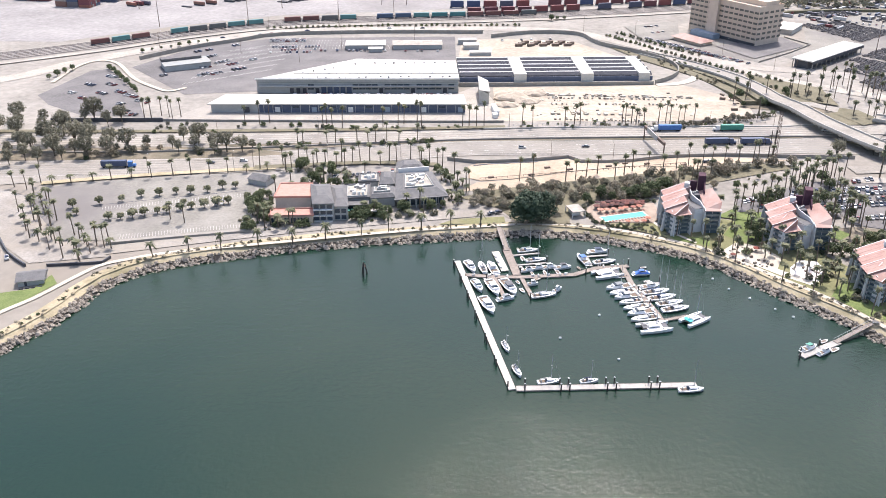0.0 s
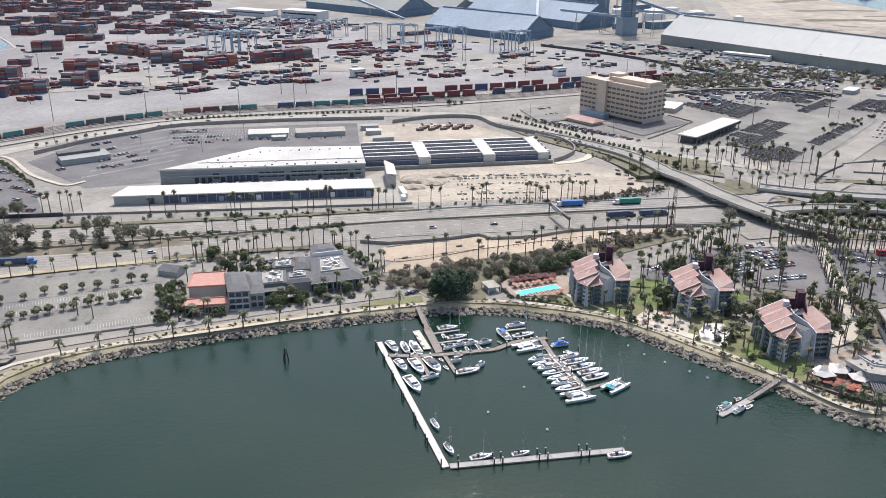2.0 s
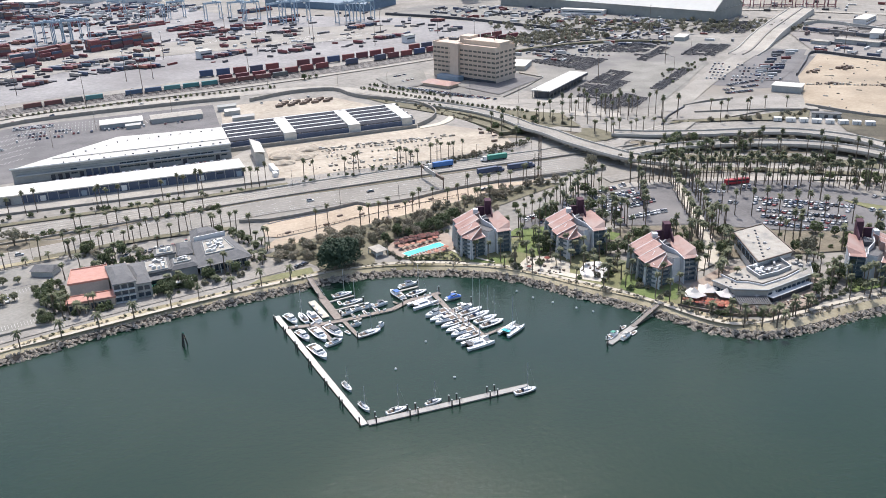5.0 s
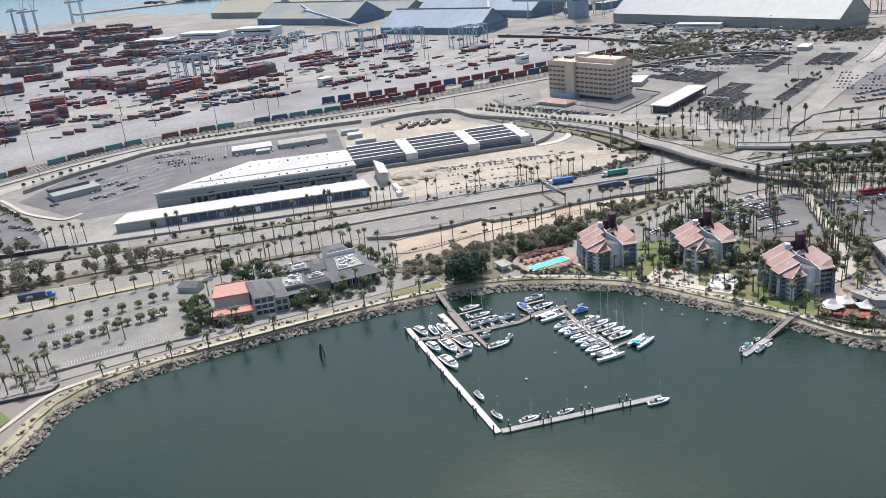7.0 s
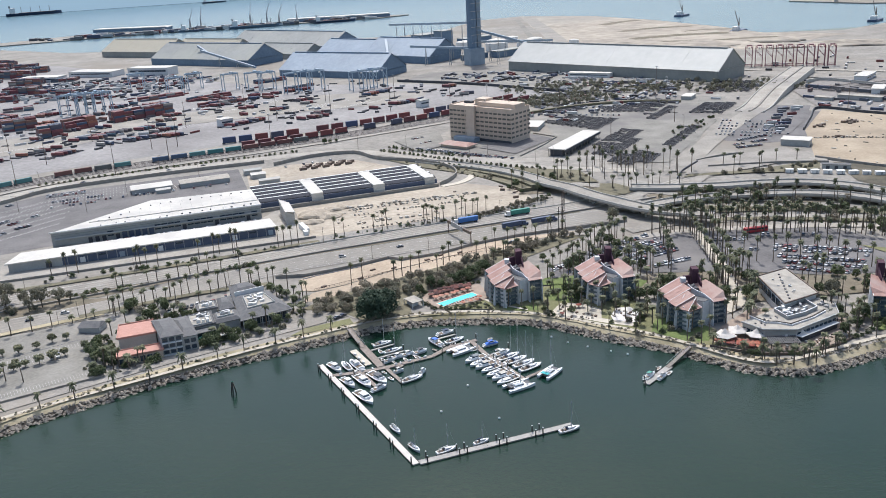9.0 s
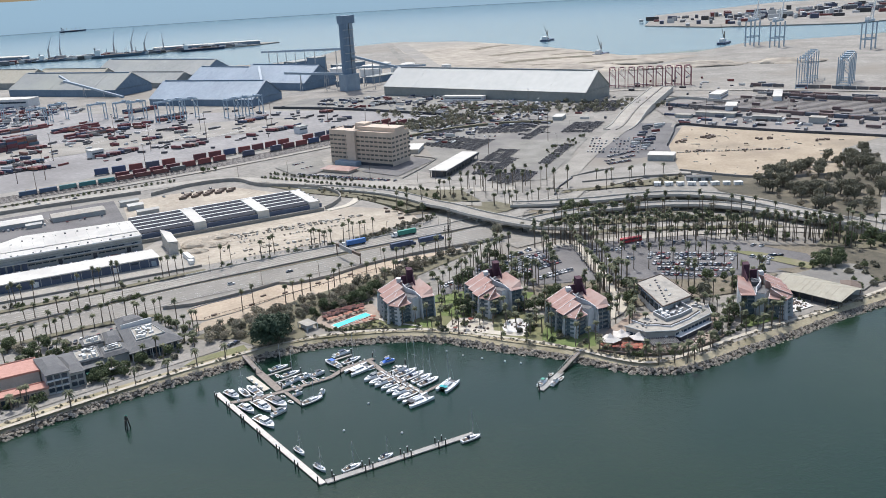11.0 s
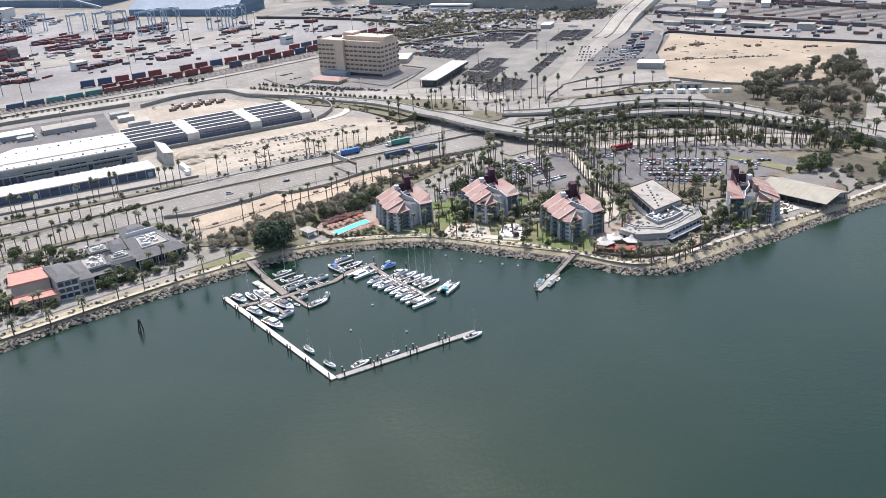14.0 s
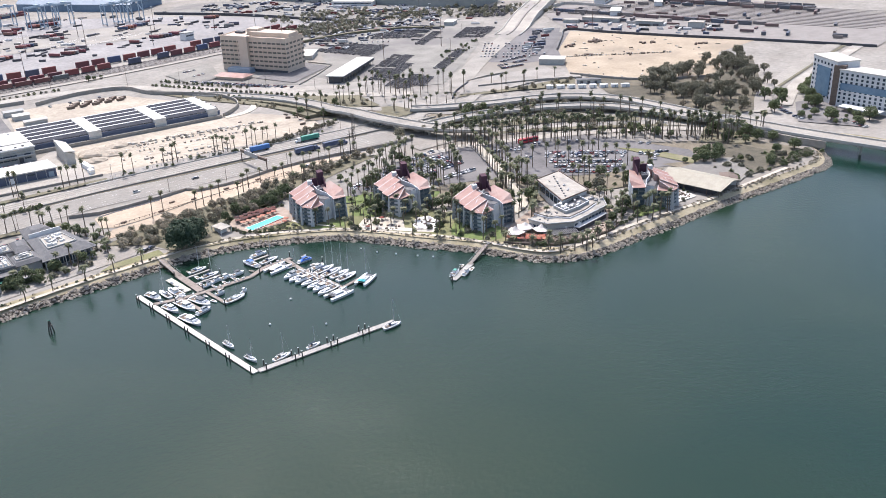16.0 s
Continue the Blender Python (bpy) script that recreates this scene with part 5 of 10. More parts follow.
# peaked sail tents over the terrace
def sail_tent(x, y, r, h, rz):
    t = thing("sail_tent", x, y, LAND + 0.2, rz, "pale tensile canvas tent with a peaked top", "tent", "terrace tents")
    n = 6
    rim = [(r * (1.0 if k % 2 else 0.78) * math.cos(2 * math.pi * k / n), r * (1.0 if k % 2 else 0.78) * math.sin(2 * math.pi * k / n), 2.6 + (0.5 if k % 2 else 0)) for k in range(n)]
    mid = [(a * 0.42, b * 0.42, 2.6 + (h - 2.6) * 0.42) for a, b, c in rim]
    vs = rim + mid + [(0, 0, h)] + [(a, b, c - 0.1) for a, b, c in rim]
    fs = []
    for k in range(n):
        j = (k + 1) % n
        fs += [(k, j, n + j, n + k), (n + k, n + j, 2 * n), (2 * n + 1 + k, 2 * n + 1 + j, j, k)]
    part("canopy", G().add(vs, fs), M["sail"], t)
    part("mast", G().tube((0, 0, 0), (0, 0, h + 0.2), 0.12, 0.08), M["steel"], t)
    for k in (1, 3, 5):
        part("prop", G().tube((rim[k][0], rim[k][1], 0), rim[k], 0.07, n=5), M["steel"], t)


sail_tent(157.5, 31.5, 5.6, 6.0, 10)
sail_tent(165.5, 33.0, 5.2, 5.6, 40)
sail_tent(170.0, 25.5, 5.0, 5.8, 75)
sail_tent(188, 17.5, 3.6, 5.0, 20)
sail_tent(181, 19.5, 3.2, 4.8, 50)
# shaded dining deck and curved terrace wall
e = thing("pergola", 176, 15.5, LAND + 0.2, -22, "dark slatted pergola over the dining deck", "pergola")
for a in (-1, 1):
    for b in (-1, 1):
        part("post", G().box(a * 6.0, b * 3.4, 0, 0.25, 0.25, 2.8), M["pile"], e)
    part("beam", G().box(0, a * 3.4, 2.8, 13.4, 0.25, 0.3), M["pile"], e)
for k in range(15):
    part("slat", G().box(-6.4 + k * 0.92, 0, 3.1, 0.5, 8.0, 0.14), M["greyroof"], e)
setting("terrace_wall", G().ribbon(curve([(148, 29), (154, 21.5), (163, 12.4), (173, 7.6), (184, 5.2), (196, 5.4), (205, 7.4), (212, 10)], 3), 0.5, LAND + 1.2, 1.4), M["rust"], "low curved brown terrace wall", "wall")
rg2 = random.Random(77)
g, g2 = G(), G()
for poly, n in (([(153, 33), (158, 24), (168, 14), (186, 7.5), (204, 9), (210, 14), (190, 16), (172, 22), (160, 34)], 120), ([(102, 92), (108, 80), (120, 77), (126, 88), (112, 103)], 26), ([(248, 11), (270, 11), (272, 21), (264, 25)], 60), ([(126, 79), (131, 67), (139, 76), (134, 84)], 16)):
    done = 0
    while done < n:
        x, y = rg2.uniform(min(p[0] for p in poly), max(p[0] for p in poly)), rg2.uniform(min(p[1] for p in poly), max(p[1] for p in poly))
        if inside(poly, x, y):
            done += 1
            gg = g if rg2.random() < 0.5 else g2
            gg.box(x, y, LAND + 0.3, rg2.uniform(0.5, 1.6), rg2.uniform(0.5, 1.2), rg2.uniform(0.4, 0.9), rg2.uniform(0, 90))
tagged(part("terrace_furniture", g, M["rust"]), "dark tables and chairs on the hotel terraces", "furniture", kind="stuff")
tagged(part("terrace_furniture", g2, M["mixedgear"]), "pale tables and planters on the hotel terraces", "furniture", kind="stuff")


def parasol_mesh():
    g = G()
    n = 8
    rim = [(1.7 * math.cos(2 * math.pi * k / n), 1.7 * math.sin(2 * math.pi * k / n), 2.15) for k in range(n)]
    g.add(rim + [(0, 0, 2.75)] + [(x, y, z - 0.18) for x, y, z in rim], [(k, (k + 1) % n, n) for k in range(n)] + [(n + 1 + k, n + 1 + (k + 1) % n, (k + 1) % n, k) for k in range(n)])
    return g


base = thing("parasol", 0, 0, LAND + 0.2, 0, "faded orange garden parasol over a table", "parasol", "terrace parasols")
part("canopy", parasol_mesh(), M["orange"], base)
part("pole", G().tube((0, 0, 0), (0, 0, 2.8), 0.05, n=5), M["steel"], base)
part("table", G().tube((0, 0, 0.7), (0, 0, 0.76), 0.65, n=10), M["wood"], base)
spots = []
for k in range(30):
    spots.append((152.5 + (k % 10) * 1.5 + (k // 10) * 1.6 + rnd.uniform(-0.4, 0.4), 29.5 - (k % 10) * 1.5 + (k // 10) * 1.9 + rnd.uniform(-0.4, 0.4)))
for x, y in ((106, 90), (118, 95)):
    spots.append((x, y))
base.matrix_basis = pose(spots[0][0], spots[0][1], LAND + 0.2)
for x, y in spots[1:]:
    zz = LAND + (0.5 if y > 118 and x < 95 else 0.2)
    copy_thing(base, Matrix.LocRotScale((x, y, zz), Euler((0, 0, rnd.random())), Vector((1, 1, 1)) * rnd.uniform(0.6, 0.9)))
# two more kinds of parasol round the pool
for hue, words, spread in (("maroon", "dark maroon pool parasol", [(56 + 2.6 * (k % 10) + 0.9 * (k // 10), 142.2 + 0.42 * (k % 10) + 2.3 * (k // 10)) for k in range(28)]),
                           ("salmon", "faded salmon pool parasol", [(57 + 3.3 * k, 137.9 + 0.6 * k) for k in range(7)] + [(71.4, 124.6), (75.4, 125.6), (78.0, 127.8), (67.5, 125.2)])):
    sun_shade = thing("parasol", spread[0][0], spread[0][1], LAND + 0.5, 0, words, "parasol", "pool parasols")
    part("canopy", parasol_mesh(), M[hue], sun_shade)
    part("pole", G().tube((0, 0, 0), (0, 0, 2.8), 0.05, n=5), M["steel"], sun_shade)
    part("table", G().tube((0, 0, 0.7), (0, 0, 0.76), 0.65, n=10), M["wood"], sun_shade)
    for x, y in spread[1:]:
        copy_thing(sun_shade, Matrix.LocRotScale((x + rnd.uniform(-0.4, 0.4), y + rnd.uniform(-0.4, 0.4), LAND + 0.5), Euler((0, 0, rnd.random())), Vector((1, 1, 1)) * rnd.uniform(0.75, 1.0)))
# pool
e = thing("swimming_pool", 67.6, 133, LAND + 0.5, 14.5, "bright turquoise swimming pool with a pale coping", "pool")
part("coping", G().box(0, 0, 0, 23.6, 6.5, 0.25), M["path"], e)
part("water_surface", G().box(0, 0, 0.2, 22.2, 5.3, 0.08), M["poolwater"], e)
e = thing("pool_cabana", 44.8, 138, LAND, 15, "small white flat-roofed pool pavilion", "pavilion")
part("roof", G().box(0, 0, 3.0, 6.6, 9.0, 0.35), M["lobbyroof"], e)
for a in (-1, 1):
    for b in (-1, 1):
        part("post", G().box(a * 3.3, b * 4.0, 0, 0.3, 0.3, 3.0), M["white"], e)
part("bar", G().box(0, 1, 0, 4, 5, 2.4), M["offwhite"], e)
lounger = thing("sun_lounger", 59.5, 127.8, LAND + 0.5, 100, "white pool lounger with a red cushion beside the pool", "lounger", "pool loungers")
part("frame", G().box(0, 0, 0.25, 1.9, 0.65, 0.1), M["white"], lounger)
part("backrest", G().box(-0.7, 0, 0.35, 0.6, 0.6, 0.3, 0, 0.8), M["orange"], lounger)
part("cushion", G().box(0.25, 0, 0.35, 1.3, 0.6, 0.08), M["orange"], lounger)
for k in range(1, 26):
    row = k // 13
    copy_thing(lounger, pose(59.5 + (k % 13) * 1.6, 127.8 + (k % 13) * 0.4 if row == 0 else 135.6 + (k % 13) * 0.42, LAND + 0.5, 0, 0, 105))
# event pavilion
e = thing("event_pavilion", 286, 20, LAND, 12, "large open pavilion with a beige ribbed gable roof", "pavilion")
rf = [(-12.5, -19), (12.5, -17), (12.5, 19), (-12.5, 19)]
g = G().add([(-12.5, -19, 4.2), (0, -20.5, 7.6), (12.5, -19, 4.2), (12.5, 19, 4.2), (0, 20, 7.6), (-12.5, 19, 4.2)] + [(-12.5, -19, 3.9), (0, -20.5, 7.3), (12.5, -19, 3.9), (12.5, 19, 3.9), (0, 20, 7.3), (-12.5, 19, 3.9)],
            [(0, 1, 4, 5), (1, 2, 3, 4), (6, 11, 10, 7), (7, 10, 9, 8), (0, 6, 7, 1), (1, 7, 8, 2), (3, 9, 10, 4), (4, 10, 11, 5), (0, 5, 11, 6), (2, 8, 9, 3)])
part("roof", g, M["metalroof"], e)
for k in range(13):
    y = -18.5 + k * 3.1
    for s in (-1, 1):
        part("roof_rib", G().tube((s * 12.4, y, 4.25), (0, y, 7.65), 0.09, n=4), M["metalroof"], e)
for k in range(6):
    for s in (-1, 1):
        part("post", G().box(s * 11.6, -17.5 + k * 7, 0, 0.35, 0.35, 4.2), M["rust"], e)
# near-black block fills the space under the open roof
part("inner_wall", G().box(0, 2, 0, 20, 30, 3.6), M["dark"], e)

# low annex beside the event pavilion
e = thing("event_annex", 305, 14, LAND, 42, "low brown-roofed annex beside the event pavilion", "building")
part("wall", G().box(0, 0, 0, 13, 9, 2.9), M["offwhite"], e)
part("roof", G().add([(-7, -5, 2.9), (7, -5, 2.9), (7, 5, 2.9), (-7, 5, 2.9), (-4, 0, 4.3), (4, 0, 4.3)], [(0, 1, 5, 4), (1, 2, 5), (2, 3, 4, 5), (3, 0, 4), (0, 3, 2, 1)]), M["rust"], e)
part("ridge_cap", G().tube((-4, 0, 4.32), (4, 0, 4.32), 0.14, n=5), M["rust"], e)
for k in (-4, 0, 4):
    part("window", G().box(k, -4.52, 1.0, 1.8, 0.08, 1.2), M["dark"], e)

# ---- waterfront restaurant block ----
e = thing("restaurant_building", -62, 152, LAND, 0, "rambling grey-roofed waterfront restaurant with white roof plant", "building")


def loc(pts):
    return [(a + 62, b - 152) for a, b in pts]


def block(poly, h, wall, roof, over=0.8, rise=0.0, k=0.45):
    p = loc(poly)
    part("wall", G().prism(p, 0, h), M[wall], e)
    cx, cy = sum(a for a, _ in p) / len(p), sum(b for _, b in p) / len(p)
    o = [(cx + (a - cx) * (1 + over / max(3, math.hypot(a - cx, b - cy))), cy + (b - cy) * (1 + over / max(3, math.hypot(a - cx, b - cy)))) for a, b in p]
    if rise:
        inner = [(cx + (a - cx) * k, cy + (b - cy) * k) for a, b in o]
        n = len(o)
        vs = [(a, b, h) for a, b in o] + [(a, b, h + rise) for a, b in inner] + [(a, b, h - 0.3) for a, b in o]
        part("roof", G().add(vs, [(i, (i + 1) % n, n + (i + 1) % n, n + i) for i in range(n)] + [tuple(range(n, 2 * n))] + [(2 * n + i, 2 * n + (i + 1) % n, (i + 1) % n, i) for i in range(n)]), M[roof], e)
    else:
        part("roof", G().prism(o, h, h + 0.5), M[roof], e)
        part("parapet", G().ribbon(o + [o[0]], 0.4, h + 1.0, 0.7), M[roof], e)
    return p


block([(-100, 145), (-83, 145), (-84, 161), (-99, 161)], 8.0, "concrete", "redroof", 0.8, 0)
block([(-101, 132), (-81, 132), (-82, 139.5), (-101, 139.5)], 3.8, "beige", "redroof", 0.6, 0)
block([(-81, 134), (-71, 134), (-75, 157), (-84, 157)], 9.6, "greywall", "greyroof", 0.8, 1.6)
block([(-71, 135), (-64.5, 135), (-67, 160), (-75, 160)], 7.6, "greywall", "greyroof", 0.8, 1.4)
block([(-67, 147.5), (-55, 148.5), (-55.5, 165), (-67.5, 164)], 5.6, "greywall", "greyroof", 0.6, 0)
block([(-55, 150), (-42.5, 151.5), (-42.5, 163), (-55, 162)], 5.0, "greywall", "greyroof", 1.0, 1.5, 0.7)
block([(-61, 171), (-51.5, 171.5), (-51.5, 182), (-61, 181)], 4.6, "greywall", "greyroof", 0.6, 0)
block([(-50.5, 169), (-43, 169.5), (-43, 185), (-50, 185)], 4.6, "greywall", "greyroof", 0.8, 2.0)
block([(-41, 150), (-18, 153.5), (-24.5, 181), (-41, 179.5)], 5.4, "greywall", "greyroof", 2.6, 2.0, 0.64)
block([(-42, 183.5), (-26, 186), (-30, 199), (-41.5, 199)], 4.8, "greywall", "greyroof", 0.9, 2.8)
part("clerestory", G().ribbon([(-41 + 62, 181.4 - 152), (-25 + 62, 184 - 152)], 0.5, 8.0, 3.2), M["white"], e)
part("gallery", G().prism(loc([(-66, 143), (-55, 144), (-55, 148.4), (-66, 147.4)]), 0, 4.6), M["glass"], e)
part("gallery_awning", G().prism(loc([(-66, 141.5), (-55, 142.5), (-55, 148.4), (-66, 147.4)]), 4.6, 4.9), M["greyroof"], e)
for k in range(3):
    part("shade_awning", G().box(-3.6 + 3.4 * k, -11.4 + 0.3 * k, 2.7, 2.8, 2.4, 0.2, 6), M["green"], e)
for well, z in (([(-65.8, 148.8), (-56.2, 149.6), (-56.6, 163.6), (-66.2, 162.8)], 6.1), ([(-52.8, 153.4), (-45, 154.4), (-45, 160.2), (-52.8, 159.4)], 6.5), ([(-60, 172.2), (-52.4, 172.6), (-52.4, 180.6), (-60, 180)], 5.1), ([(-37.4, 156), (-23.4, 158.4), (-27, 174.4), (-37.4, 173.2)], 7.4)):
    w = loc(well)
    part("roof_well", G().prism(w, z - 0.3, z + 0.25), M["lobbyroof"], e)
    part("well_kerb", G().ribbon(w + w[:1], 0.35, z + 0.7, 0.6), M["greywall"], e)
    for k in range(int(abs(well[1][0] - well[0][0]) * abs(well[2][1] - well[1][1]) / 11)):
        x, y = rnd.uniform(well[0][0] + 1.4, well[2][0] - 1.2), rnd.uniform(well[1][1] + 1, well[3][1] - 1)
        part("roof_unit", G().box(x + 62, y - 152, z + 0.2, rnd.uniform(0.9, 3.6), rnd.uniform(0.7, 1.6), rnd.uniform(0.6, 1.7), rnd.choice((5, 12, 95))), M["white"] if rnd.random() < 0.65 else M["steel"], e)
for k in range(3):
    for fl in range(3):
        part("window", G().box(-19 + 3.1 * k + 1.6, -18.1, 0.8 + fl * 3.0, 2.4, 0.25, 1.9), M["glass"], e)
        part("balcony", G().box(-19 + 3.1 * k + 1.6, -18.9, 0.3 + fl * 3.0, 2.9, 1.4, 0.25), M["white"], e)
for k in range(2):
    for fl in range(2):
        part("window", G().box(-7.6 + 3.0 * k, -17.1, 0.8 + fl * 3.2, 2.3, 0.25, 2.0), M["glass"], e)
for k in range(8):
    part("window", G().box(22.4 + 2.85 * k, -1.85 + 0.434 * k, 0.6, 2.3, 0.3, 3.8, 8.6), M["glass"], e)
    part("veranda_post", G().box(20.6 + 3.2 * k, -5.0 + 0.49 * k, 0, 0.35, 0.35, 5.0), M["offwhite"], e)
for k in range(6):
    part("window", G().box(-37.5 + 3.1 * k, -20.1, 0.5, 2.2, 0.25, 2.6), M["glass"], e)
part("veranda", G().prism(loc([(-43, 146.2), (-16, 150.4), (-17.2, 154), (-42, 150.4)]), 5.0, 5.35), M["greyroof"], e)
part("terrace_awning", G().prism(loc([(-62, 137), (-46, 138.5), (-46, 142), (-62, 141)]), 3.0, 3.3), M["sail"], e)
# shed in the car park, park hut
e = thing("storage_shed", -113, 184, LAND, -25, "small dark grey-roofed shed beside the car park", "shed")
part("wall", G().box(0, 0, 0, 11, 8, 3), M["greywall"], e)
part("roof", G().add([(-6, -4.6, 3), (6, -4.6, 3), (6, 4.6, 3), (-6, 4.6, 3), (-5, 0, 5), (5, 0, 5)], [(0, 1, 5, 4), (2, 3, 4, 5), (1, 2, 5), (3, 0, 4), (3, 2, 1, 0)]), M["greyroof"], e)
e = thing("park_hut", -192, 79, LAND, 12, "small grey-roofed park toilet hut on a paved court", "hut")
part("wall", G().box(0, 0, 0, 10, 8, 2.6), M["greywall"], e)
part("roof", G().add([(-5.8, -5, 2.6), (5.8, -5, 2.6), (5.8, 5, 2.6), (-5.8, 5, 2.6), (-5.8, 0.5, 4.2), (5.8, 0.5, 4.2)], [(0, 1, 5, 4), (2, 3, 4, 5), (1, 2, 5), (3, 0, 4), (3, 2, 1, 0)]), M["greyroof"], e)
part("door", G().box(-2, -4.05, 0, 1.0, 0.1, 2.1), M["dark"], e)
for k in range(4):
    part("kerb_planter", G().box(-3.6 + 2.4 * k, -6.2, 0, 1.6, 0.8, 0.5), M["dark"], e)


def wall_line(name, line, h, t, mat, label, step=6.0, z=LAND):
    return setting(name, G().ribbon(curve(line, step), t, z + h, h + 0.2), M[mat], label, "wall")


wall_line("park_wall", [(-191, 92), (-168, 94), (-166, 99)], 1.3, 0.6, "dark", "low dark screen wall by the park")
wall_line("park_wall", [(-226, 126), (-212, 104), (-200, 92)], 1.6, 0.6, "dark", "low dark curved wall by the entry road")
wall_line("car_park_hedge", [(-172, 113), (-140, 119), (-109, 124)], 1.2, 2.2, "barrier", "low brown kerb hedge along the car park")
for k in range(11):
    setting("parking_kerb", G().box(-190 + k * 6.8, 157 + k * 1.55, LAND + 0.1, 6.0, 0.5, 0.16, 13), M["dark"], "dark planted kerb strip in the car park", "kerb")
    setting("parking_kerb", G().box(-181 + k * 5.4, 139.5 + k * 1.5, LAND + 0.1, 4.8, 0.5, 0.16, 14), M["dark"], "dark planted kerb strip in the car park", "kerb")
g = G()
for k in range(46):
    g.box(-168 + k * 1.28, 119.8 + k * 0.245, LAND + 0.33, 0.14, 4.6, 0.012, 12)
for k in range(50):
    g.box(-186 + k * 1.35, 152.5 + k * 0.3, LAND + 0.33, 0.12, 4.2, 0.012, 12)
    g.box(-178 + k * 1.1, 144.5 + k * 0.3, LAND + 0.33, 0.12, 4.2, 0.012, 12)
setting("bay_markings", g, M["fadedstripe"], "faded white parking bay lines", "road marking", "stuff")


# ---- customs and warehouse complex ----
e = thing("warehouse", -70, 370, LAND, 0, "long grey warehouse with a bright white flat roof and loading doors", "warehouse")
W1 = [(-70, -22), (69, -26), (69, 22), (-4, 30)]
part("wall", G().prism(W1, 0, 9.5), M["greywall"], e)
part("roof", G().prism([(-71, -22.6), (69.6, -26.6), (69.6, 22.6), (-4, 30.6)], 9.5, 10.1), M["whiteroof"], e)
part("parapet", G().ribbon([(-71, -22.6), (69.6, -26.6)], 0.6, 10.7, 0.8), M["white"], e)
part("canopy", G().box(0, -25.6, 5.2, 136, 2.4, 0.4, -1.6), M["greywall"], e)
for k in range(26):
    x = -46 + k * 4.4
    y = -23.9 - (x + 70) * 0.0288 + 1.2
    if 4 < k < 10:
        part("loading_door", G().box(x, y, 0.2, 3.2, 0.5, 4.6, -1.6), M["navywall"], e)
        part("door_hood", G().box(x, y - 0.5, 4.9, 3.8, 1.0, 0.3, -1.6), M["greywall"], e)
    elif k < 3 or k % 5 == 4:
        part("loading_door", G().box(x, y, 0.2, 2.6, 0.4, 3.6, -1.6), M["dark"], e)
    else:
        part("window", G().box(x, y, 2.8, 4.0, 0.3, 0.9, -1.6), M["glass"], e)
        part("window", G().box(x, y, 5.6, 4.0, 0.3, 0.8, -1.6), M["glass"], e)
for k in range(14):
    x = 63 - 8.2 * k
    part("leveller", G().box(x, -27.6 - (x + 70) * 0.028, 0.1, 2.2, 2.6, 1.2, -1.6), M["white"], e)
part("wall_band", G().box(0, -24.45, 7.6, 137, 0.3, 0.35, -1.6), M["shedgrey"], e)
part("roof_step", G().ribbon([(-46, -8.5), (69, -12.4)], 0.9, 10.6, 0.5), M["whiteroof"], e)
for k in range(15):
    x = -34 + k * 7.2
    part("roof_seam", G().ribbon([(x, -24.3 - (x + 70) * 0.028), (x, min(21.5, 0.5 + (x + 34) * 0.86))], 0.16, 10.16, 0.08), M["greywall"], e)
for k in range(44):
    x = -40 + 2.4 * k + rnd.uniform(-0.8, 0.8)
    lo = (-11, -21)[k % 2]
    part("roof_vent", G().box(x, (lo if k % 3 else min(16, (x + 40) * 0.6 - 8)) + rnd.uniform(-1, 1), 10.1, rnd.uniform(0.6, 1.5), rnd.uniform(0.6, 1.3), rnd.uniform(0.4, 1.0)), M["dark"] if k % 2 else M["steel"], e)
e = thing("inspection_shed", -80, 311, LAND, 0, "long dock shed with a white roof and dark open side", "shed")
part("roof", G().prism([(-85, -7), (82, -13), (81, 8), (-77, 14)], 5.6, 6.3), M["whiteroof"], e)
part("back_wall", G().prism([(-76, 3), (80, -3), (80, 6), (-76, 12)], 0, 5.6), M["greywall"], e)
part("front_wall", G().prism([(-52, -6.9), (81, -11.8), (80, -3), (-52, 2)], 0, 5.55), M["navywall"], e)
part("end_wall", G().prism([(-83, -5.8), (-52, -6.95), (-52, 2), (-77, 11)], 0, 5.55), M["greywall"], e)
for k in range(22):
    x = -49 + k * 5.9
    y = -7.0 - (x + 52) * 0.0368
    part("wall_post", G().box(x, y - 0.1, 0, 0.35, 0.4, 5.5, -2.1), M["greywall"], e)
    if k % 4 == 1:
        part("dock_door", G().box(x + 3, y - 0.25, 0.4, 3.2, 0.35, 3.4, -2.1), M["white"] if k % 8 == 1 else M["shedblue"], e)
    elif k % 4 == 3:
        part("window_strip", G().box(x + 3, y - 0.25, 3.4, 4.2, 0.3, 0.9, -2.1), M["glass"], e)
part("door", G().box(-60, -7.0, 0.2, 3.4, 0.5, 3.8, -2.1), M["dark"], e)
wall_line("yard_retaining_wall", [(-190, 289), (-100, 284), (0, 279.5), (24, 279)], 1.4, 0.8, "barrier", "low brown retaining wall along the freeway", 20)
wall_line("yard_wall", [(-260, 290), (-190, 288)], 2.4, 0.8, "dark", "dark fence wall by the freeway", 20)
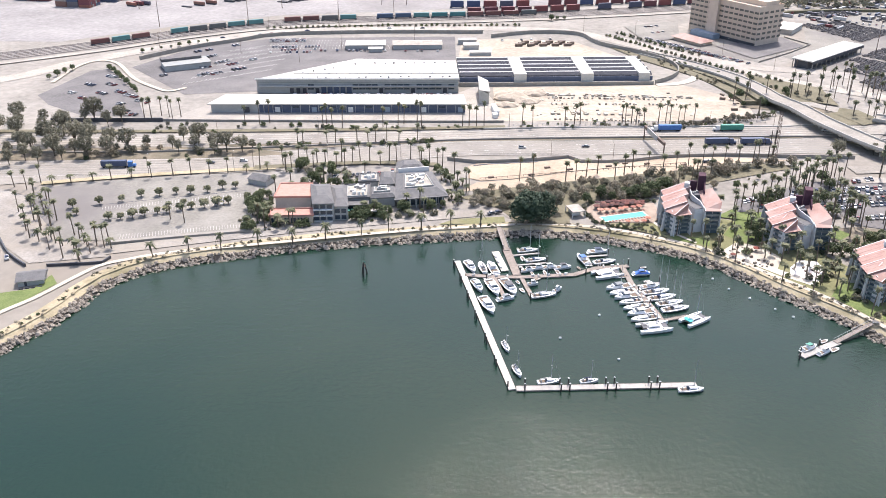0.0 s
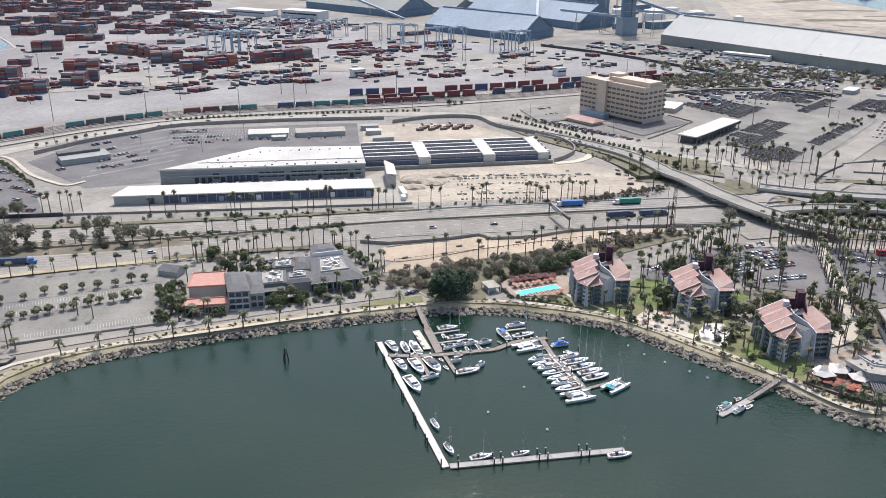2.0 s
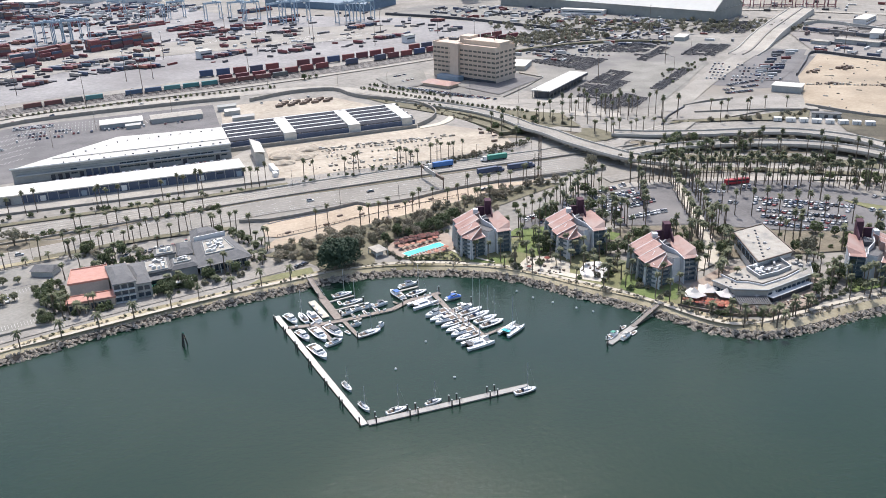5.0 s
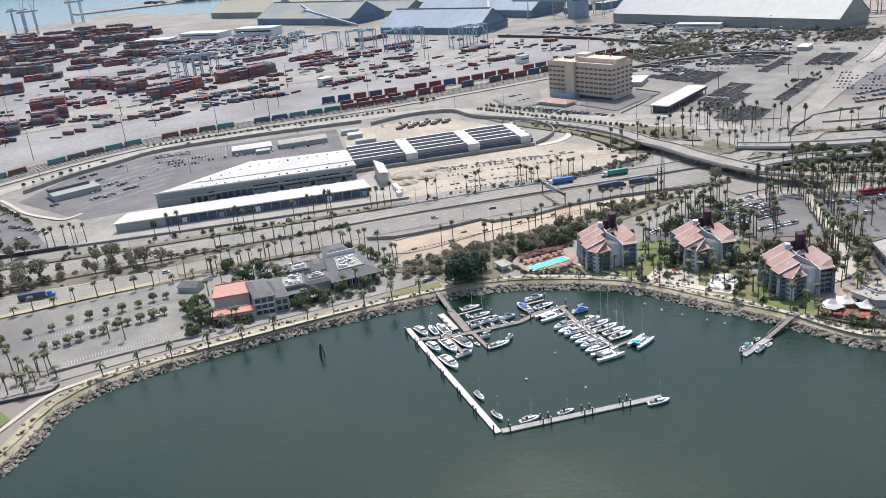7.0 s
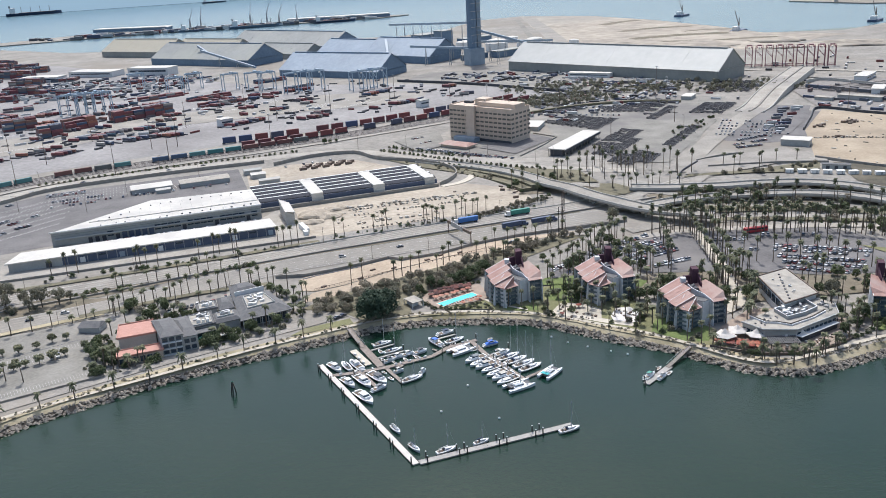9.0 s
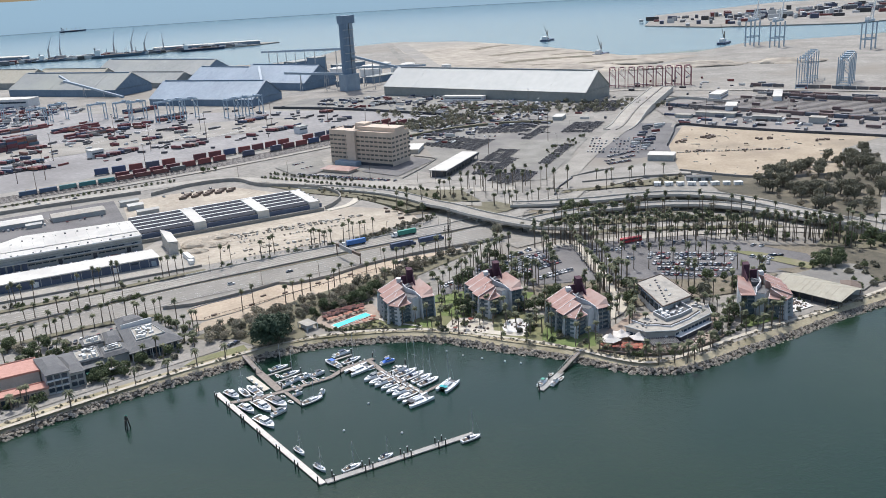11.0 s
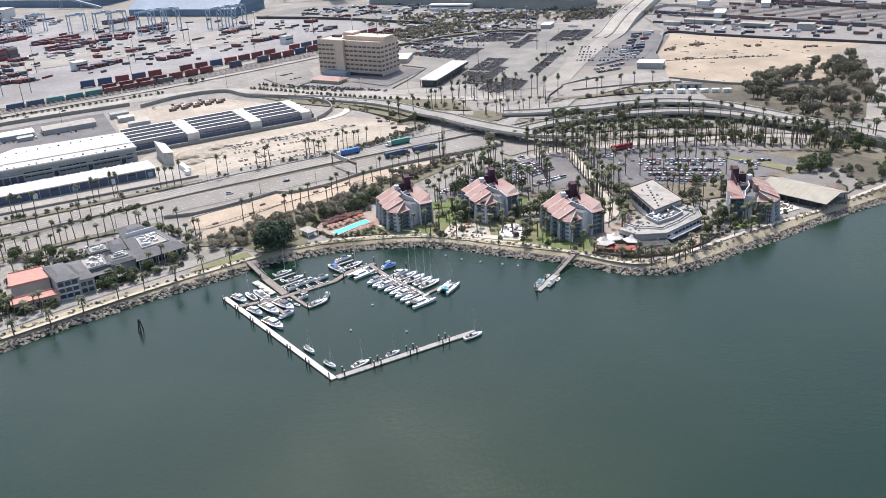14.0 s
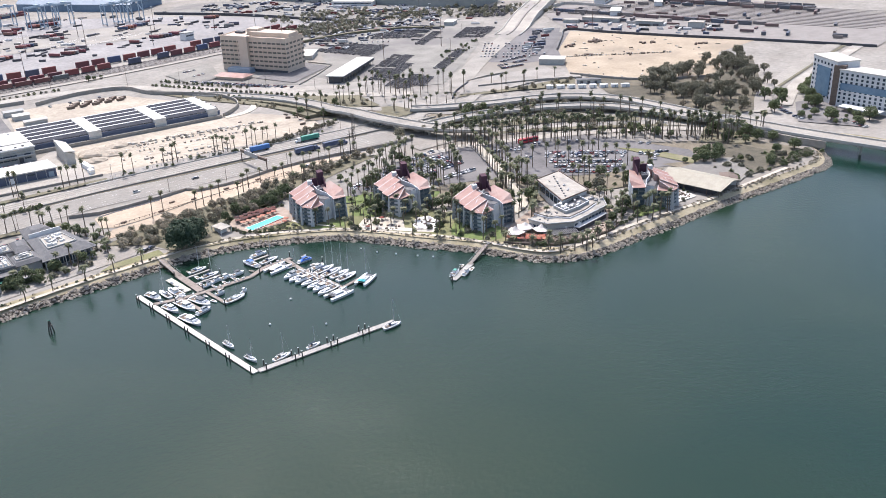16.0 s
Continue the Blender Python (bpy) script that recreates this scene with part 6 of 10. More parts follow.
# inspection canopies with dark panel roofs
e = thing("inspection_canopy", 70, 385, LAND, 0, "open inspection canopy with rows of dark panel roofs", "canopy")
for k in range(5):
    y = -19 + k * 10.2
    part("panel_roof", G().prism([(-69, y - 1.6), (69, y - 1.5), (69, y + 3.3), (-69, y + 3.2)], 6.0, [6.2, 6.2, 7.6, 7.6]), M["solar"], e)
    part("fascia", G().box(0, y + 4.2, 5.6, 138, 1.5, 2.1), M["white"], e)
    for m in range(9):
        part("column", G().box(-66 + m * 16.5, y, 0, 0.6, 0.6, 6.0), M["concrete"], e)
part("floor_shade_wall", G().box(0, 24.5, 0, 138, 0.6, 5.4), M["greywall"], e)
part("front_wall", G().box(0, -25.4, 0, 139, 0.8, 2.6), M["barrier"], e)
part("front_screen", G().box(0, -22.6, 2.4, 138, 0.5, 3.4), M["navywall"], e)
for x, w in ((-26, 9), (22, 9), (63, 8)):
    part("service_block", G().box(x, 0, 0, w, 46, 8.0), M["whiteroof"], e)
# floor coloured near black as the shadow between the canopy roofs
part("lane_floor", G().box(0, 0, 0.2, 138, 48, 0.05), M["dark"], e)
e = thing("ramp_building", 17, 322, LAND, 0, "narrow white-roofed guard building with a pale side yard", "building")
part("body", G().prism([(-5, -4), (1, -4), (2, 22), (-4, 26)], 0, [9.0, 7.0, 8.0, 10.5]), M["concrete"], e)
part("roof", G().prism([(-5.4, -4.4), (1.4, -4.4), (2.4, 22.4), (-4.4, 26.4)], 8.6, [9.6, 7.6, 8.6, 11.0]), M["whiteroof"], e)
part("trailer", G().box(3.5, -22, 0.2, 3.2, 16, 3.0, 4), M["white"], e)
part("trailer", G().box(2.5, -33, 0.2, 3.0, 5, 2.6, 4), M["white"], e)
# sheds behind the warehouse
for x, y, sx, sy, h, m in ((-70.5, 477, 33, 18, 4, "whiteroof"), (-28, 476, 41, 17, 4, "lobbyroof"), (-62, 462, 12, 5, 3, "whiteroof"), (16, 470, 13, 10, 4, "whiteroof"), (14, 487, 16, 7, 4, "shedgrey"), (22, 448, 18, 6, 3, "whiteroof")):
    e = thing("yard_shed", x, y, LAND, 1, "low pale metal-roofed yard shed", "shed", "yard sheds")
    part("wall", G().box(0, 0, 0, sx - 1, sy - 1, h), M["greywall"], e)
    part("roof", G().add([(-sx / 2, -sy / 2, h), (sx / 2, -sy / 2, h), (sx / 2, sy / 2, h), (-sx / 2, sy / 2, h), (-sx / 2, 0, h + 1.2), (sx / 2, 0, h + 1.2)], [(0, 1, 5, 4), (2, 3, 4, 5), (1, 2, 5), (3, 0, 4), (3, 2, 1, 0)]), M[m], e)
e = thing("gate_office", -205, 420, LAND, 24, "low grey flat-roofed office in the staff car park", "building")
part("wall", G().box(0, 0, 0, 34, 18, 4.0), M["greywall"], e)
part("roof", G().box(0, 0, 4.0, 35, 19, 0.5), M["shedgrey"], e)
part("upper_roof", G().box(-2, 8, 4.5, 30, 8, 2.0), M["darklot"], e)
wall_line("perimeter_wall", [(-246, 442), (-212, 478), (-180, 500), (-146, 522), (-60, 528), (30, 524)], 3.0, 0.7, "barrier", "tall brown perimeter wall", 12)
wall_line("perimeter_wall", [(36, 508), (75, 522), (112, 515), (124, 480), (157, 440), (168, 410), (164, 385), (150, 368), (141, 361)], 3.2, 0.8, "barrier", "tall curved perimeter wall", 8)
wall_line("canopy_apron", [(141, 358), (160, 362), (176, 380), (176, 410)], 0.5, 6, "path", "pale curved concrete apron", 6)

# ---- office building ----
e = thing("office_tower", 247, 508, LAND, -60.5, "seven-storey beige office building with ribbon windows and a stepped top", "office building")
# long facade faces -y' in the local frame after the turn
OH = 31.5


def office_block(x0, x1, y0, y1, h, cols):
    part("wall", G().box((x0 + x1) / 2, (y0 + y1) / 2, 0, x1 - x0, y1 - y0, h), M["beige"], e)
    part("parapet", G().ribbon([(x0, y0), (x1, y0), (x1, y1), (x0, y1), (x0, y0)], 0.6, h + 0.9, 0.9), M["beige"], e)
    storeys = 6
    for f in range(storeys):
        z = 5.2 + f * (h - 6.2) / storeys
        part("floor_band", G().box((x0 + x1) / 2, y0 - 0.25, z - 1.25, x1 - x0, 0.5, 0.35), M["beige"], e)
        for k in range(cols):
            x = x0 + (k + 0.5) * (x1 - x0) / cols
            part("window", G().box(x, y0 - 0.05, z, (x1 - x0) / cols * 0.76, 0.3, 1.6), M["officeglass"], e)


office_block(-38, -14, -15, 13, OH, 5)
office_block(-5, 37, -16, 13, OH, 8)
part("stair_core", G().box(-9.5, -15.5, 0, 10, 7, OH + 1.6), M["beige"], e)
for f in range(6):
    for k in range(5):
        part("window", G().box(37.05, -13.5 + k * 6.4, 5.2 + f * 4.2, 0.3, 4.0, 1.8), M["officeglass"], e)
part("penthouse", G().box(14, 0, OH, 44, 16, 4.0), M["beige"], e)
part("plant_room", G().box(-8, 2, OH, 12, 12, 6.2), M["beige"], e)
part("antenna", G().tube((22, 2, OH), (22, 2, OH + 19), 0.35, 0.12), M["rust"], e)
part("rooftop_unit", G().box(-28, 4, OH, 9, 5, 2.0), M["dark"], e)
part("entrance_canopy", G().box(-12, -22, 0, 26, 8, 4.2), M["shedblue"], e)
part("base_plinth", G().box(16, -16.6, 0, 42, 1.0, 2.6), M["dark"], e)
e = thing("entrance_pavilion", 205, 487, LAND, -60, "low salmon-roofed entrance pavilion before the office", "building")
part("roof", G().add([(-17, -9, 3), (17, -9, 3), (17, 9, 3), (-17, 9, 3), (-13, 0, 5), (13, 0, 5)], [(0, 1, 5, 4), (2, 3, 4, 5), (1, 2, 5), (3, 0, 4), (3, 2, 1, 0)]), M["pink"], e)
part("wall", G().box(0, 0, 0, 30, 14, 3), M["beige"], e)
wall_line("plaza_wall", [(237, 418), (300, 472), (289, 500)], 1.2, 0.6, "barrier", "low brown plaza wall", 30)
e = thing("truck_canopy", 294, 425, LAND, 39, "long white-roofed truck canopy on dark supports", "canopy")
part("roof", G().box(0, 0, 6.2, 82, 17, 0.8), M["whiteroof"], e)
part("fascia", G().box(0, -8.6, 4.6, 82, 0.4, 1.8), M["dark"], e)
part("office_core", G().box(0, 1, 0, 78, 11, 6.2), M["dark"], e)
for k in range(12):
    for s in (-1, 1):
        part("column", G().box(-39 + k * 7.1, s * 7.9, 0, 0.5, 0.5, 6.2), M["barrier"], e)
for x, y, sx, sy, h, rz in ((455, 327, 24, 16, 5, -50), (302, 526, 32, 17, 4, 52), (520, 575, 22, 12, 4, 40)):
    e = thing("lot_shed", x, y, LAND, rz, "low white-roofed office shed in a lot", "shed", "lot sheds")
    part("wall", G().box(0, 0, 0, sx - 1, sy - 1, h), M["greywall"], e)
    part("roof", G().box(0, 0, h, sx, sy, 0.5), M["whiteroof"], e)

# ---- freeway furniture ----
def barrier(name, line, h, t, label, mat="barrier", z=LAND + 0.2, step=12):
    return setting(name, G().ribbon(curve(line, step), t, z + h, h), M[mat], label, "barrier")


barrier("median_barrier", [(-420, 245), (-222, 232), (-128, 236), (-60, 242), (10, 246.5), (60, 247), (120, 247), (200, 245), (262, 246)], 1.0, 0.9, "long weathered concrete median barrier")
barrier("freeway_wall", [(-14, 214), (2, 208.5), (36, 211), (54, 214.5), (60, 207.5), (87, 207), (107, 212.5), (144, 214.5), (180, 211), (215, 208)], 2.0, 0.9, "tall stepped freeway retaining wall", z=LAND)
barrier("shoulder_rail", [(10, 265.5), (60, 266.5), (150, 265.5), (200, 264), (225, 268)], 0.8, 0.5, "low freeway edge barrier", "concrete")
for k, (x, y) in enumerate(((8, 186), (30, 189), (52, 196), (74, 200), (96, 203), (116, 201), (40, 199), (84, 204))):
    setting("sand_baulk", G().box(x, y, LAND + 0.2, 3.2, 1.2, 0.9, 12 + 7 * (k % 3)), M["rust"], "brown timber baulk lying on the sand", "baulk")
barrier("track_edge", [(0, 204), (8, 206), (36, 208.6)], 0.5, 1.2, "dark asphalt kerb around the sand strip", "dark", LAND)
g = G()
for k in range(90):
    g.box(-420 + k * 7.4, 252.5, LAND + 0.42, 3.0, 0.16, 0.012, 0.5)
for line_y in (222.5, 226.5, 234.5):
    for k in range(22):
        g.box(0 + k * 9, line_y + (0.8 if k < 12 else -0.5), LAND + 0.44, 3.0, 0.16, 0.012, 0)
FAR_SIDE = curve([(-420, 262), (-300, 258), (-222, 250), (-128, 252), (-60, 253), (10, 255), (60, 258), (150, 257), (200, 256), (260, 262), (330, 282)], 8)
NEAR_SIDE = curve([(-420, 205), (-300, 206), (-215, 208), (-150, 209), (-100, 214), (-50, 225), (0, 232), (60, 231), (150, 230), (200, 228), (250, 222), (300, 210)], 8)
dark_lane, joint = G(), G()
for line, lanes in ((FAR_SIDE, (-5.4, -1.8, 1.8, 5.4)), (NEAR_SIDE, (-9.0, -5.4, -1.8, 1.8, 5.4, 9.0))):
    for d in lanes:
        dark_lane.ribbon(offset(line, d), 1.5, LAND + 0.40)
    for d in (lanes[0] - 2.0, lanes[-1] + 2.0):
        joint.ribbon(offset(line, d), 0.22, LAND + 0.405)
setting("wheel_tracks", dark_lane, M["oiled"], "slightly darker worn wheel tracks along the freeway lanes", "road marking", "stuff")
setting("edge_lines", joint, M["fadedstripe"], "faded edge lines along the freeway", "road marking", "stuff")
setting("lane_markings", g, M["stripe"], "faded white lane dashes", "road marking", "stuff")
e = thing("sign_gantry", 108, 214.5, LAND, 0, "steel freeway sign gantry spanning one carriageway", "sign gantry")
part("leg", G().tube((0, 0, 0), (0, 0, 8.4), 0.4, 0.35, 8), M["rust"], e)
part("leg", G().tube((-3.5, 30.5, 0), (-3.5, 30.5, 8.4), 0.4, 0.35, 8), M["rust"], e)
part("truss", G().ribbon([(0, 0), (-3.5, 30.5)], 1.3, 8.6, 1.7), M["rust"], e)
part("sign_back", G().ribbon([(-1.9, 9), (-3.4, 25)], 0.4, 9.2, 3.0), M["steel"], e)
e = thing("lattice_mast", 170, 210.5, LAND, 0, "tall thin steel lattice mast with paired legs", "mast")
for a in (-1, 1):
    for b in (-1, 1):
        part("leg", G().tube((a * 1.0, b * 1.0, 0), (a * 0.6, b * 0.6, 27), 0.16, 0.12, 5), M["rust"], e)
for k in range(13):
    z = k * 2.1
    s = 1.0 - 0.4 * z / 27
    part("brace", G().tube((-s, -s, z), (s, -s, z + 2.1), 0.07, n=4).tube((s, s, z), (-s, s, z + 2.1), 0.07, n=4).tube((-s, s, z), (-s, -s, z + 2.1), 0.07, n=4), M["rust"], e)
e = thing("twin_pole", 166, 209, LAND, 0, "pair of dark timber utility poles", "utility pole")
for s in (0, 2.6):
    part("pole", G().tube((s, 0, 0), (s, 0, 17), 0.32, 0.2, 7), M["pile"], e)
part("crossarm", G().box(1.3, 0, 14, 5.4, 0.25, 0.3), M["pile"], e)
fence = thing("yard_fence", 26, 268.5, LAND, 1.2, "grey chain-link yard fence along the freeway", "fence")
for k in range(55):
    part("post", G().box(3.0 * k, 0, 0, 0.14, 0.14, 2.4), M["steel"], fence)
for z in (0.3, 1.3, 2.3):
    part("rail", G().box(81, 0, z, 162, 0.07, 0.07), M["steel"], fence)
fence = thing("site_fence", 2, 183.5, LAND + 0.25, 9.5, "low orange-brown barrier fence on the sand", "fence")
for k in range(40):
    part("post", G().box(3.0 * k, 0, 0, 0.2, 0.2, 1.1), M["rust"], fence)
part("rail", G().box(58.5, 0, 0.8, 117, 0.12, 0.16), M["rust"], fence)
lamp = thing("street_lamp", 26, 265, LAND, 0, "tall grey freeway lamp post with a bent arm", "street lamp", "freeway lamps")
part("post", G().tube((0, 0, 0), (0, 0, 10.5), 0.13, 0.08, 6), M["rust"], lamp)
part("arm", G().tube((0, 0, 10.4), (0, -2.6, 11), 0.06, n=5), M["rust"], lamp)
part("lantern", G().box(0, -2.9, 10.9, 0.35, 0.9, 0.18), M["steel"], lamp)
for x, y, r in [(66, 266, 0), (106, 266, 0), (150, 265, 0), (190, 264, 0), (44, 213, 180), (78, 208, 180), (122, 214, 180), (150, 215, 180), (-40, 216, 180), (-80, 208, 180), (-130, 200, 180), (-30, 264, 0), (-90, 262, 0), (-150, 258, 0), (-120, 203, 180), (-175, 197, 180)]:
    copy_thing(lamp, pose(x, y, LAND, 0, 0, r))
for x, y in [(190, 420), (215, 440), (160, 505), (120, 530), (250, 380), (-60, 552), (60, 556), (-160, 548), (270, 360), (-240, 480), (330, 330), (300, 345), (390, 400), (420, 440), (480, 500), (240, 395), (-30, 500), (-120, 430), (-170, 460), (-90, 470)]:
    copy_thing(lamp, Matrix.LocRotScale((x, y, LAND), Euler((0, 0, rnd.uniform(0, 6))), Vector((1.2, 1.2, 1.25))))

# ---- interchange ----
def viaduct(name, line, width, label, z0, z1, pier_step=22):
    """An elevated road: deck with parapets, girder and piers; z0 and z1 are the deck heights at its ends."""
    pts = curve(line, 7)
    n = len(pts)
    zs = []
    for i in range(n):
        t = i / (n - 1)
        zs.append(LAND + z0 + (z1 - z0) * t)
    x, y = pts[0]
    e = thing(name, x, y, 0, 0, label, "viaduct", "interchange ramps")
    lp = [(a - x, b - y) for a, b in pts]
    part("deck", G().ribbon(lp, width, zs, 1.3), M["lane"], e)
    part("girder", G().ribbon(lp, width * 0.55, [z - 1.3 for z in zs], 1.0), M["barrier"], e)
    for s in (-1, 1):
        part("parapet", G().ribbon(offset(lp, s * (width / 2 - 0.2)), 0.5, [z + 1.0 for z in zs], 1.6), M["concrete"], e)
    acc = 0
    for i in range(1, n):
        acc += math.hypot(lp[i][0] - lp[i - 1][0], lp[i][1] - lp[i - 1][1])
        if acc > pier_step and zs[i] - LAND > 3.5:
            acc = 0
            part("pier", G().tube((lp[i][0], lp[i][1], LAND - 0.5 if name != "harbour_bridge" else -2.5), (lp[i][0], lp[i][1], zs[i] - 2.2), 0.8, 0.9, 10), M["concrete"], e)
            part("pier_cap", G().box(lp[i][0], lp[i][1], zs[i] - 3.1, 2.4, width * 0.6, 0.9, math.degrees(math.atan2(lp[i][1] - lp[i - 1][1], lp[i][0] - lp[i - 1][0]))), M["concrete"], e)
    return e


viaduct("flyover", [(206.4, 310), (208.7, 300), (213.5, 285.6), (217, 260), (222.6, 237.8), (228.2, 218.4), (234.8, 204), (245.7, 190), (258, 176)], 13, "curved concrete flyover crossing the freeway on piers", 5.5, 6.6)
APPROACH = curve([(206.2, 309), (205, 332), (199.5, 364), (188, 395), (172.5, 422), (154, 450)], 8)
RISE = [LAND + 0.4 + 5.1 * (1 - k / (len(APPROACH) - 1)) ** 1.3 for k in range(len(APPROACH))]
setting("approach_bank", G().ribbon(offset(APPROACH, 8.5), 22, [max(LAND + 0.2, h - 2.6) for h in RISE], [LAND - 0.3 for h in RISE]), M["scrub"], "brown brush bank beside the flyover approach", "ground")
setting("approach_bank", G().ribbon(offset(APPROACH, 2), 18, [max(LAND + 0.3, h - 1.0) for h in RISE], [LAND - 0.3 for h in RISE]), M["scrub"], "brown brush bank beside the flyover approach", "ground")
setting("flyover_approach", G().ribbon(APPROACH, 12, RISE, [LAND - 0.2 for h in RISE]), M["lane"], "grey road rising to the flyover", "road")
for d in (-5.8, 5.8):
    setting("approach_wall", G().ribbon(offset(APPROACH, d), 0.5, [h + 0.9 for h in RISE], [h - 0.2 for h in RISE]), M["concrete"], "low concrete edge wall of the flyover approach", "barrier")
viaduct("ramp_viaduct", [(258, 274), (278, 259), (296, 250), (313, 241.5), (333.4, 234), (352.6, 226), (369, 215), (381, 199.7), (390, 182), (393.5, 159.6), (396, 125), (398, 84)], 11.5, "long curved elevated freeway ramp", 2.4, 5.2)
viaduct("ramp_viaduct", [(228, 222), (253, 225), (275, 223), (295.5, 218), (314, 211), (331.6, 202.4), (348, 192.6), (361.5, 180), (371.7, 164.5), (378.3, 146.5), (383, 128), (388, 106), (396, 86)], 11, "lower curved elevated freeway ramp", 3.0, 5.0)
e = viaduct("harbour_bridge", [(398, 92), (400, 70), (404, 40), (410, 10), (420, -30), (440, -100), (470, -220)], 15, "wide concrete bridge crossing the inlet", 5.2, 6.5, pier_step=30)
part("abutment", G().box(2, -36, 0.5, 15, 3, 6.5, -5), M["concrete"], e)
wall_line("abutment_wall", [(390.5, 88), (392, 60), (396, 30), (401, 13)], 4.6, 1.2, "barrier", "grey bridge abutment wall", 30)
strip("ramp_merge", [(330, 282), (300, 262), (262, 262), (240, 240), (228, 222)], 9, 0.26, "lane", "grey merging freeway ramp")
RAMP = curve([(520, 470), (548, 490), (590, 526), (630, 558), (702, 616), (752, 656)], 10)
RAMP_Z = [LAND + 0.5 + 5.5 * min(1.0, max(0.0, (px - 540) / 80.0)) for px, _ in RAMP]
setting("far_overpass", G().ribbon(RAMP, 28, RAMP_Z, 0.9), M["road"], "wide pale raised overpass road", "road")
for d in (-14.2, 0.0, 14.2):
    setting("overpass_rail", G().ribbon(offset(RAMP, d), 0.9 if d else 2.2, [h + 1.0 for h in RAMP_Z], [LAND - 0.4 for h in RAMP_Z] if d else [h - 0.2 for h in RAMP_Z]), M["concrete" if d else "barrier"], "concrete overpass side wall" if d else "narrow planted overpass median", "barrier")
barrier("rail_cut_wall", [(690, 580), (712, 584), (722, 572), (728, 540), (734, 505)], 4.0, 1.0, "grey wall round the rail cutting", "concrete", LAND)
strip("cross_road", [(690, 660), (704, 638), (748, 592), (793, 541), (845, 416), (880, 330)], 13, 0.3, "lane", "grey cross road beyond the overpass")
strip("cross_road", [(700, 720), (746, 686), (830, 580), (908, 464), (960, 370)], 11, 0.3, "road", "pale road beside the far rail yard")
barrier("site_wall", [(433, 280), (460, 222), (520, 184)], 2.2, 0.8, "grey wall around the building site", "barrier", LAND)
barrier("site_wall", [(500, 369), (545, 410), (586, 444), (604, 398), (634, 334), (656, 293), (690, 225), (720, 160)], 2.6, 0.8, "dark fence wall around the building site", "dark", LAND)
barrier("lot_wall", [(304, 281.5), (320.6, 299), (347.7, 317.4)], 2.0, 0.8, "dark lot boundary wall", "dark", LAND)
barrier("lot_wall", [(350, 322), (376, 326), (398, 324)], 1.6, 0.8, "grey lot boundary wall", "barrier", LAND)
barrier("lot_wall", [(345, 300), (400, 280), (430, 262)], 2.0, 0.8, "grey lot boundary wall", "barrier", LAND)
barrier("terminal_wall", [(290, 946), (338, 884), (375, 827), (408, 757), (437, 700), (452, 668)], 3.4, 1.6, "dark wall along the terminal edge", "dark", LAND)
barrier("rail_hedge", [(300, 590), (335, 600), (393, 606), (452, 596), (500, 560)], 2.6, 4.5, "dark hedge beside the tracks", "scrub", LAND)
pave("shed_forecourt", [(300, 950), (360, 1010), (470, 940), (560, 790), (640, 660), (560, 640), (440, 710), (380, 830)], 0.16, "asphalt", "grey asphalt forecourt before the long shed", "yard")
strip("side_street", [(330, 318), (372, 300), (420, 282), (436, 270)], 12, 0.24, "road", "pale side street by the ramps")
for k in range(8):
    e = thing("white_trailer", 385 + 6.9 * k, 254 - 5.6 * k, LAND, -39 + 8 * (k % 3), "plain white site cabin at the building site edge", "site cabin", "site cabins")
    part("box", G().box(0, 0, 0.4, 5.6 + 0.8 * (k % 2), 4.4, 2.6), M["white"], e)
    part("base", G().box(0, 0, 0, 5.2, 4.0, 0.4), M["dark"], e)
    part("door", G().box(0.8, -2.25, 0.5, 0.9, 0.12, 2.0), M["greywall"], e)
e = thing("site_store", 422, 246, LAND, -39, "low grey site store with a flat roof", "shed")
part("wall", G().box(0, 0, 0, 20, 5, 3.4), M["greywall"], e)
part("roof", G().box(0, 0, 3.4, 20.8, 5.8, 0.3), M["greyroof"], e)
for k in range(3):
    part("door", G().box(-6 + 6 * k, -2.55, 0, 2.4, 0.15, 2.6), M["dark"], e)

# glass hotel across the road
e = thing("glass_hotel", 515, 62, LAND, 0, "eight-storey white and blue-glass hotel slab", "hotel")


def slab(px, py, ang, w, d, h, mat, floors, cols, glass_mid):
    c, s = math.cos(radians(ang)), math.sin(radians(ang))

    def at(u, v):
        return (px + u * c - v * s, py + u * s + v * c)
    part("wall", G().prism([at(0, 0), at(w, 0), at(w, d), at(0, d)], 0, h), M[mat], e)
    part("roof", G().prism([at(-0.5, -0.5), at(w + 0.5, -0.5), at(w + 0.5, d + 0.5), at(-0.5, d + 0.5)], h, h + 0.8), M["whiteroof"], e)
    for f in range(floors):
        for k in range(cols):
            u = (k + 0.5) * w / cols
            p, q = at(u - 0.8, -0.12), at(u + 0.8, -0.12)
            part("window", G().ribbon([p, q], 0.3, 3.6 + f * (h - 4) / floors + 1.7, 1.7), M["glass"], e)
    if glass_mid:
        p, q = at(w * 0.22, -0.3), at(w * 0.78, -0.3)
        part("curtain_wall", G().ribbon([p, q], 0.5, h * 0.82, h * 0.66), M["blueglass"], e)


slab(-4, 34, -115, 30, 18, 32, "offwhite", 8, 7, True)
slab(-17, 4, -88, 62, 16, 27, "offwhite", 8, 16, False)
part("stair_tower", G().box(-13, 6, 0, 8, 8, 30, 20), M["rust"], e)
part("glass_band", G().ribbon([(-17.4, 2), (-15.6, -56)], 0.5, 18, 5), M["blueglass"], e)
part("porte_cochere", G().box(-24, -20, 3.6, 10, 30, 0.6, 2), M["white"], e)


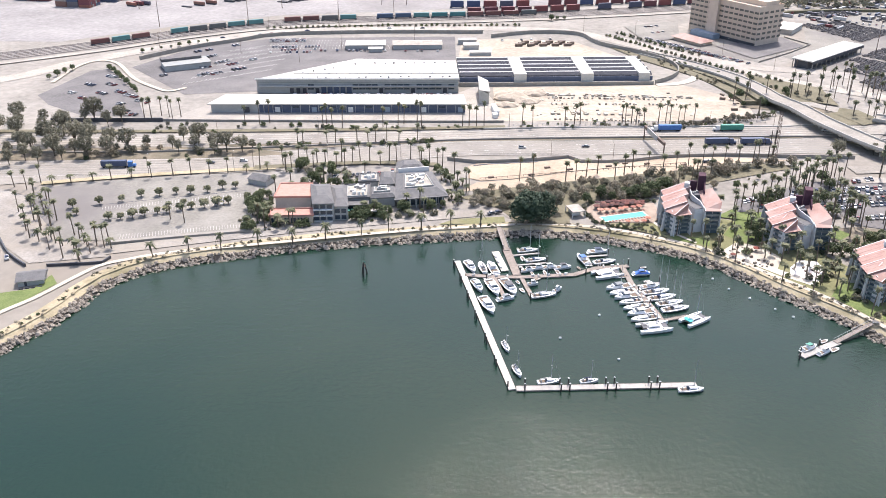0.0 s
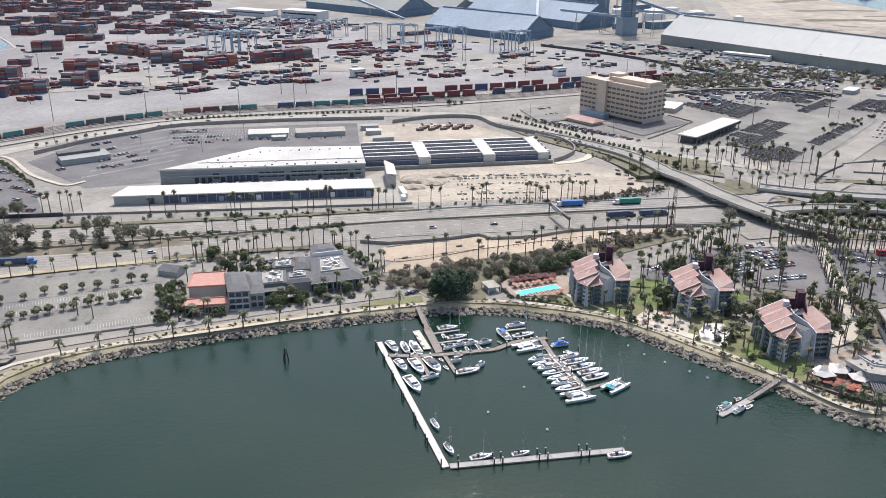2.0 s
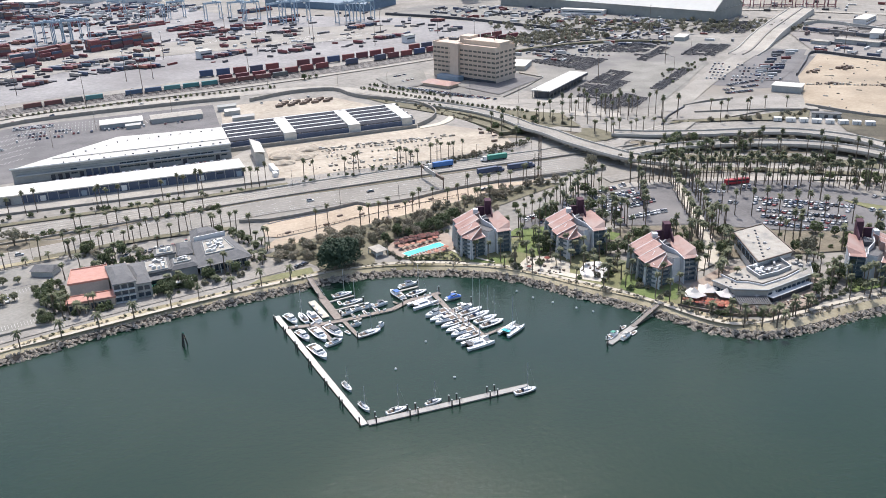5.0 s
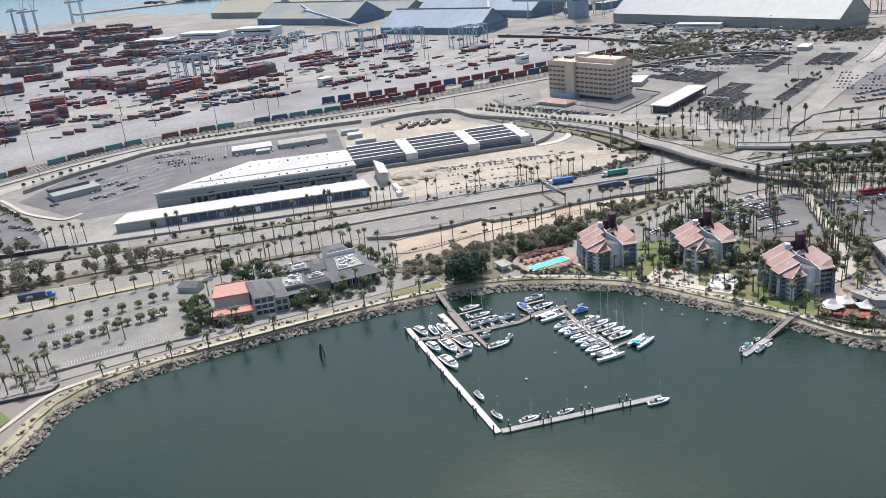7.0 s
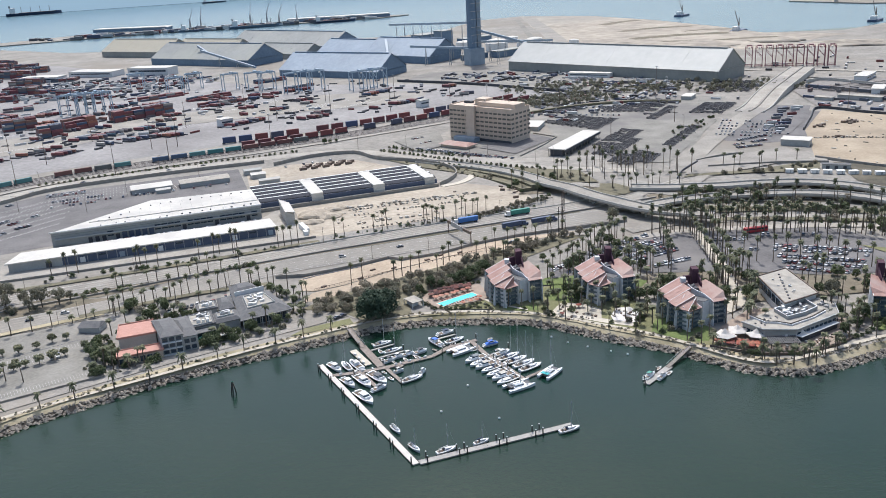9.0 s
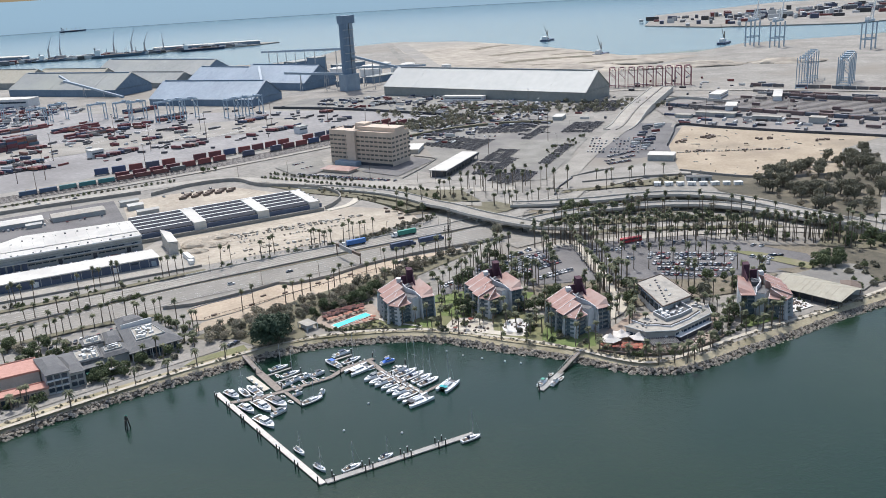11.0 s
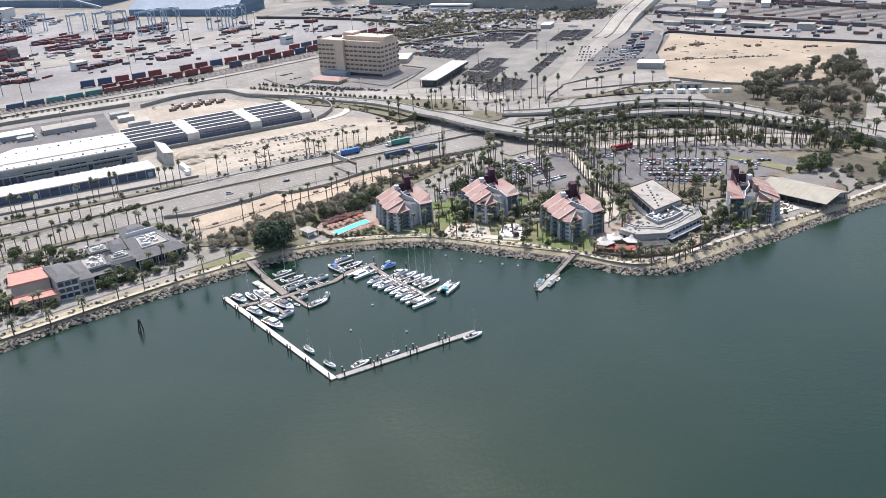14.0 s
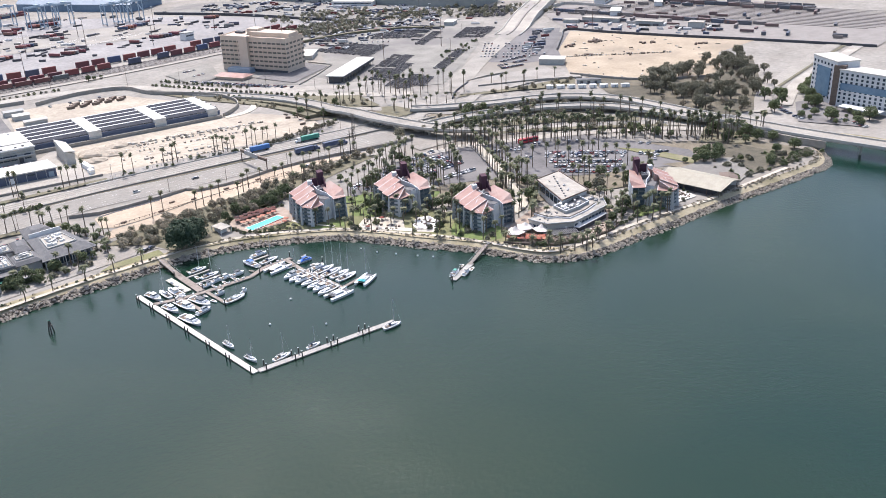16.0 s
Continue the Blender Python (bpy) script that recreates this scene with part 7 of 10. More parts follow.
# ---- railway and terminal ----
RAIL = curve([(-420, 415), (-350, 452), (-285, 490), (-222, 533), (-150, 566), (-60, 580), (60, 590), (190, 612), (330, 650), (470, 690)], 12)
g = G()
for d in (-4, 1, 6, 11, 16, 20):
    for s in (-0.72, 0.72):
        g.ribbon(offset(RAIL, d + s), 0.22, LAND + 0.34, 0.2)
setting("rail_tracks", g, M["rail"], "parallel steel rail tracks", "railway")
strip("rail_service_road", [(-420, 396), (-350, 432), (-285, 470), (-222, 515), (-150, 549), (-60, 563), (60, 573), (190, 596), (300, 622)], 5, 0.18, "road", "pale dirt service road beside the tracks")


def wagon_at(line, dist):
    acc = 0
    for (ax, ay), (bx, by) in zip(line, line[1:]):
        L = math.hypot(bx - ax, by - ay)
        if acc + L >= dist:
            t = (dist - acc) / L
            return ax + (bx - ax) * t, ay + (by - ay) * t, math.degrees(math.atan2(by - ay, bx - ax))
        acc += L
    return None


def wagon(length, height, mat, label):
    e = thing("rail_wagon", 0, 0, LAND + 0.35, 0, label, "rail wagon", "freight trains")
    part("underframe", G().box(0, 0, 0.5, length, 2.6, 0.5), M["chassis"], e)
    for s in (-1, 1):
        part("bogie", G().box(s * (length / 2 - 1.4), 0, 0, 2.2, 2.0, 0.6), M["chassis"], e)
    part("container", G().box(0, 0, 1.0, length - 1.6, 2.5, height), M[mat], e)
    part("end_frame", G().box(length / 2 - 0.7, 0, 1.0, 0.2, 2.5, height * 0.98), M["chassis"], e)
    return e


def train(track, start, count, pitch, length, height, mat, label, gaps=()):
    base = None
    for k in range(count):
        if k in gaps:
            continue
        p = wagon_at(track, start + k * pitch)
        if p is None:
            break
        if base is None:
            base = wagon(length, height, mat, label)
            base.matrix_basis = pose(p[0], p[1], LAND + 0.35, 0, 0, p[2])
        else:
            copy_thing(base, pose(p[0], p[1], LAND + 0.35, 0, 0, p[2]))


train(offset(RAIL, 8), 150, 24, 17.2, 16.2, 3.6, "greentrain", "mixed teal and brown freight wagon on the curved track", (3, 9, 14))
YARD_TRACK = [(5, 637), (60, 636), (161, 647), (330, 690), (430, 720)]
YARD_TRACK2 = [(20, 606), (80, 610), (179, 628), (330, 668), (430, 700)]
train(YARD_TRACK, 8, 22, 16.4, 14.4, 5.6, "trainbox", "double-stacked dark red container well wagon", (5, 13))
train(YARD_TRACK2, 8, 22, 16.4, 14.4, 5.0, "trainbox", "stacked dark red and blue container well wagon", (7, 9, 16))
# container stacks, trailers on chassis: uncountable in the distance
rc = random.Random(11)
boxes = G()
STACKS = [(-387, 656, 3, 7, 4, -14), (-357, 681, 2, 8, 4, -14), (-335, 689, 3, 9, 4, 8), (-386, 777, 3, 7, 4, 0), (-294, 731, 2, 7, 4, -6), (-309, 815, 3, 8, 4, 6), (-271, 752, 1, 5, 4, 6), (-441, 905, 2, 8, 4, -10), (-384, 866, 2, 5, 3, 6), (-388, 986, 3, 7, 4, 8), (-369, 1088, 4, 7, 3, 1), (-290, 970, 4, 8, 4, -42), (-247, 932, 3, 8, 4, -50), (-220, 870, 3, 7, 4, 10), (-255, 834, 2, 5, 2, 8), (-175, 793, 2, 7, 4, 16), (-148, 822, 3, 6, 4, 28), (-95, 850, 6, 7, 4, 22), (-476, 911, 1, 8, 3, 3), (-410, 722, 1, 6, 3, 15), (-521, 1342, 3, 6, 3, -1), (-400, 1200, 4, 7, 4, 2), (-366, 1322, 3, 6, 3, 8), (-264, 1149, 3, 6, 3, 20), (-236, 1036, 3, 5, 2, 6),
          (-150, 1090, 4, 5, 2, 10), (-60, 1010, 5, 5, 2, 20), (0, 960, 5, 4, 2, 20), (110, 1075, 4, 5, 2, 20), (-80, 1240, 4, 6, 2, -30), (-490, 1560, 6, 8, 4, -30), (-455, 1640, 6, 8, 4, -30), (-300, 1500, 6, 8, 4, -30), (-360, 1680, 6, 8, 4, -30), (-210, 1200, 5, 6, 3, -38), (-300, 1210, 4, 7, 3, -20), (10, 897, 4, 4, 2, 20), (-440, 690, 3, 7, 4, -10), (-470, 760, 3, 7, 4, -6)]
for bx, by, nx, ny, tiers, ang in STACKS:
    tiers += 1 if tiers > 3 else 0
    c, s = math.cos(radians(ang)), math.sin(radians(ang))
    for i in range(nx):
        for j in range(ny):
            for k in range(max(1, tiers - (1 if rc.random() < 0.25 else 0) - (2 if rc.random() < 0.1 else 0) - (2 if j == 0 and rc.random() < 0.5 else 0) - (1 if j == 1 and rc.random() < 0.4 else 0))):
                u, v = (i + 0.5) * 12.8, (j + 0.5) * 2.8
                boxes.box(bx + u * c - v * s, by + u * s + v * c, LAND + 0.15 + k * 2.62, 12.2, 2.44, 2.58, ang)
FIELD = [(-700, 1330), (-520, 1180), (-430, 1090), (-260, 1140), (-170, 1330), (-300, 1760), (-560, 1900), (-760, 1700)]
far_boxes = G()
for i in range(9):
    for j in range(12):
        x, y = -720 + 66 * i + rc.uniform(-8, 8), 1100 + 66 * j + rc.uniform(-6, 6)
        if not inside(FIELD, x, y) or rc.random() < 0.2:
            continue
        top = rc.choice((2, 3, 4, 5))
        for a in range(rc.choice((3, 4))):
            for b in range(rc.choice((6, 8, 10))):
                for k in range(max(1, top - (rc.random() < 0.3) - (rc.random() < 0.2))):
                    (boxes if rc.random() < 0.5 else far_boxes).box(x + a * 12.8 + b * 0.9, y + b * 2.8 - a * 4.0, LAND + 0.15 + k * 2.62, 12.2, 2.44, 2.58, -18)
tagged(part("container_stacks", far_boxes, M["farbox"]), "grey and brown far container stacks, colours muted as haze", "containers", kind="stuff")
gear = G()
APRON = [(-240, 1110), (-60, 1060), (70, 1160), (40, 1290), (-60, 1320), (-230, 1340)]
for k in range(520):
    x, y = rc.uniform(-240, 70), rc.uniform(1060, 1340)
    if inside(APRON, x, y):
        gear.box(x, y, LAND + 0.2, rc.choice((4.6, 7, 12, 13)), 2.4, rc.uniform(1.3, 4.0), rc.choice((14, 18, -30, 60)))
for k in range(240):
    x, y = rc.uniform(-420, 330), rc.uniform(700, 1060)
    if y > 700 + 0.2 * x and not (x > 120 and y > 900):
        gear.box(x, y, LAND + 0.2, rc.choice((4.6, 7, 12)), 2.3, rc.uniform(0.9, 2.6), rc.choice((34, 22, -30, 12)))
tagged(part("terminal_vehicles", gear, M["carstuff"]), "pale yard tractors, trucks and cars on the terminal", "vehicles", kind="stuff")
tagged(part("container_stacks", boxes, M["box"]), "dark red and blue shipping containers stacked in blocks", "containers", kind="stuff")
trailers, under = G(), G()
ROWS = [(-258, 647, -152, 722, 20, 0.75), (-165, 668, -131, 694, 9, 0.9), (-141, 749, -76, 783, 14, 0.95), (-58, 820, -28, 823, 6, 0.9), (-340, 640, -290, 668, 8, 0.6)]
for k in range(74):
    bx, by = rc.uniform(-330, 320), rc.uniform(690, 1010)
    if by < 690 + 0.18 * bx or (bx > 150 and by > 880):
        continue
    L = rc.uniform(8, 45)
    ROWS.append((bx, by, bx + L * 0.93, by + L * rc.choice((0.5, 0.2)), max(2, int(L / 4.4)), rc.uniform(0.5, 0.95)))
for ax, ay, bx, by, n, fill in ROWS:
    ang = math.degrees(math.atan2(by - ay, bx - ax)) - 62
    for k in range(n):
        if rc.random() > fill:
            continue
        t = (k + 0.5) / n
        x, y = ax + (bx - ax) * t, ay + (by - ay) * t + rc.uniform(-0.6, 0.6)
        under.box(x, y, LAND + 0.1, 11.8, 2.1, 1.2, ang)
        if rc.random() < 0.8:
            trailers.box(x, y, LAND + 1.4, 12.2, 2.44, 2.55, ang)
for k in range(130):
    x, y = rc.uniform(-330, 330), rc.uniform(690, 1000)
    if by < 690 + 0.18 * bx:
        continue
    under.box(x, y, LAND + 0.1, rc.uniform(4, 12), 2.2, rc.uniform(1.0, 2.6), rc.choice((-30, -20, 12, 35)))
tagged(part("chassis_boxes", trailers, M["box"]), "rows of dark red containers on trailer chassis", "containers", kind="stuff")
tagged(part("chassis_wheels", under, M["chassis"]), "dark wheeled trailer frames under containers", "trailers", kind="stuff")
# bare chassis packed in lots
lots = G()
LOTS = [[(288, 387), (324, 430), (370, 472), (382, 447), (350, 414), (304, 370)], [(322, 542), (361, 560), (393, 514), (346, 472), (338, 502)], [(359, 383), (424, 446), (441, 436), (361, 369)], [(430, 519), (483, 547), (458, 512), (416, 491)], [(288, 361), (333, 380), (339, 361), (316, 338), (290, 340)], [(470, 500), (520, 540), (540, 520), (492, 478)], [(400, 560), (470, 610), (500, 580), (440, 530)], [(340, 600), (400, 640), (420, 610), (370, 570)], [(560, 600), (620, 660), (660, 630), (600, 570)], [(600, 690), (650, 740), (690, 710), (640, 660)]]
for poly in LOTS:
    cx, cy = sum(p[0] for p in poly) / len(poly), sum(p[1] for p in poly) / len(poly)
    c, s = math.cos(radians(39)), math.sin(radians(39))
    for j in range(-14, 15):
        for i in range(-26, 27):
            u, v = i * 3.0 + rc.uniform(-0.3, 0.3), j * 11.4 + rc.uniform(-0.9, 0.9)
            x, y = cx + u * c - v * s, cy + u * s + v * c
            if not inside(poly, x, y) or rc.random() < 0.07:
                continue
            ang = 112 + rc.uniform(-2.5, 2.5)
            p, q = math.cos(radians(ang)), math.sin(radians(ang))
            for w in (-0.5, 0.5):
                lots.box(x - q * w, y + p * w, LAND + 0.9, 11.6, 0.3, 0.4, ang)
            lots.box(x + 4 * p, y + 4 * q, LAND + 0.1, 2.6, 2.3, 0.9, ang)
            lots.box(x - 5 * p, y - 5 * q, LAND + 0.9, 0.5, 2.3, 0.5, ang)
            lots.box(x - 2.5 * p, y - 2.5 * q, LAND + 0.1, 0.3, 1.6, 0.8, ang)
tagged(part("parked_chassis", lots, M["chassis"]), "tight rows of empty dark container chassis", "trailers", kind="stuff")


g = G()
for k in range(16):
    x, y = -320 + 34 * k + rc.uniform(-8, 8), 670 + rc.uniform(0, 190) + 5 * k
    for m in range(rc.randint(2, 5)):
        g.box(x + m * 1.5, y + m * 3.4, LAND + 0.55, rc.uniform(40, 90), 0.35, 0.01, rc.choice((8, 34, 34, 24)))
setting("terminal_markings", g, M["stripe"], "faded white lane lines across the terminal", "road marking", "stuff")


def gantry(x, y, rz, h, span, depth, mat, label, name="yard_crane"):
    e = thing(name, x, y, LAND + 0.1, rz, label, "crane", "yard cranes")
    for a in (-1, 1):
        for b in (-1, 1):
            part("leg", G().box(a * span / 2, b * depth / 2, 0, 0.9, 0.9, h), M[mat], e)
        part("sill_beam", G().box(a * span / 2, 0, 1.2, 1.0, depth + 2, 0.8), M[mat], e)
    for b in (-1, 1):
        part("girder", G().box(0, b * depth / 2 * 0.6, h - 1.6, span + 3, 1.0, 1.7), M[mat], e)
    part("trolley", G().box(span * 0.15, 0, h, 3.4, depth * 0.7, 1.6), M[mat], e)
    part("cab", G().box(span * 0.28, 0, h - 4.2, 2, 2, 2.4), M["white"], e)
    for a in (-1, 1):
        part("brace", G().tube((a * span / 2, -depth / 2, h * 0.45), (a * span / 2, depth / 2, h * 0.8), 0.35, n=4), M[mat], e)
    return e


for x, y, h in ((-149, 950, 27), (-139, 955, 27), (-129, 948, 27), (-118, 953, 27), (-108, 946, 27), (139, 946, 28), (156, 952, 28), (172, 947, 28), (222, 908, 26), (238, 914, 26), (252, 911, 26), (96, 1012, 26), (113, 1000, 26), (66, 1040, 24), (20, 1090, 24), (-10, 1060, 24), (-60, 1160, 24)):
    gantry(x, y, 15, h, 22, 10, "cranesteel", "pale blue rubber-tyred gantry crane in the container yard")
for k in range(9):
    gantry(735 + k * 10.5, 742 - k * 8, 50, 27, 16, 9, "redsteel", "dull red rail-mounted gantry crane")
# ship-to-shore cranes
def quay_crane(x, y, rz, h, up=True):
    e = thing("quay_crane", x, y, LAND, rz, "tall blue and white quay crane with its boom raised", "crane", "quay cranes")
    for a in (-1, 1):
        for b in (-1, 1):
            part("leg", G().box(a * 12, b * 9, 0, 2, 2, h), M["cranesteel"], e)
        part("portal_beam", G().box(a * 12, 0, h * 0.35, 1.8, 18, 2.5), M["cranesteel"], e)
    part("girder", G().box(0, 0, h, 44, 5, 3.5), M["cranesteel"], e)
    part("boom", G().tube((14, 0, h + 2), (24, 0, h + 46), 1.6, 1.0, 6), M["white"], e)
    part("apex", G().tube((10, -3, h + 3), (8, 0, h + 24), 0.9, 0.6, 5).tube((10, 3, h + 3), (8, 0, h + 24), 0.9, 0.6, 5), M["white"], e)
    part("machinery_house", G().box(-12, 0, h + 3.5, 12, 7, 5), M["white"], e)
    return e


for x, y in ((1297, 1003), (1301, 945), (1348, 782), (1380, 700), (-500, 1870), (-540, 1960), (-430, 2060), (-600, 1930)):
    quay_crane(x, y, 20, 48)
# terminal buildings
for x, y, sx, sy, h, rz, m in ((-120, 1400, 90, 34, 9, -38, "whiteroof"), (-28, 1335, 80, 30, 13, -38, "whiteroof"), (-206, 1390, 70, 30, 8, -30, "whiteroof"), (22, 745, 14, 12, 8, 20, "whiteroof"), (250, 720, 12, 10, 8, 20, "shedgrey"), (590, 855, 90, 20, 9, -50, "shedgrey"), (520, 800, 60, 12, 6, -50, "whiteroof"), (760, 560, 40, 14, 6, 30, "whiteroof"), (800, 500, 60, 10, 6, 40, "whiteroof"), (700, 480, 30, 12, 6, 40, "whiteroof")):
    e = thing("terminal_building", x, y, LAND, rz, "low white-roofed terminal building", "building", "terminal buildings")
    part("wall", G().box(0, 0, 0, sx, sy, h), M["offwhite"], e)
    part("roof", G().box(0, 0, h, sx + 1, sy + 1, 0.8), M[m], e)
    part("window_band", G().box(0, -sy / 2 - 0.1, h * 0.55, sx * 0.9, 0.3, h * 0.2), M["glass"], e)


def shed(name, cx, cy, length, width, rz, wall, ridge, roof, side, label):
    e = thing(name, cx, cy, LAND, rz, label, "bulk shed", "bulk sheds")
    L, W = length / 2, width / 2
    part("wall", G().prism([(-L, -W), (L, -W), (L, W), (-L, W)], 0, wall), M[side], e)
    vs = [(-L - 1, -W - 1, wall), (L + 1, -W - 1, wall), (L + 1, W + 1, wall), (-L - 1, W + 1, wall), (-L - 1, 0, ridge), (L + 1, 0, ridge)]
    part("roof", G().add(vs, [(0, 1, 5, 4), (2, 3, 4, 5), (3, 2, 1, 0)]), M[roof], e)
    part("gable", G().add([(-L, -W, wall), (-L, W, wall), (-L, 0, ridge - 0.5)], [(0, 2, 1)]), M[side], e)
    part("gable", G().add([(L, -W, wall), (L, W, wall), (L, 0, ridge - 0.5)], [(0, 1, 2)]), M[side], e)
    part("ridge_vent", G().box(0, 0, ridge - 0.6, length * 0.96, 2.2, 1.6), M[side], e)
    n = max(3, int(length / 48))
    for k in range(n + 1):
        x = -L + k * length / n
        for s in (-1, 1):
            part("roof_seam", G().tube((x, s * (W + 1), wall + 0.1), (x, 0, ridge + 0.1), 0.12, n=4), M[roof], e)
    return e


shed("bulk_shed", 572, 812, 330, 76, -62.5, 14, 38, "bigshed", "shedgrey", "very long pale grey bulk storage shed")
shed("bulk_shed", 246, 1095, 190, 78, -51, 10, 33, "shedblue", "shedwall", "blue-grey sheeted bulk storage shed with a dark gable")
shed("bulk_shed", 395, 1195, 150, 84, -60, 12, 37, "shedblue", "shedwall", "blue-green ribbed bulk storage shed with a dark gable")
shed("bulk_shed", 325, 1320, 120, 70, -60, 12, 32, "shedblue", "shedwall", "pale blue-green bulk storage shed")
shed("bulk_shed", 265, 1580, 300, 90, -58, 12, 36, "shedgrey", "shedwall", "long brown-grey bulk storage shed")
shed("bulk_shed", 90, 1440, 250, 90, -52, 12, 36, "shedgrey", "shedwall", "long grey bulk storage shed")
shed("bulk_shed", 225, 1420, 130, 60, -55, 10, 26, "shedgrey", "shedgrey", "tan-grey bulk storage shed")
shed("bulk_shed", -20, 1715, 190, 80, -50, 12, 34, "metalroof", "shedgrey", "dull yellow-roofed bulk storage shed")
shed("bulk_shed", 110, 1650, 170, 60, -52, 10, 28, "metalroof", "shedgrey", "dull yellow-grey bulk storage shed")
# silo tower, conveyors and tanks
e = thing("silo_tower", 452, 1050, LAND, 10, "very tall blue-grey bulk silo tower with attached leg", "silo")
part("base_block", G().box(0, 0, 0, 26, 20, 26), M["shedblue"], e)
part("shaft", G().tube((-3, 0, 20), (-3, 0, 104), 8, 7.5, 16), M["shedwall"], e)
part("elevator_leg", G().box(8, 0, 26, 7, 8, 88), M["shedblue"], e)
part("head_house", G().box(2, 0, 104, 24, 14, 12), M["shedwall"], e)
for k in range(6):
    part("platform", G().box(2, 0, 34 + k * 12, 20, 16, 0.8), M["steel"], e)


def conveyor(p, q, label="enclosed grey conveyor gallery on trestles"):
    e = thing("conveyor", p[0], p[1], 0, 0, label, "conveyor", "conveyors")
    d = (q[0] - p[0], q[1] - p[1])
    part("gallery", G().ribbon([(0, 0), d], 4.0, [p[2], q[2]], 3.5), M["shedblue"], e)
    L = math.hypot(*d)
    for k in range(1, int(L / 40) + 1):
        t = min(0.97, k * 40 / L)
        z = p[2] + (q[2] - p[2]) * t - 3.5
        part("trestle", G().tube((d[0] * t - 2, d[1] * t, LAND), (d[0] * t, d[1] * t, z), 0.5, 0.4, 5).tube((d[0] * t + 2, d[1] * t, LAND), (d[0] * t, d[1] * t, z), 0.5, 0.4, 5), M["steel"], e)


conveyor((452, 1050, 60), (560, 960, 22))
conveyor((452, 1050, 30), (365, 1110, 36))
conveyor((330, 1120, 10), (360, 1230, 38))
conveyor((452, 1050, 70), (420, 1400, 50))
conveyor((60, 1380, 34), (140, 1290, 6))
conveyor((100, 1390, 6), (60, 1440, 38))
conveyor((452, 1050, 40), (640, 1150, 20))
for x, y, r, h in ((560, 1210, 20, 14), (610, 1180, 22, 14), (585, 1270, 18, 12), (530, 1290, 16, 12), (660, 1260, 14, 10), (640, 1320, 12, 10), (700, 1180, 9, 9)):
    e = thing("storage_tank", x, y, LAND, 0, "round white bulk storage tank", "tank", "storage tanks")
    part("shell", G().tube((0, 0, 0), (0, 0, h), r, r, 24), M["white"], e)
    part("roof", G().tube((0, 0, h), (0, 0, h + r * 0.18), r * 1.01, 0.6, 24), M["whiteroof"], e)
    part("stair", G().box(r + 0.4, 0, 0, 0.8, 1.2, h), M["steel"], e)
for x, y, sx, sy, h in ((490, 1395, 50, 30, 22), (510, 1350, 26, 26, 30), (555, 1330, 40, 24, 14), (600, 1380, 40, 20, 10), (480, 1120, 50, 14, 8), (540, 1120, 60, 20, 10)):
    e = thing("plant_building", x, y, LAND, 20, "grey industrial plant building beside the silo", "building", "plant buildings")
    part("wall", G().box(0, 0, 0, sx, sy, h), M["shedwall"], e)
    part("roof", G().box(0, 0, h, sx + 1, sy + 1, 1), M["shedgrey"], e)
# mole warehouses and shipping
for p, q, w in (((-130, 2640), (75, 2520), 40), ((405, 2405), (700, 2330), 34)):
    e = thing("mole_warehouse", (p[0] + q[0]) / 2, (p[1] + q[1]) / 2, 2.6, math.degrees(math.atan2(q[1] - p[1], q[0] - p[0])), "long white-roofed warehouse on the mole", "warehouse", "mole warehouses")
    L = math.hypot(q[0] - p[0], q[1] - p[1])
    part("wall", G().box(0, 0, 0, L, w, 8), M["shedwall"], e)
    part("roof", G().box(0, 0, 8, L + 2, w + 2, 2, 0, 0.97), M["whiteroof"], e)
for x, y, h in ((300, 2420, 60), (345, 2400, 66), (380, 2395, 55), (430, 2380, 50), (130, 2455, 55), (160, 2445, 58)):
    e = thing("wharf_crane", x, y, 2.6, rnd.uniform(0, 90), "thin grey wharf crane with a raised jib", "crane", "wharf cranes")
    part("tower", G().box(0, 0, 0, 5, 5, h * 0.5, 0, 0.6), M["steel"], e)
    part("jib", G().tube((0, 0, h * 0.45), (14, 0, h), 1.2, 0.6, 5), M["steel"], e)


def ship(x, y, rz, L, mat, label):
    e = thing("ship", x, y, 0, rz, label, "ship", "ships")
    part("hull", hull_mesh(L, L * 0.15, L * 0.05, 0.9), M[mat], e)
    part("superstructure", G().box(-L * 0.38, 0, L * 0.05, L * 0.1, L * 0.12, L * 0.1), M["white"], e)
    part("funnel", G().box(-L * 0.42, 0, L * 0.15, L * 0.025, L * 0.03, L * 0.04), M["dark"], e)
    for k in range(4):
        part("mast", G().tube((-L * 0.22 + k * L * 0.17, 0, L * 0.05), (-L * 0.22 + k * L * 0.17, 0, L * 0.16), L * 0.006, n=5), M["steel"], e)
    part("deck", G().box(L * 0.06, 0, L * 0.045, L * 0.66, L * 0.11, L * 0.012), M["rust"], e)
    return e


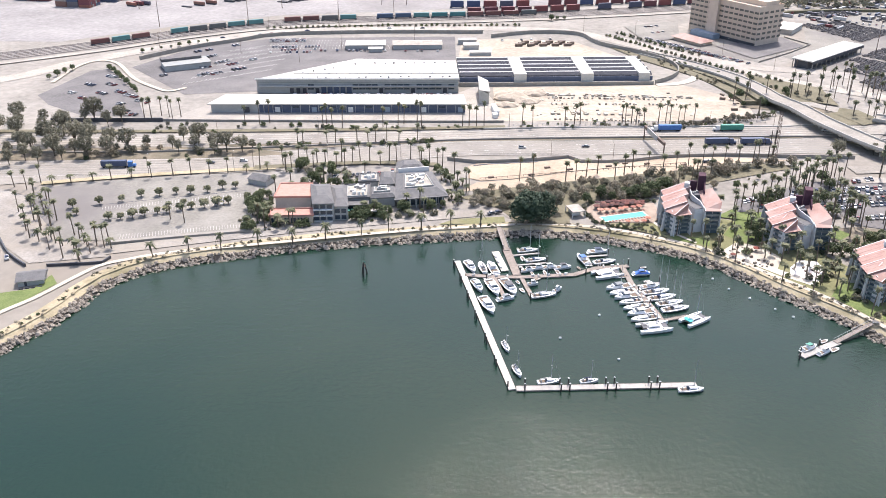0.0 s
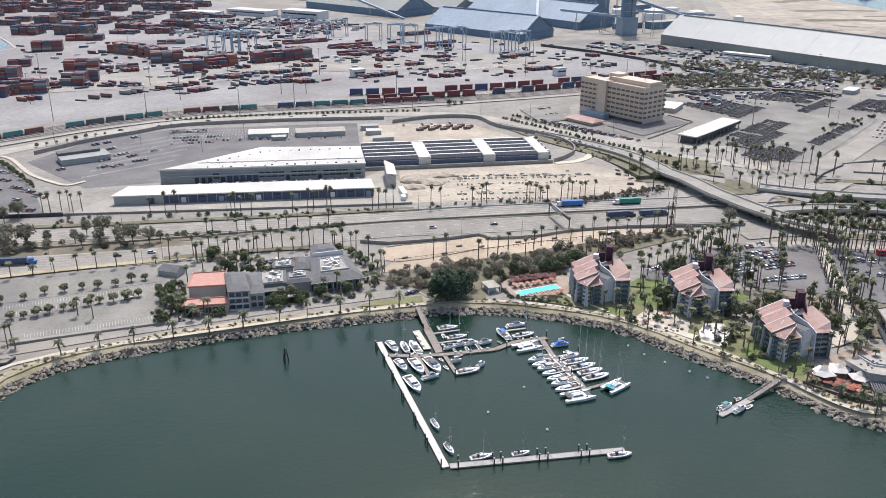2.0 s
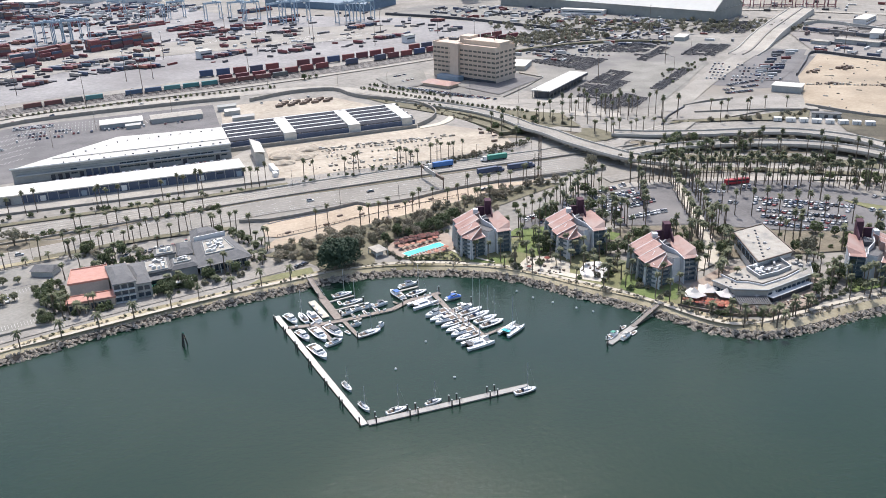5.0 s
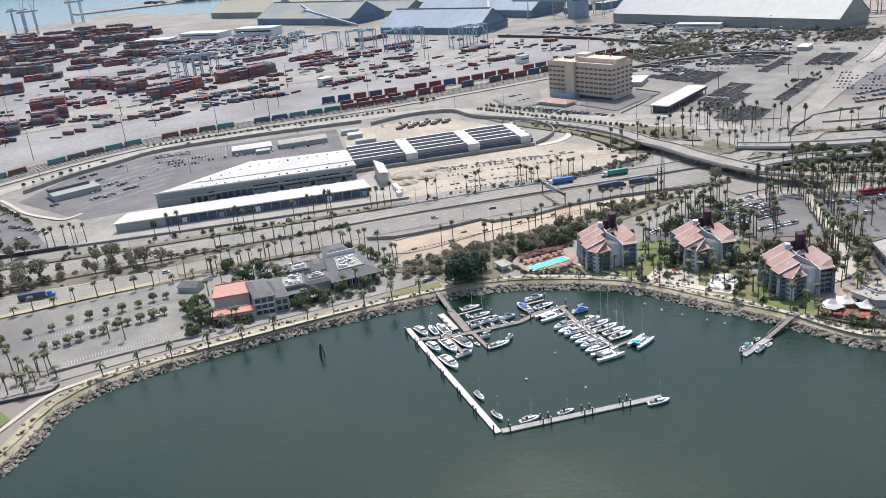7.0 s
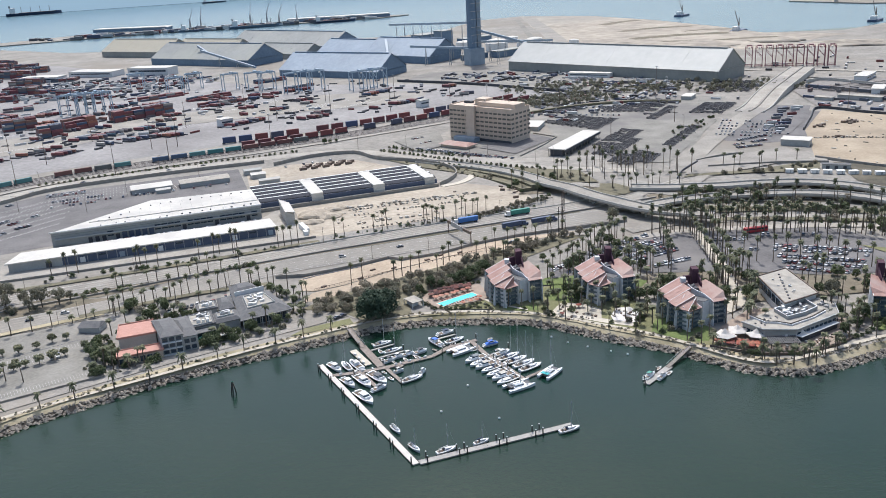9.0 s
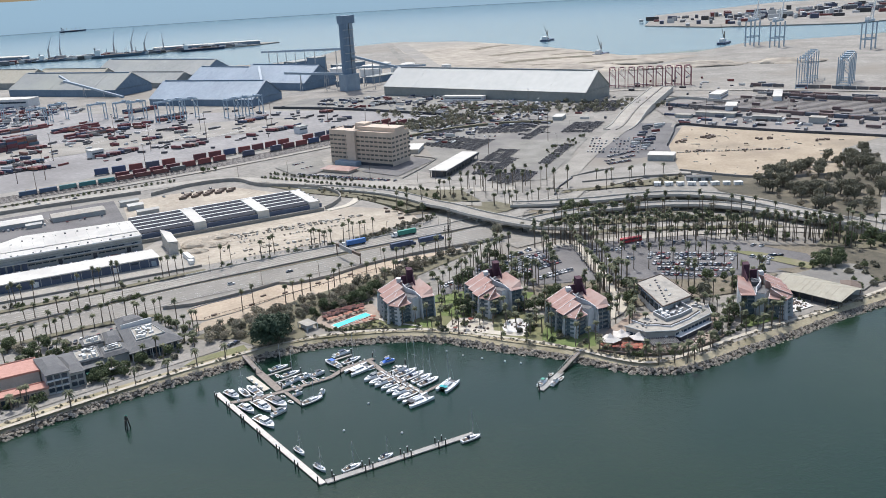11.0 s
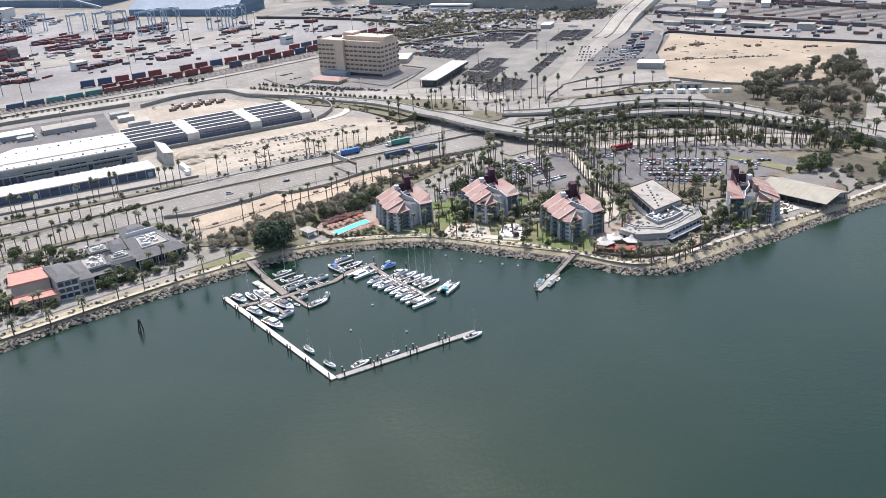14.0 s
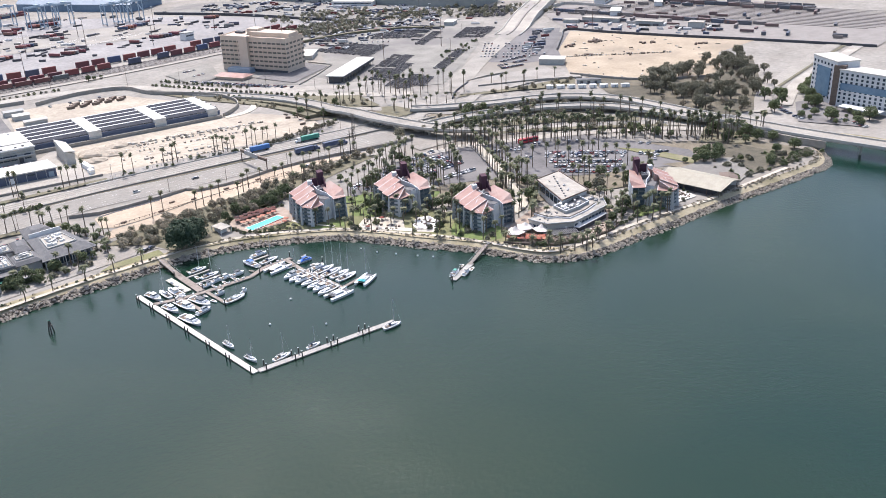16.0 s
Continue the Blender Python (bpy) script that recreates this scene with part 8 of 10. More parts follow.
ship(300, 2330, -10, 150, "shedwall", "dark bulk carrier berthed along the mole")
ship(150, 2375, -12, 120, "shedwall", "dark barge berthed along the mole")
ship(520, 2290, -12, 120, "navy", "dark coastal ship berthed along the mole")
ship(400, 4300, 10, 120, "navy", "dark tanker at anchor in the hazy bay")
ship(640, 4560, 8, 130, "shedwall", "grey cargo ship at anchor in the hazy bay")
ship(-420, 4380, 4, 240, "navy", "long dark tanker at anchor in the hazy bay")
ship(1600, 4250, 10, 120, "shedwall", "small dark ship at anchor in the hazy bay")
for x, y in ((1190, 1555), (1040, 1155), (1330, 1110)):
    e = thing("crane_barge", x, y, 0, 30, "dredging barge with a lattice crane in the bay", "barge", "crane barges")
    part("hull", G().box(0, 0, -1, 46, 18, 5), M["navy"], e)
    part("cabin", G().box(-12, 0, 4, 14, 10, 7), M["white"], e)
    part("jib", G().tube((8, 0, 4), (-6, 6, 40), 1.0, 0.5, 5), M["rust"], e)
    part("tower", G().tube((2, 0, 4), (2, 0, 26), 1.4, 0.8, 5), M["rust"], e)
# rail yard to the far right
g, g2 = G(), G()
for ax, ay, bx, by, hgt in ((665, 553, 745, 300, 4.4), (672, 557, 752, 304, 3.4), (803, 520, 870, 320, 5.0), (812, 526, 880, 326, 4.6), (822, 560, 900, 340, 3.2), (700, 610, 640, 590, 3.0), (860, 600, 960, 380, 4.2)):
    L = math.hypot(bx - ax, by - ay)
    n = int(L / 15)
    for k in range(n):
        if rc.random() < 0.08:
            continue
        t = (k + 0.5) / n
        g.box(ax + (bx - ax) * t, ay + (by - ay) * t, LAND + 0.6, 14, 2.8, hgt * rc.uniform(0.85, 1.0), math.degrees(math.atan2(by - ay, bx - ax)))
tagged(part("far_rail_cars", g, M["farbox"]), "distant strings of dark freight rail cars", "rail cars", kind="stuff")
pave("far_rail_yard", [(590, 450), (640, 545), (690, 570), (730, 600), (800, 560), (900, 330), (880, 200), (720, 160), (660, 290)], 0.16, "ballast", "brown-grey rail yard ballast", "railway")
g = G()
for k in range(14):
    g.ribbon([(652 + 11 * k, 556 - 2 * k), (700 + 11 * k, 446 - 2 * k), (748 + 11 * k, 345 - 2 * k), (800 + 11 * k, 215 - 2 * k)], 1.5, LAND + 1.35 - 0.008 * k, 0.25)
setting("far_tracks", g, M["rail"], "parallel dark tracks in the far rail yard", "railway")
g = G()
for k in range(130):
    x, y = rc.uniform(600, 900), rc.uniform(200, 560)
    if inside([(600, 450), (645, 535), (720, 585), (800, 540), (890, 330), (720, 180)], x, y):
        g.box(x, y, LAND + 1.3, rc.choice((4.6, 9, 14, 14)), 2.5, rc.uniform(1.2, 3.6), rc.choice((-64, -64, -66, 26)))
tagged(part("rail_yard_gear", g, M["farbox"]), "distant wagons, trucks and stores between the tracks", "rail cars", kind="stuff")
g = G()
TRUCKS = [(622, 513), (710, 336), (665, 301), (594, 446)]
for k in range(150):
    x, y = rc.uniform(590, 715), rc.uniform(300, 515)
    if inside(TRUCKS, x, y):
        L = rc.choice((4.5, 4.8, 6, 9, 12, 12))
        g.box(x, y, LAND + 0.3, L, 2.3, 1.2 if L < 5 else 2.8, rc.choice((-66, -62, 28)))
TLOT = [(500, 426), (562, 481), (583, 460), (524, 403), (475, 364), (459, 377)]
for i in range(22):
    for j in range(3):
        x, y = 470 + i * 4.6 + j * 7, 376 + i * 4.1 - j * 9 + 8
        if inside(TLOT, x, y) and rc.random() < 0.75:
            L = rc.choice((4.6, 4.6, 9, 12))
            g.box(x, y, LAND + 0.3, L, 2.0, 1.3 if L < 5 else 2.6, rc.choice((-20, -15)))
tagged(part("yard_trucks", g, M["carstuff"]), "distant trucks and cars in the rail yard", "trucks", kind="stuff")
for x, y, sx, sy, h, rz in ((650, 455, 44, 9, 5, -64), (668, 398, 30, 8, 5, -64), (622, 476, 18, 9, 4, -64), (690, 350, 16, 12, 7, -64)):
    e = thing("rail_yard_shed", x, y, LAND, rz, "low grey shed in the rail yard", "shed", "rail yard sheds")
    part("wall", G().box(0, 0, 0, sx, sy, h), M["greywall"], e)
    part("roof", G().box(0, 0, h, sx + 0.8, sy + 0.8, 0.5), M["lobbyroof"], e)
for x, y, r, h in ((900, 900, 60, 5), (1010, 840, 70, 6), (860, 1010, 80, 4), (1120, 760, 60, 6), (960, 960, 50, 5), (780, 1080, 60, 4)):
    bmk = bmesh.new()
    bmesh.ops.create_uvsphere(bmk, u_segments=28, v_segments=12, radius=1)
    for v in bmk.verts:
        nz = noise.noise(Vector((v.co.x * 2 + x, v.co.y * 2 + y, v.co.z)))
        v.co = Vector((v.co.x * r * (1 + 0.3 * nz), v.co.y * r * 0.5 * (1 + 0.3 * nz), max(-0.1, v.co.z) * h * (1 + 0.6 * nz)))
    me = bpy.data.meshes.new("soil")
    bmk.to_mesh(me)
    bmk.free()
    e = thing("fill_mound", x, y, LAND + 0.3, -40, "long low graded mound of brown fill", "soil mound", "fill mounds")
    part("soil", me, M["fill"], e)
for k in range(9):
    gantry(890 + 22 * (k % 5) + 30 * (k // 5), 540 + 14 * (k % 5) - 40 * (k // 5), 40, 38, 24, 14, "cranesteel", "grey-blue rail-mounted gantry crane")
g = G()
for k in range(220):
    t = rc.random()
    g.box(1700 + 1100 * t + rc.uniform(-60, 60), 1420 - 150 * t + rc.uniform(0, 420), 2.6, rc.uniform(10, 40), rc.uniform(6, 16), rc.uniform(4, 14), rc.choice((-40, 50)))
for k in range(160):
    t = rc.random()
    g.box(-300 + 940 * t, 2470 - 150 * t + rc.uniform(-50, 30), 2.6, rc.uniform(8, 30), rc.uniform(5, 12), rc.uniform(3, 9), -14)
tagged(part("far_port_clutter", g, M["carstuff"]), "distant sheds, trucks and stores along the far quays", "port clutter", kind="stuff")
# backdrop ring beyond the sea: haze painted as a pale blue glow
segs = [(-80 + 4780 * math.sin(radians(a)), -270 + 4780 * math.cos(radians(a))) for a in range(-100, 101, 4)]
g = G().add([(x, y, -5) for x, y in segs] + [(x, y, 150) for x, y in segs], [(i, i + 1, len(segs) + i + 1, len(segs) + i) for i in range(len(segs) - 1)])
hz = bpy.data.materials.new("glowing_haze_backdrop")
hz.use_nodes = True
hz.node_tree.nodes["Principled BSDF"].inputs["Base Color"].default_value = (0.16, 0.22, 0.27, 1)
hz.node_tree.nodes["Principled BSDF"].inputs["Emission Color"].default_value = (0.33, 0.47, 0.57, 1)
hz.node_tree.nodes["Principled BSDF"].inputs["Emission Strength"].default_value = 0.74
setting("backdrop", g, hz, "glowing backdrop painted as hazy sea distance", "backdrop")


# ---- planting ----
def palm_crown(rr, fronds, length, droop, width, up, low=-0.25):
    """Arched fronds round a bud: each a folded strip that narrows to its tip."""
    g = G()
    for k in range(fronds):
        a = 2 * math.pi * k / fronds * 2.4 + rr.uniform(-0.2, 0.2)
        rise = rr.uniform(low, 1.0) * up
        L = length * rr.uniform(0.8, 1.1)
        ca, sa = math.cos(a), math.sin(a)
        vs = []
        for i in range(5):
            t = i / 4
            r = L * (t * 0.92 if rise < 0.6 else t * 0.75)
            z = L * (rise * t - droop * t * t)
            w = width * (0.35 + 1.1 * t if t < 0.5 else 1.8 * (1.05 - t))
            vs += [(ca * r - sa * w, sa * r + ca * w, z - 0.15 * w), (ca * r, sa * r, z + 0.12 * w), (ca * r + sa * w, sa * r - ca * w, z - 0.15 * w)]
        fs = []
        for i in range(4):
            b = 3 * i
            fs += [(b, b + 1, b + 4, b + 3), (b + 1, b + 2, b + 5, b + 4)]
        g.add(vs, fs)
    return g


def palm(kind, seed):
    """kind 'fan': tall, small spiky head over a dry skirt; 'feather': shorter, wide arching head."""
    rr = random.Random(seed)
    if kind == "fan":
        e = thing("fan_palm", 0, 0, LAND, 0, "tall slim fan palm with a small shaggy green head", "palm tree", "palms")
        h = 14.0
        crown = palm_crown(rr, 42, 2.1, 0.42, 0.42, 0.95, -0.75)
    else:
        e = thing("feather_palm", 0, 0, LAND, 0, "short feather palm with a wide arching green crown", "palm tree", "palms")
        h = 6.5
        crown = palm_crown(rr, 24, 3.1, 0.75, 0.42, 1.0)
    bend = rr.uniform(-0.5, 0.5)
    vs = [(bend * (i / 4) ** 2 + (0.30 - 0.11 * i / 4) * math.cos(j * math.pi / 3), (0.30 - 0.11 * i / 4) * math.sin(j * math.pi / 3), h * i / 4 - (0.3 if i == 0 else 0)) for i in range(5) for j in range(6)]
    g = G().add(vs, [(6 * i + j, 6 * i + (j + 1) % 6, 6 * i + 6 + (j + 1) % 6, 6 * i + 6 + j) for i in range(4) for j in range(6)] + [tuple(range(24, 30))])
    part("trunk", g, M["trunk"], e)
    crown.v = [(x + bend, y, z + h) for x, y, z in crown.v]
    part("crown", crown, M["frond"], e)
    if kind == "fan":
        part("dry_skirt", G().tube((bend, 0, h - 1.8), (bend, 0, h + 0.2), 0.42, 0.75, 8), M["drybeard"], e)
    return e


FAN = [palm("fan", 1), palm("fan", 2), palm("fan", 3)]
FEA = [palm("feather", 4), palm("feather", 5)]
rp = random.Random(21)
used = set()


def plant(kinds, x, y, h=1.0, w=1.0, z=LAND):
    """Place the first call of each model itself, then copies of it."""
    e = kinds[rp.randrange(len(kinds))]
    m = Matrix.LocRotScale((x, y, z), Euler((rp.uniform(-0.03, 0.03), rp.uniform(-0.03, 0.03), rp.uniform(0, 6.28))), Vector((w, w, h)))
    if e.name not in used:
        used.add(e.name)
        e.matrix_basis = m
    else:
        copy_thing(e, m)


def palms(points, h0=0.85, h1=1.2, kinds=FAN, jitter=0.8):
    for x, y in points:
        h = rp.uniform(h0, h1)
        plant(kinds, x + rp.uniform(-jitter, jitter), y + rp.uniform(-jitter, jitter), h, rp.uniform(0.9, 1.15))


def joined(name, points, kinds, h0, h1, label, category, wide=1.0):
    """A far belt of the same plants, joined part by part into stuff."""
    out = {}
    for x, y in points:
        e = kinds[rp.randrange(len(kinds))]
        h = rp.uniform(h0, h1)
        w = rp.uniform(0.95, 1.2) if wide else h * rp.uniform(0.9, 1.1)
        m = Matrix.LocRotScale((x + rp.uniform(-1, 1), y + rp.uniform(-1, 1), LAND), Euler((0, 0, rp.uniform(0, 6.28))), Vector((w, w, h)))
        for o in e.children:
            mat = o.data.materials[0]
            gg = out.setdefault(mat.name, (G(), mat))[0]
            gg.add([tuple(m @ v.co) for v in o.data.vertices], [tuple(p.vertices) for p in o.data.polygons])
    for key, (gg, mat) in out.items():
        tagged(part(name, gg, mat), label, category, kind="stuff")


def along(line, step):
    pts = curve(line, 1.0)
    out, acc = [pts[0]], 0
    for a, b in zip(pts, pts[1:]):
        acc += math.hypot(b[0] - a[0], b[1] - a[1])
        if acc >= step:
            acc = 0
            out.append(b)
    return out


# waterfront feather palms
palms([(-148, 99), (-133, 103), (-119, 105), (-103, 108), (-88, 111), (-74, 115), (-58, 118), (-45, 121), (-30, 123), (-16, 124), (-2, 125)], 1.0, 1.3, FEA, 0.4)
# clumps at the car park corner
palms([(-215, 140), (-211, 145), (-208, 134), (-204, 139), (-212, 150), (-206, 128), (-200, 124), (-195, 115), (-198, 119), (-191, 111), (-219, 152), (-222, 160), (-186, 119), (-183, 114), (-180, 110), (-176, 112), (-178, 117), (-172, 110), (-187, 99), (-180, 97), (-177, 95), (-228, 174), (-224, 168), (-218, 166), (-213, 158), (-203, 133)], 0.65, 1.0, FAN + FEA)
scatter_left = [(-232, 178), (-226, 150), (-214, 128), (-204, 116), (-196, 108), (-228, 186), (-240, 182), (-219, 140), (-209, 120), (-190, 122), (-184, 108), (-172, 116), (-168, 108), (-176, 104)]
palms(scatter_left, 0.6, 0.95, FAN + FEA)
palms([(-150, 138), (-142, 135), (-240, 120), (-238, 128), (-246, 110)], 0.55, 0.8, FAN)
# row along the far kerb of the car park
palms(along([(-222, 184), (-190, 191), (-150, 197), (-120, 200), (-100, 203)], 9.5), 0.6, 0.9, FEA + FAN, 1.0)
# freeway side groups
palms([(-117, 202), (-102, 199), (-100, 203), (-97, 219), (-92, 213), (-87, 211), (-81, 208), (-72, 212), (-67, 210), (-62, 212), (-57, 213), (-46, 212), (-43, 210), (-30, 211), (-29, 208), (-17, 200), (-12, 191), (-6, 176), (-10, 178), (-20, 205), (-52, 208), (-76, 206), (-34, 206), (-24, 207), (-70, 203), (-88, 204), (-105, 207)], 0.7, 1.1)
palms([(-84, 243), (-78, 241), (-60, 243), (-55, 242), (-48, 245), (-42, 244), (-30, 245), (-97, 240), (-101, 241), (-66, 245)], 0.6, 1.0)
palms([(-137, 279), (-128, 281), (-123, 283), (-89, 274), (-86, 276), (-82, 272), (-77, 270), (-52, 273), (-42, 276), (-39, 278), (-31, 275), (-27, 273), (-2, 271), (2, 272), (6, 271), (12, 273), (-189, 298), (-194, 299), (-199, 297), (-204, 296), (-185, 294), (-180, 296)], 1.0, 1.3)
palms([(34, 270), (41, 270), (62, 271), (67, 272), (72, 274), (100, 272), (104, 274), (106, 272), (110, 271), (98, 274), (120, 271), (128, 272), (133, 274), (136, 271), (142, 272), (126, 274), (186, 282), (190, 290)], 0.95, 1.3)
# restaurant grounds
palms([(-94, 128), (-97, 127), (-90, 128), (-104, 133), (-107, 137), (-12, 150), (-9, 156), (-14, 160), (-6, 166), (-12, 172), (-18, 184), (-14, 180), (-8, 176), (-58, 140), (-52, 140), (-36, 137), (-28, 138), (-112, 128), (-88, 172), (-82, 176), (-95, 170)], 0.5, 0.85, FEA + FAN)
# bank behind the pool
palms([(-4, 170), (22, 182), (30, 186), (46, 178), (52, 182), (58, 186), (66, 190), (72, 178), (80, 188), (86, 194), (95, 196), (100, 188), (110, 196), (118, 200), (124, 196), (132, 200), (140, 204), (148, 205), (155, 203), (160, 207), (166, 205), (104, 170), (112, 176), (118, 182), (126, 188)], 0.8, 1.2)
# hotel gardens
palms([(102, 97), (95, 96), (121, 98), (120, 88), (124, 92), (129, 60), (119, 66), (137, 55), (133, 64), (147, 33), (182, 46), (162, 2), (159, 8), (173, -3), (178, -2), (168, 0), (218, 4), (190, 56), (106, 85), (112, 92), (116, 120), (118, 126), (122, 118), (126, 124), (115, 112), (110, 128), (119, 107), (128, 108), (158, 88), (162, 84), (152, 94), (149, 92), (138, 70), (140, 76), (144, 74), (136, 80), (131, 72), (128, 78), (135, 66), (140, 62), (186, 62), (182, 68), (178, 76), (174, 84), (187, 50), (184, 56), (172, 92), (176, 98), (168, 98), (151, 30), (144, 40), (150, 24), (127, 87), (141, 84), (133, 84)], 0.65, 1.05, FAN + FAN + FEA)
# palms before and between the hotel blocks
palms([(92, 108), (97, 104), (88, 113), (108, 96), (104, 101), (128, 96), (131, 92), (126, 101), (123, 106), (133, 98), (137, 92), (146, 88), (150, 84), (154, 80), (157, 76), (150, 70), (146, 66), (143, 58), (150, 46), (147, 52), (155, 40), (170, 46), (176, 50), (180, 42), (174, 38), (183, 36), (240, 4), (235, 3), (231, 9), (226, 2), (244, 6), (223, 12), (228, 22), (221, 20), (216, 14), (233, 20), (249, 30), (255, 36), (260, 44), (236, 44), (216, 34), (113, 132), (122, 134), (132, 126), (140, 122), (152, 116), (160, 112), (166, 108), (172, 106), (186, 88), (192, 82), (184, 80), (178, 64)], 0.8, 1.15, FAN, 0.8)
palms([(161, 9), (166, 6), (176, 2.5), (187, 1.5), (156, 17), (194, 2.5)], 0.75, 0.95, FEA, 0.5)
palms(along([(236, 168), (222, 136), (208, 106), (196, 80)], 4.2), 0.95, 1.25, FAN, 0.8)
palms(along([(247, 168), (230, 130), (216, 104), (203, 80)], 4.6), 0.95, 1.25, FAN, 0.8)
palms(along([(206, 78), (199, 62), (192, 55)], 4.0), 0.6, 0.9, FAN, 0.9)
palms(along([(176, 118), (178, 134), (180, 150), (184, 162)], 5.0), 0.85, 1.2)
joined("palm_rows", along([(186, 116), (196, 134), (206, 152), (214, 168)], 6.0), FAN, 0.85, 1.2, "tall fan palms in rows round the hotel car park", "palm trees")
joined("palm_rows", along([(128, 132), (146, 140), (160, 150), (172, 164), (190, 178)], 5.0), FAN, 0.75, 1.15, "tall fan palms in rows round the hotel car park", "palm trees")
joined("palm_rows", along([(122, 140), (142, 150), (158, 162), (176, 178), (200, 184)], 6.0), FAN, 0.75, 1.15, "tall fan palms in rows round the hotel car park", "palm trees")
joined("palm_rows", along([(214, 178), (242, 168), (270, 149), (300, 132), (326, 112), (345, 92), (370, 66)], 5.0), FAN, 1.0, 1.3, "tall fan palms in rows round the hotel car park", "palm trees")
joined("palm_rows", along([(246, 150), (262, 134), (280, 120), (298, 104)], 6.5), FAN, 0.9, 1.2, "tall fan palms in rows round the hotel car park", "palm trees")
joined("palm_rows", along([(232, 112), (250, 98), (268, 84), (284, 72)], 6.5), FAN, 0.9, 1.2, "tall fan palms in rows round the hotel car park", "palm trees")
palms([(225, 22), (229, 17), (233, 12), (237, 10), (222, 28), (219, 32), (241, 12), (246, 12), (250, 16), (230, 30), (226, 36), (212, 18), (206, 8), (198, 4), (192, 2), (186, 2), (254, 22), (258, 30), (262, 36), (236, 6), (228, 6)], 0.6, 1.0, FAN + FEA)
# interchange groups
FARPALMS = ([(239, 334), (251, 336), (274, 355), (279, 336), (277, 324), (282, 319), (289, 317), (290, 306), (308, 307), (311, 291), (323, 292), (253, 321), (225, 323), (347, 269), (365, 265), (262, 345), (266, 350), (270, 340), (284, 328), (292, 322), (298, 318), (302, 312), (296, 330), (288, 338), (276, 346), (268, 330), (315, 300), (246, 328), (232, 330), (258, 312), (205, 320), (198, 330), (192, 322), (188, 312), (184, 318), (305, 325), (318, 312), (330, 300), (280, 312), (272, 316)] + [(255, 204), (262, 200), (270, 206), (282, 198), (290, 192), (298, 190), (305, 196), (312, 186), (320, 178), (328, 182), (336, 170), (345, 168), (352, 160), (358, 150), (362, 144), (340, 158), (300, 178), (278, 186), (250, 192), (244, 200), (368, 138), (374, 126), (312, 200), (322, 192)] + along([(230, 178), (262, 164), (290, 146), (318, 130), (350, 104), (376, 76)], 4.0) + along([(214, 178), (242, 168), (270, 149), (300, 132), (326, 112), (345, 92), (370, 66)], 5.4))
joined("far_palms", FARPALMS, FAN, 0.95, 1.35, "tall fan palms scattered through the interchange", "palm trees")


def leaf_crown(rr, R, flat, clumps, leaves, size):
    """A crown of many small leaf faces in uneven clumps, open between them."""
    g = G()
    for c in range(clumps):
        a, u = rr.uniform(0, 6.28), rr.uniform(-0.55, 1.0)
        rad = R * rr.uniform(0.35, 1.0)
        cx, cy, cz = rad * math.cos(a) * math.sqrt(1 - 0.6 * u * u), rad * math.sin(a) * math.sqrt(1 - 0.6 * u * u), R * flat * u
        cr = R * rr.uniform(0.16, 0.34)
        for k in range(leaves):
            d = Vector((rr.gauss(0, 1), rr.gauss(0, 1), rr.gauss(0, 0.8)))
            d.normalize()
            p = Vector((cx, cy, cz)) + d * cr * rr.uniform(0.5, 1.0)
            n = (d + Vector((0, 0, 0.5)) + Vector((rr.uniform(-0.6, 0.6), rr.uniform(-0.6, 0.6), rr.uniform(-0.4, 0.4)))).normalized()
            t = n.orthogonal().normalized()
            b = n.cross(t)
            s = size * rr.uniform(0.6, 1.3)
            g.add([tuple(p + t * s), tuple(p + b * s * 0.7), tuple(p - t * s), tuple(p - b * s * 0.7)], [(0, 1, 2, 3)])
    return g


def tree(name, seed, R, flat, h, clumps, leaves, size, mat, label):
    rr = random.Random(seed)
    e = thing(name, 0, 0, LAND, 0, label, "tree", name + "s")
    rings = [(-0.3, 0.085), (h * 0.3, 0.075), (h * 0.45, 0.07), (h * 0.6, 0.062), (h * 0.75, 0.05)]
    vs = [(R * w * math.cos(j * math.pi / 3), R * w * math.sin(j * math.pi / 3), z) for z, w in rings for j in range(6)]
    fs = [(6 * i + j, 6 * i + (j + 1) % 6, 6 * i + 6 + (j + 1) % 6, 6 * i + 6 + j) for i in range(4) for j in range(6)] + [tuple(range(24, 30))]
    for k in range(6):
        a = (k + 0.5) * math.pi / 3 + rr.uniform(-0.3, 0.3)
        i = 1 + k % 3
        foot = (6 * i + k, 6 * i + (k + 1) % 6, 6 * i + 6 + (k + 1) % 6, 6 * i + 6 + k)
        tip = Vector((R * 0.6 * math.cos(a), R * 0.6 * math.sin(a), h + R * flat * rr.uniform(-0.2, 0.5)))
        n0 = len(vs)
        vs += [tuple(tip + Vector(d) * R * 0.014) for d in ((-1, 0, -1), (1, 0, -1), (1, 0, 1), (-1, 0, 1))]
        fs += [(foot[j], foot[(j + 1) % 4], n0 + (j + 1) % 4, n0 + j) for j in range(4)] + [(n0, n0 + 1, n0 + 2, n0 + 3)]
    g = G().add(vs, fs)
    part("trunk", g, M["bark"], e)
    crown = leaf_crown(rr, R, flat, clumps, leaves, size)
    crown.v = [(x, y, z + h) for x, y, z in crown.v]
    part("crown", crown, M[mat], e)
    return e


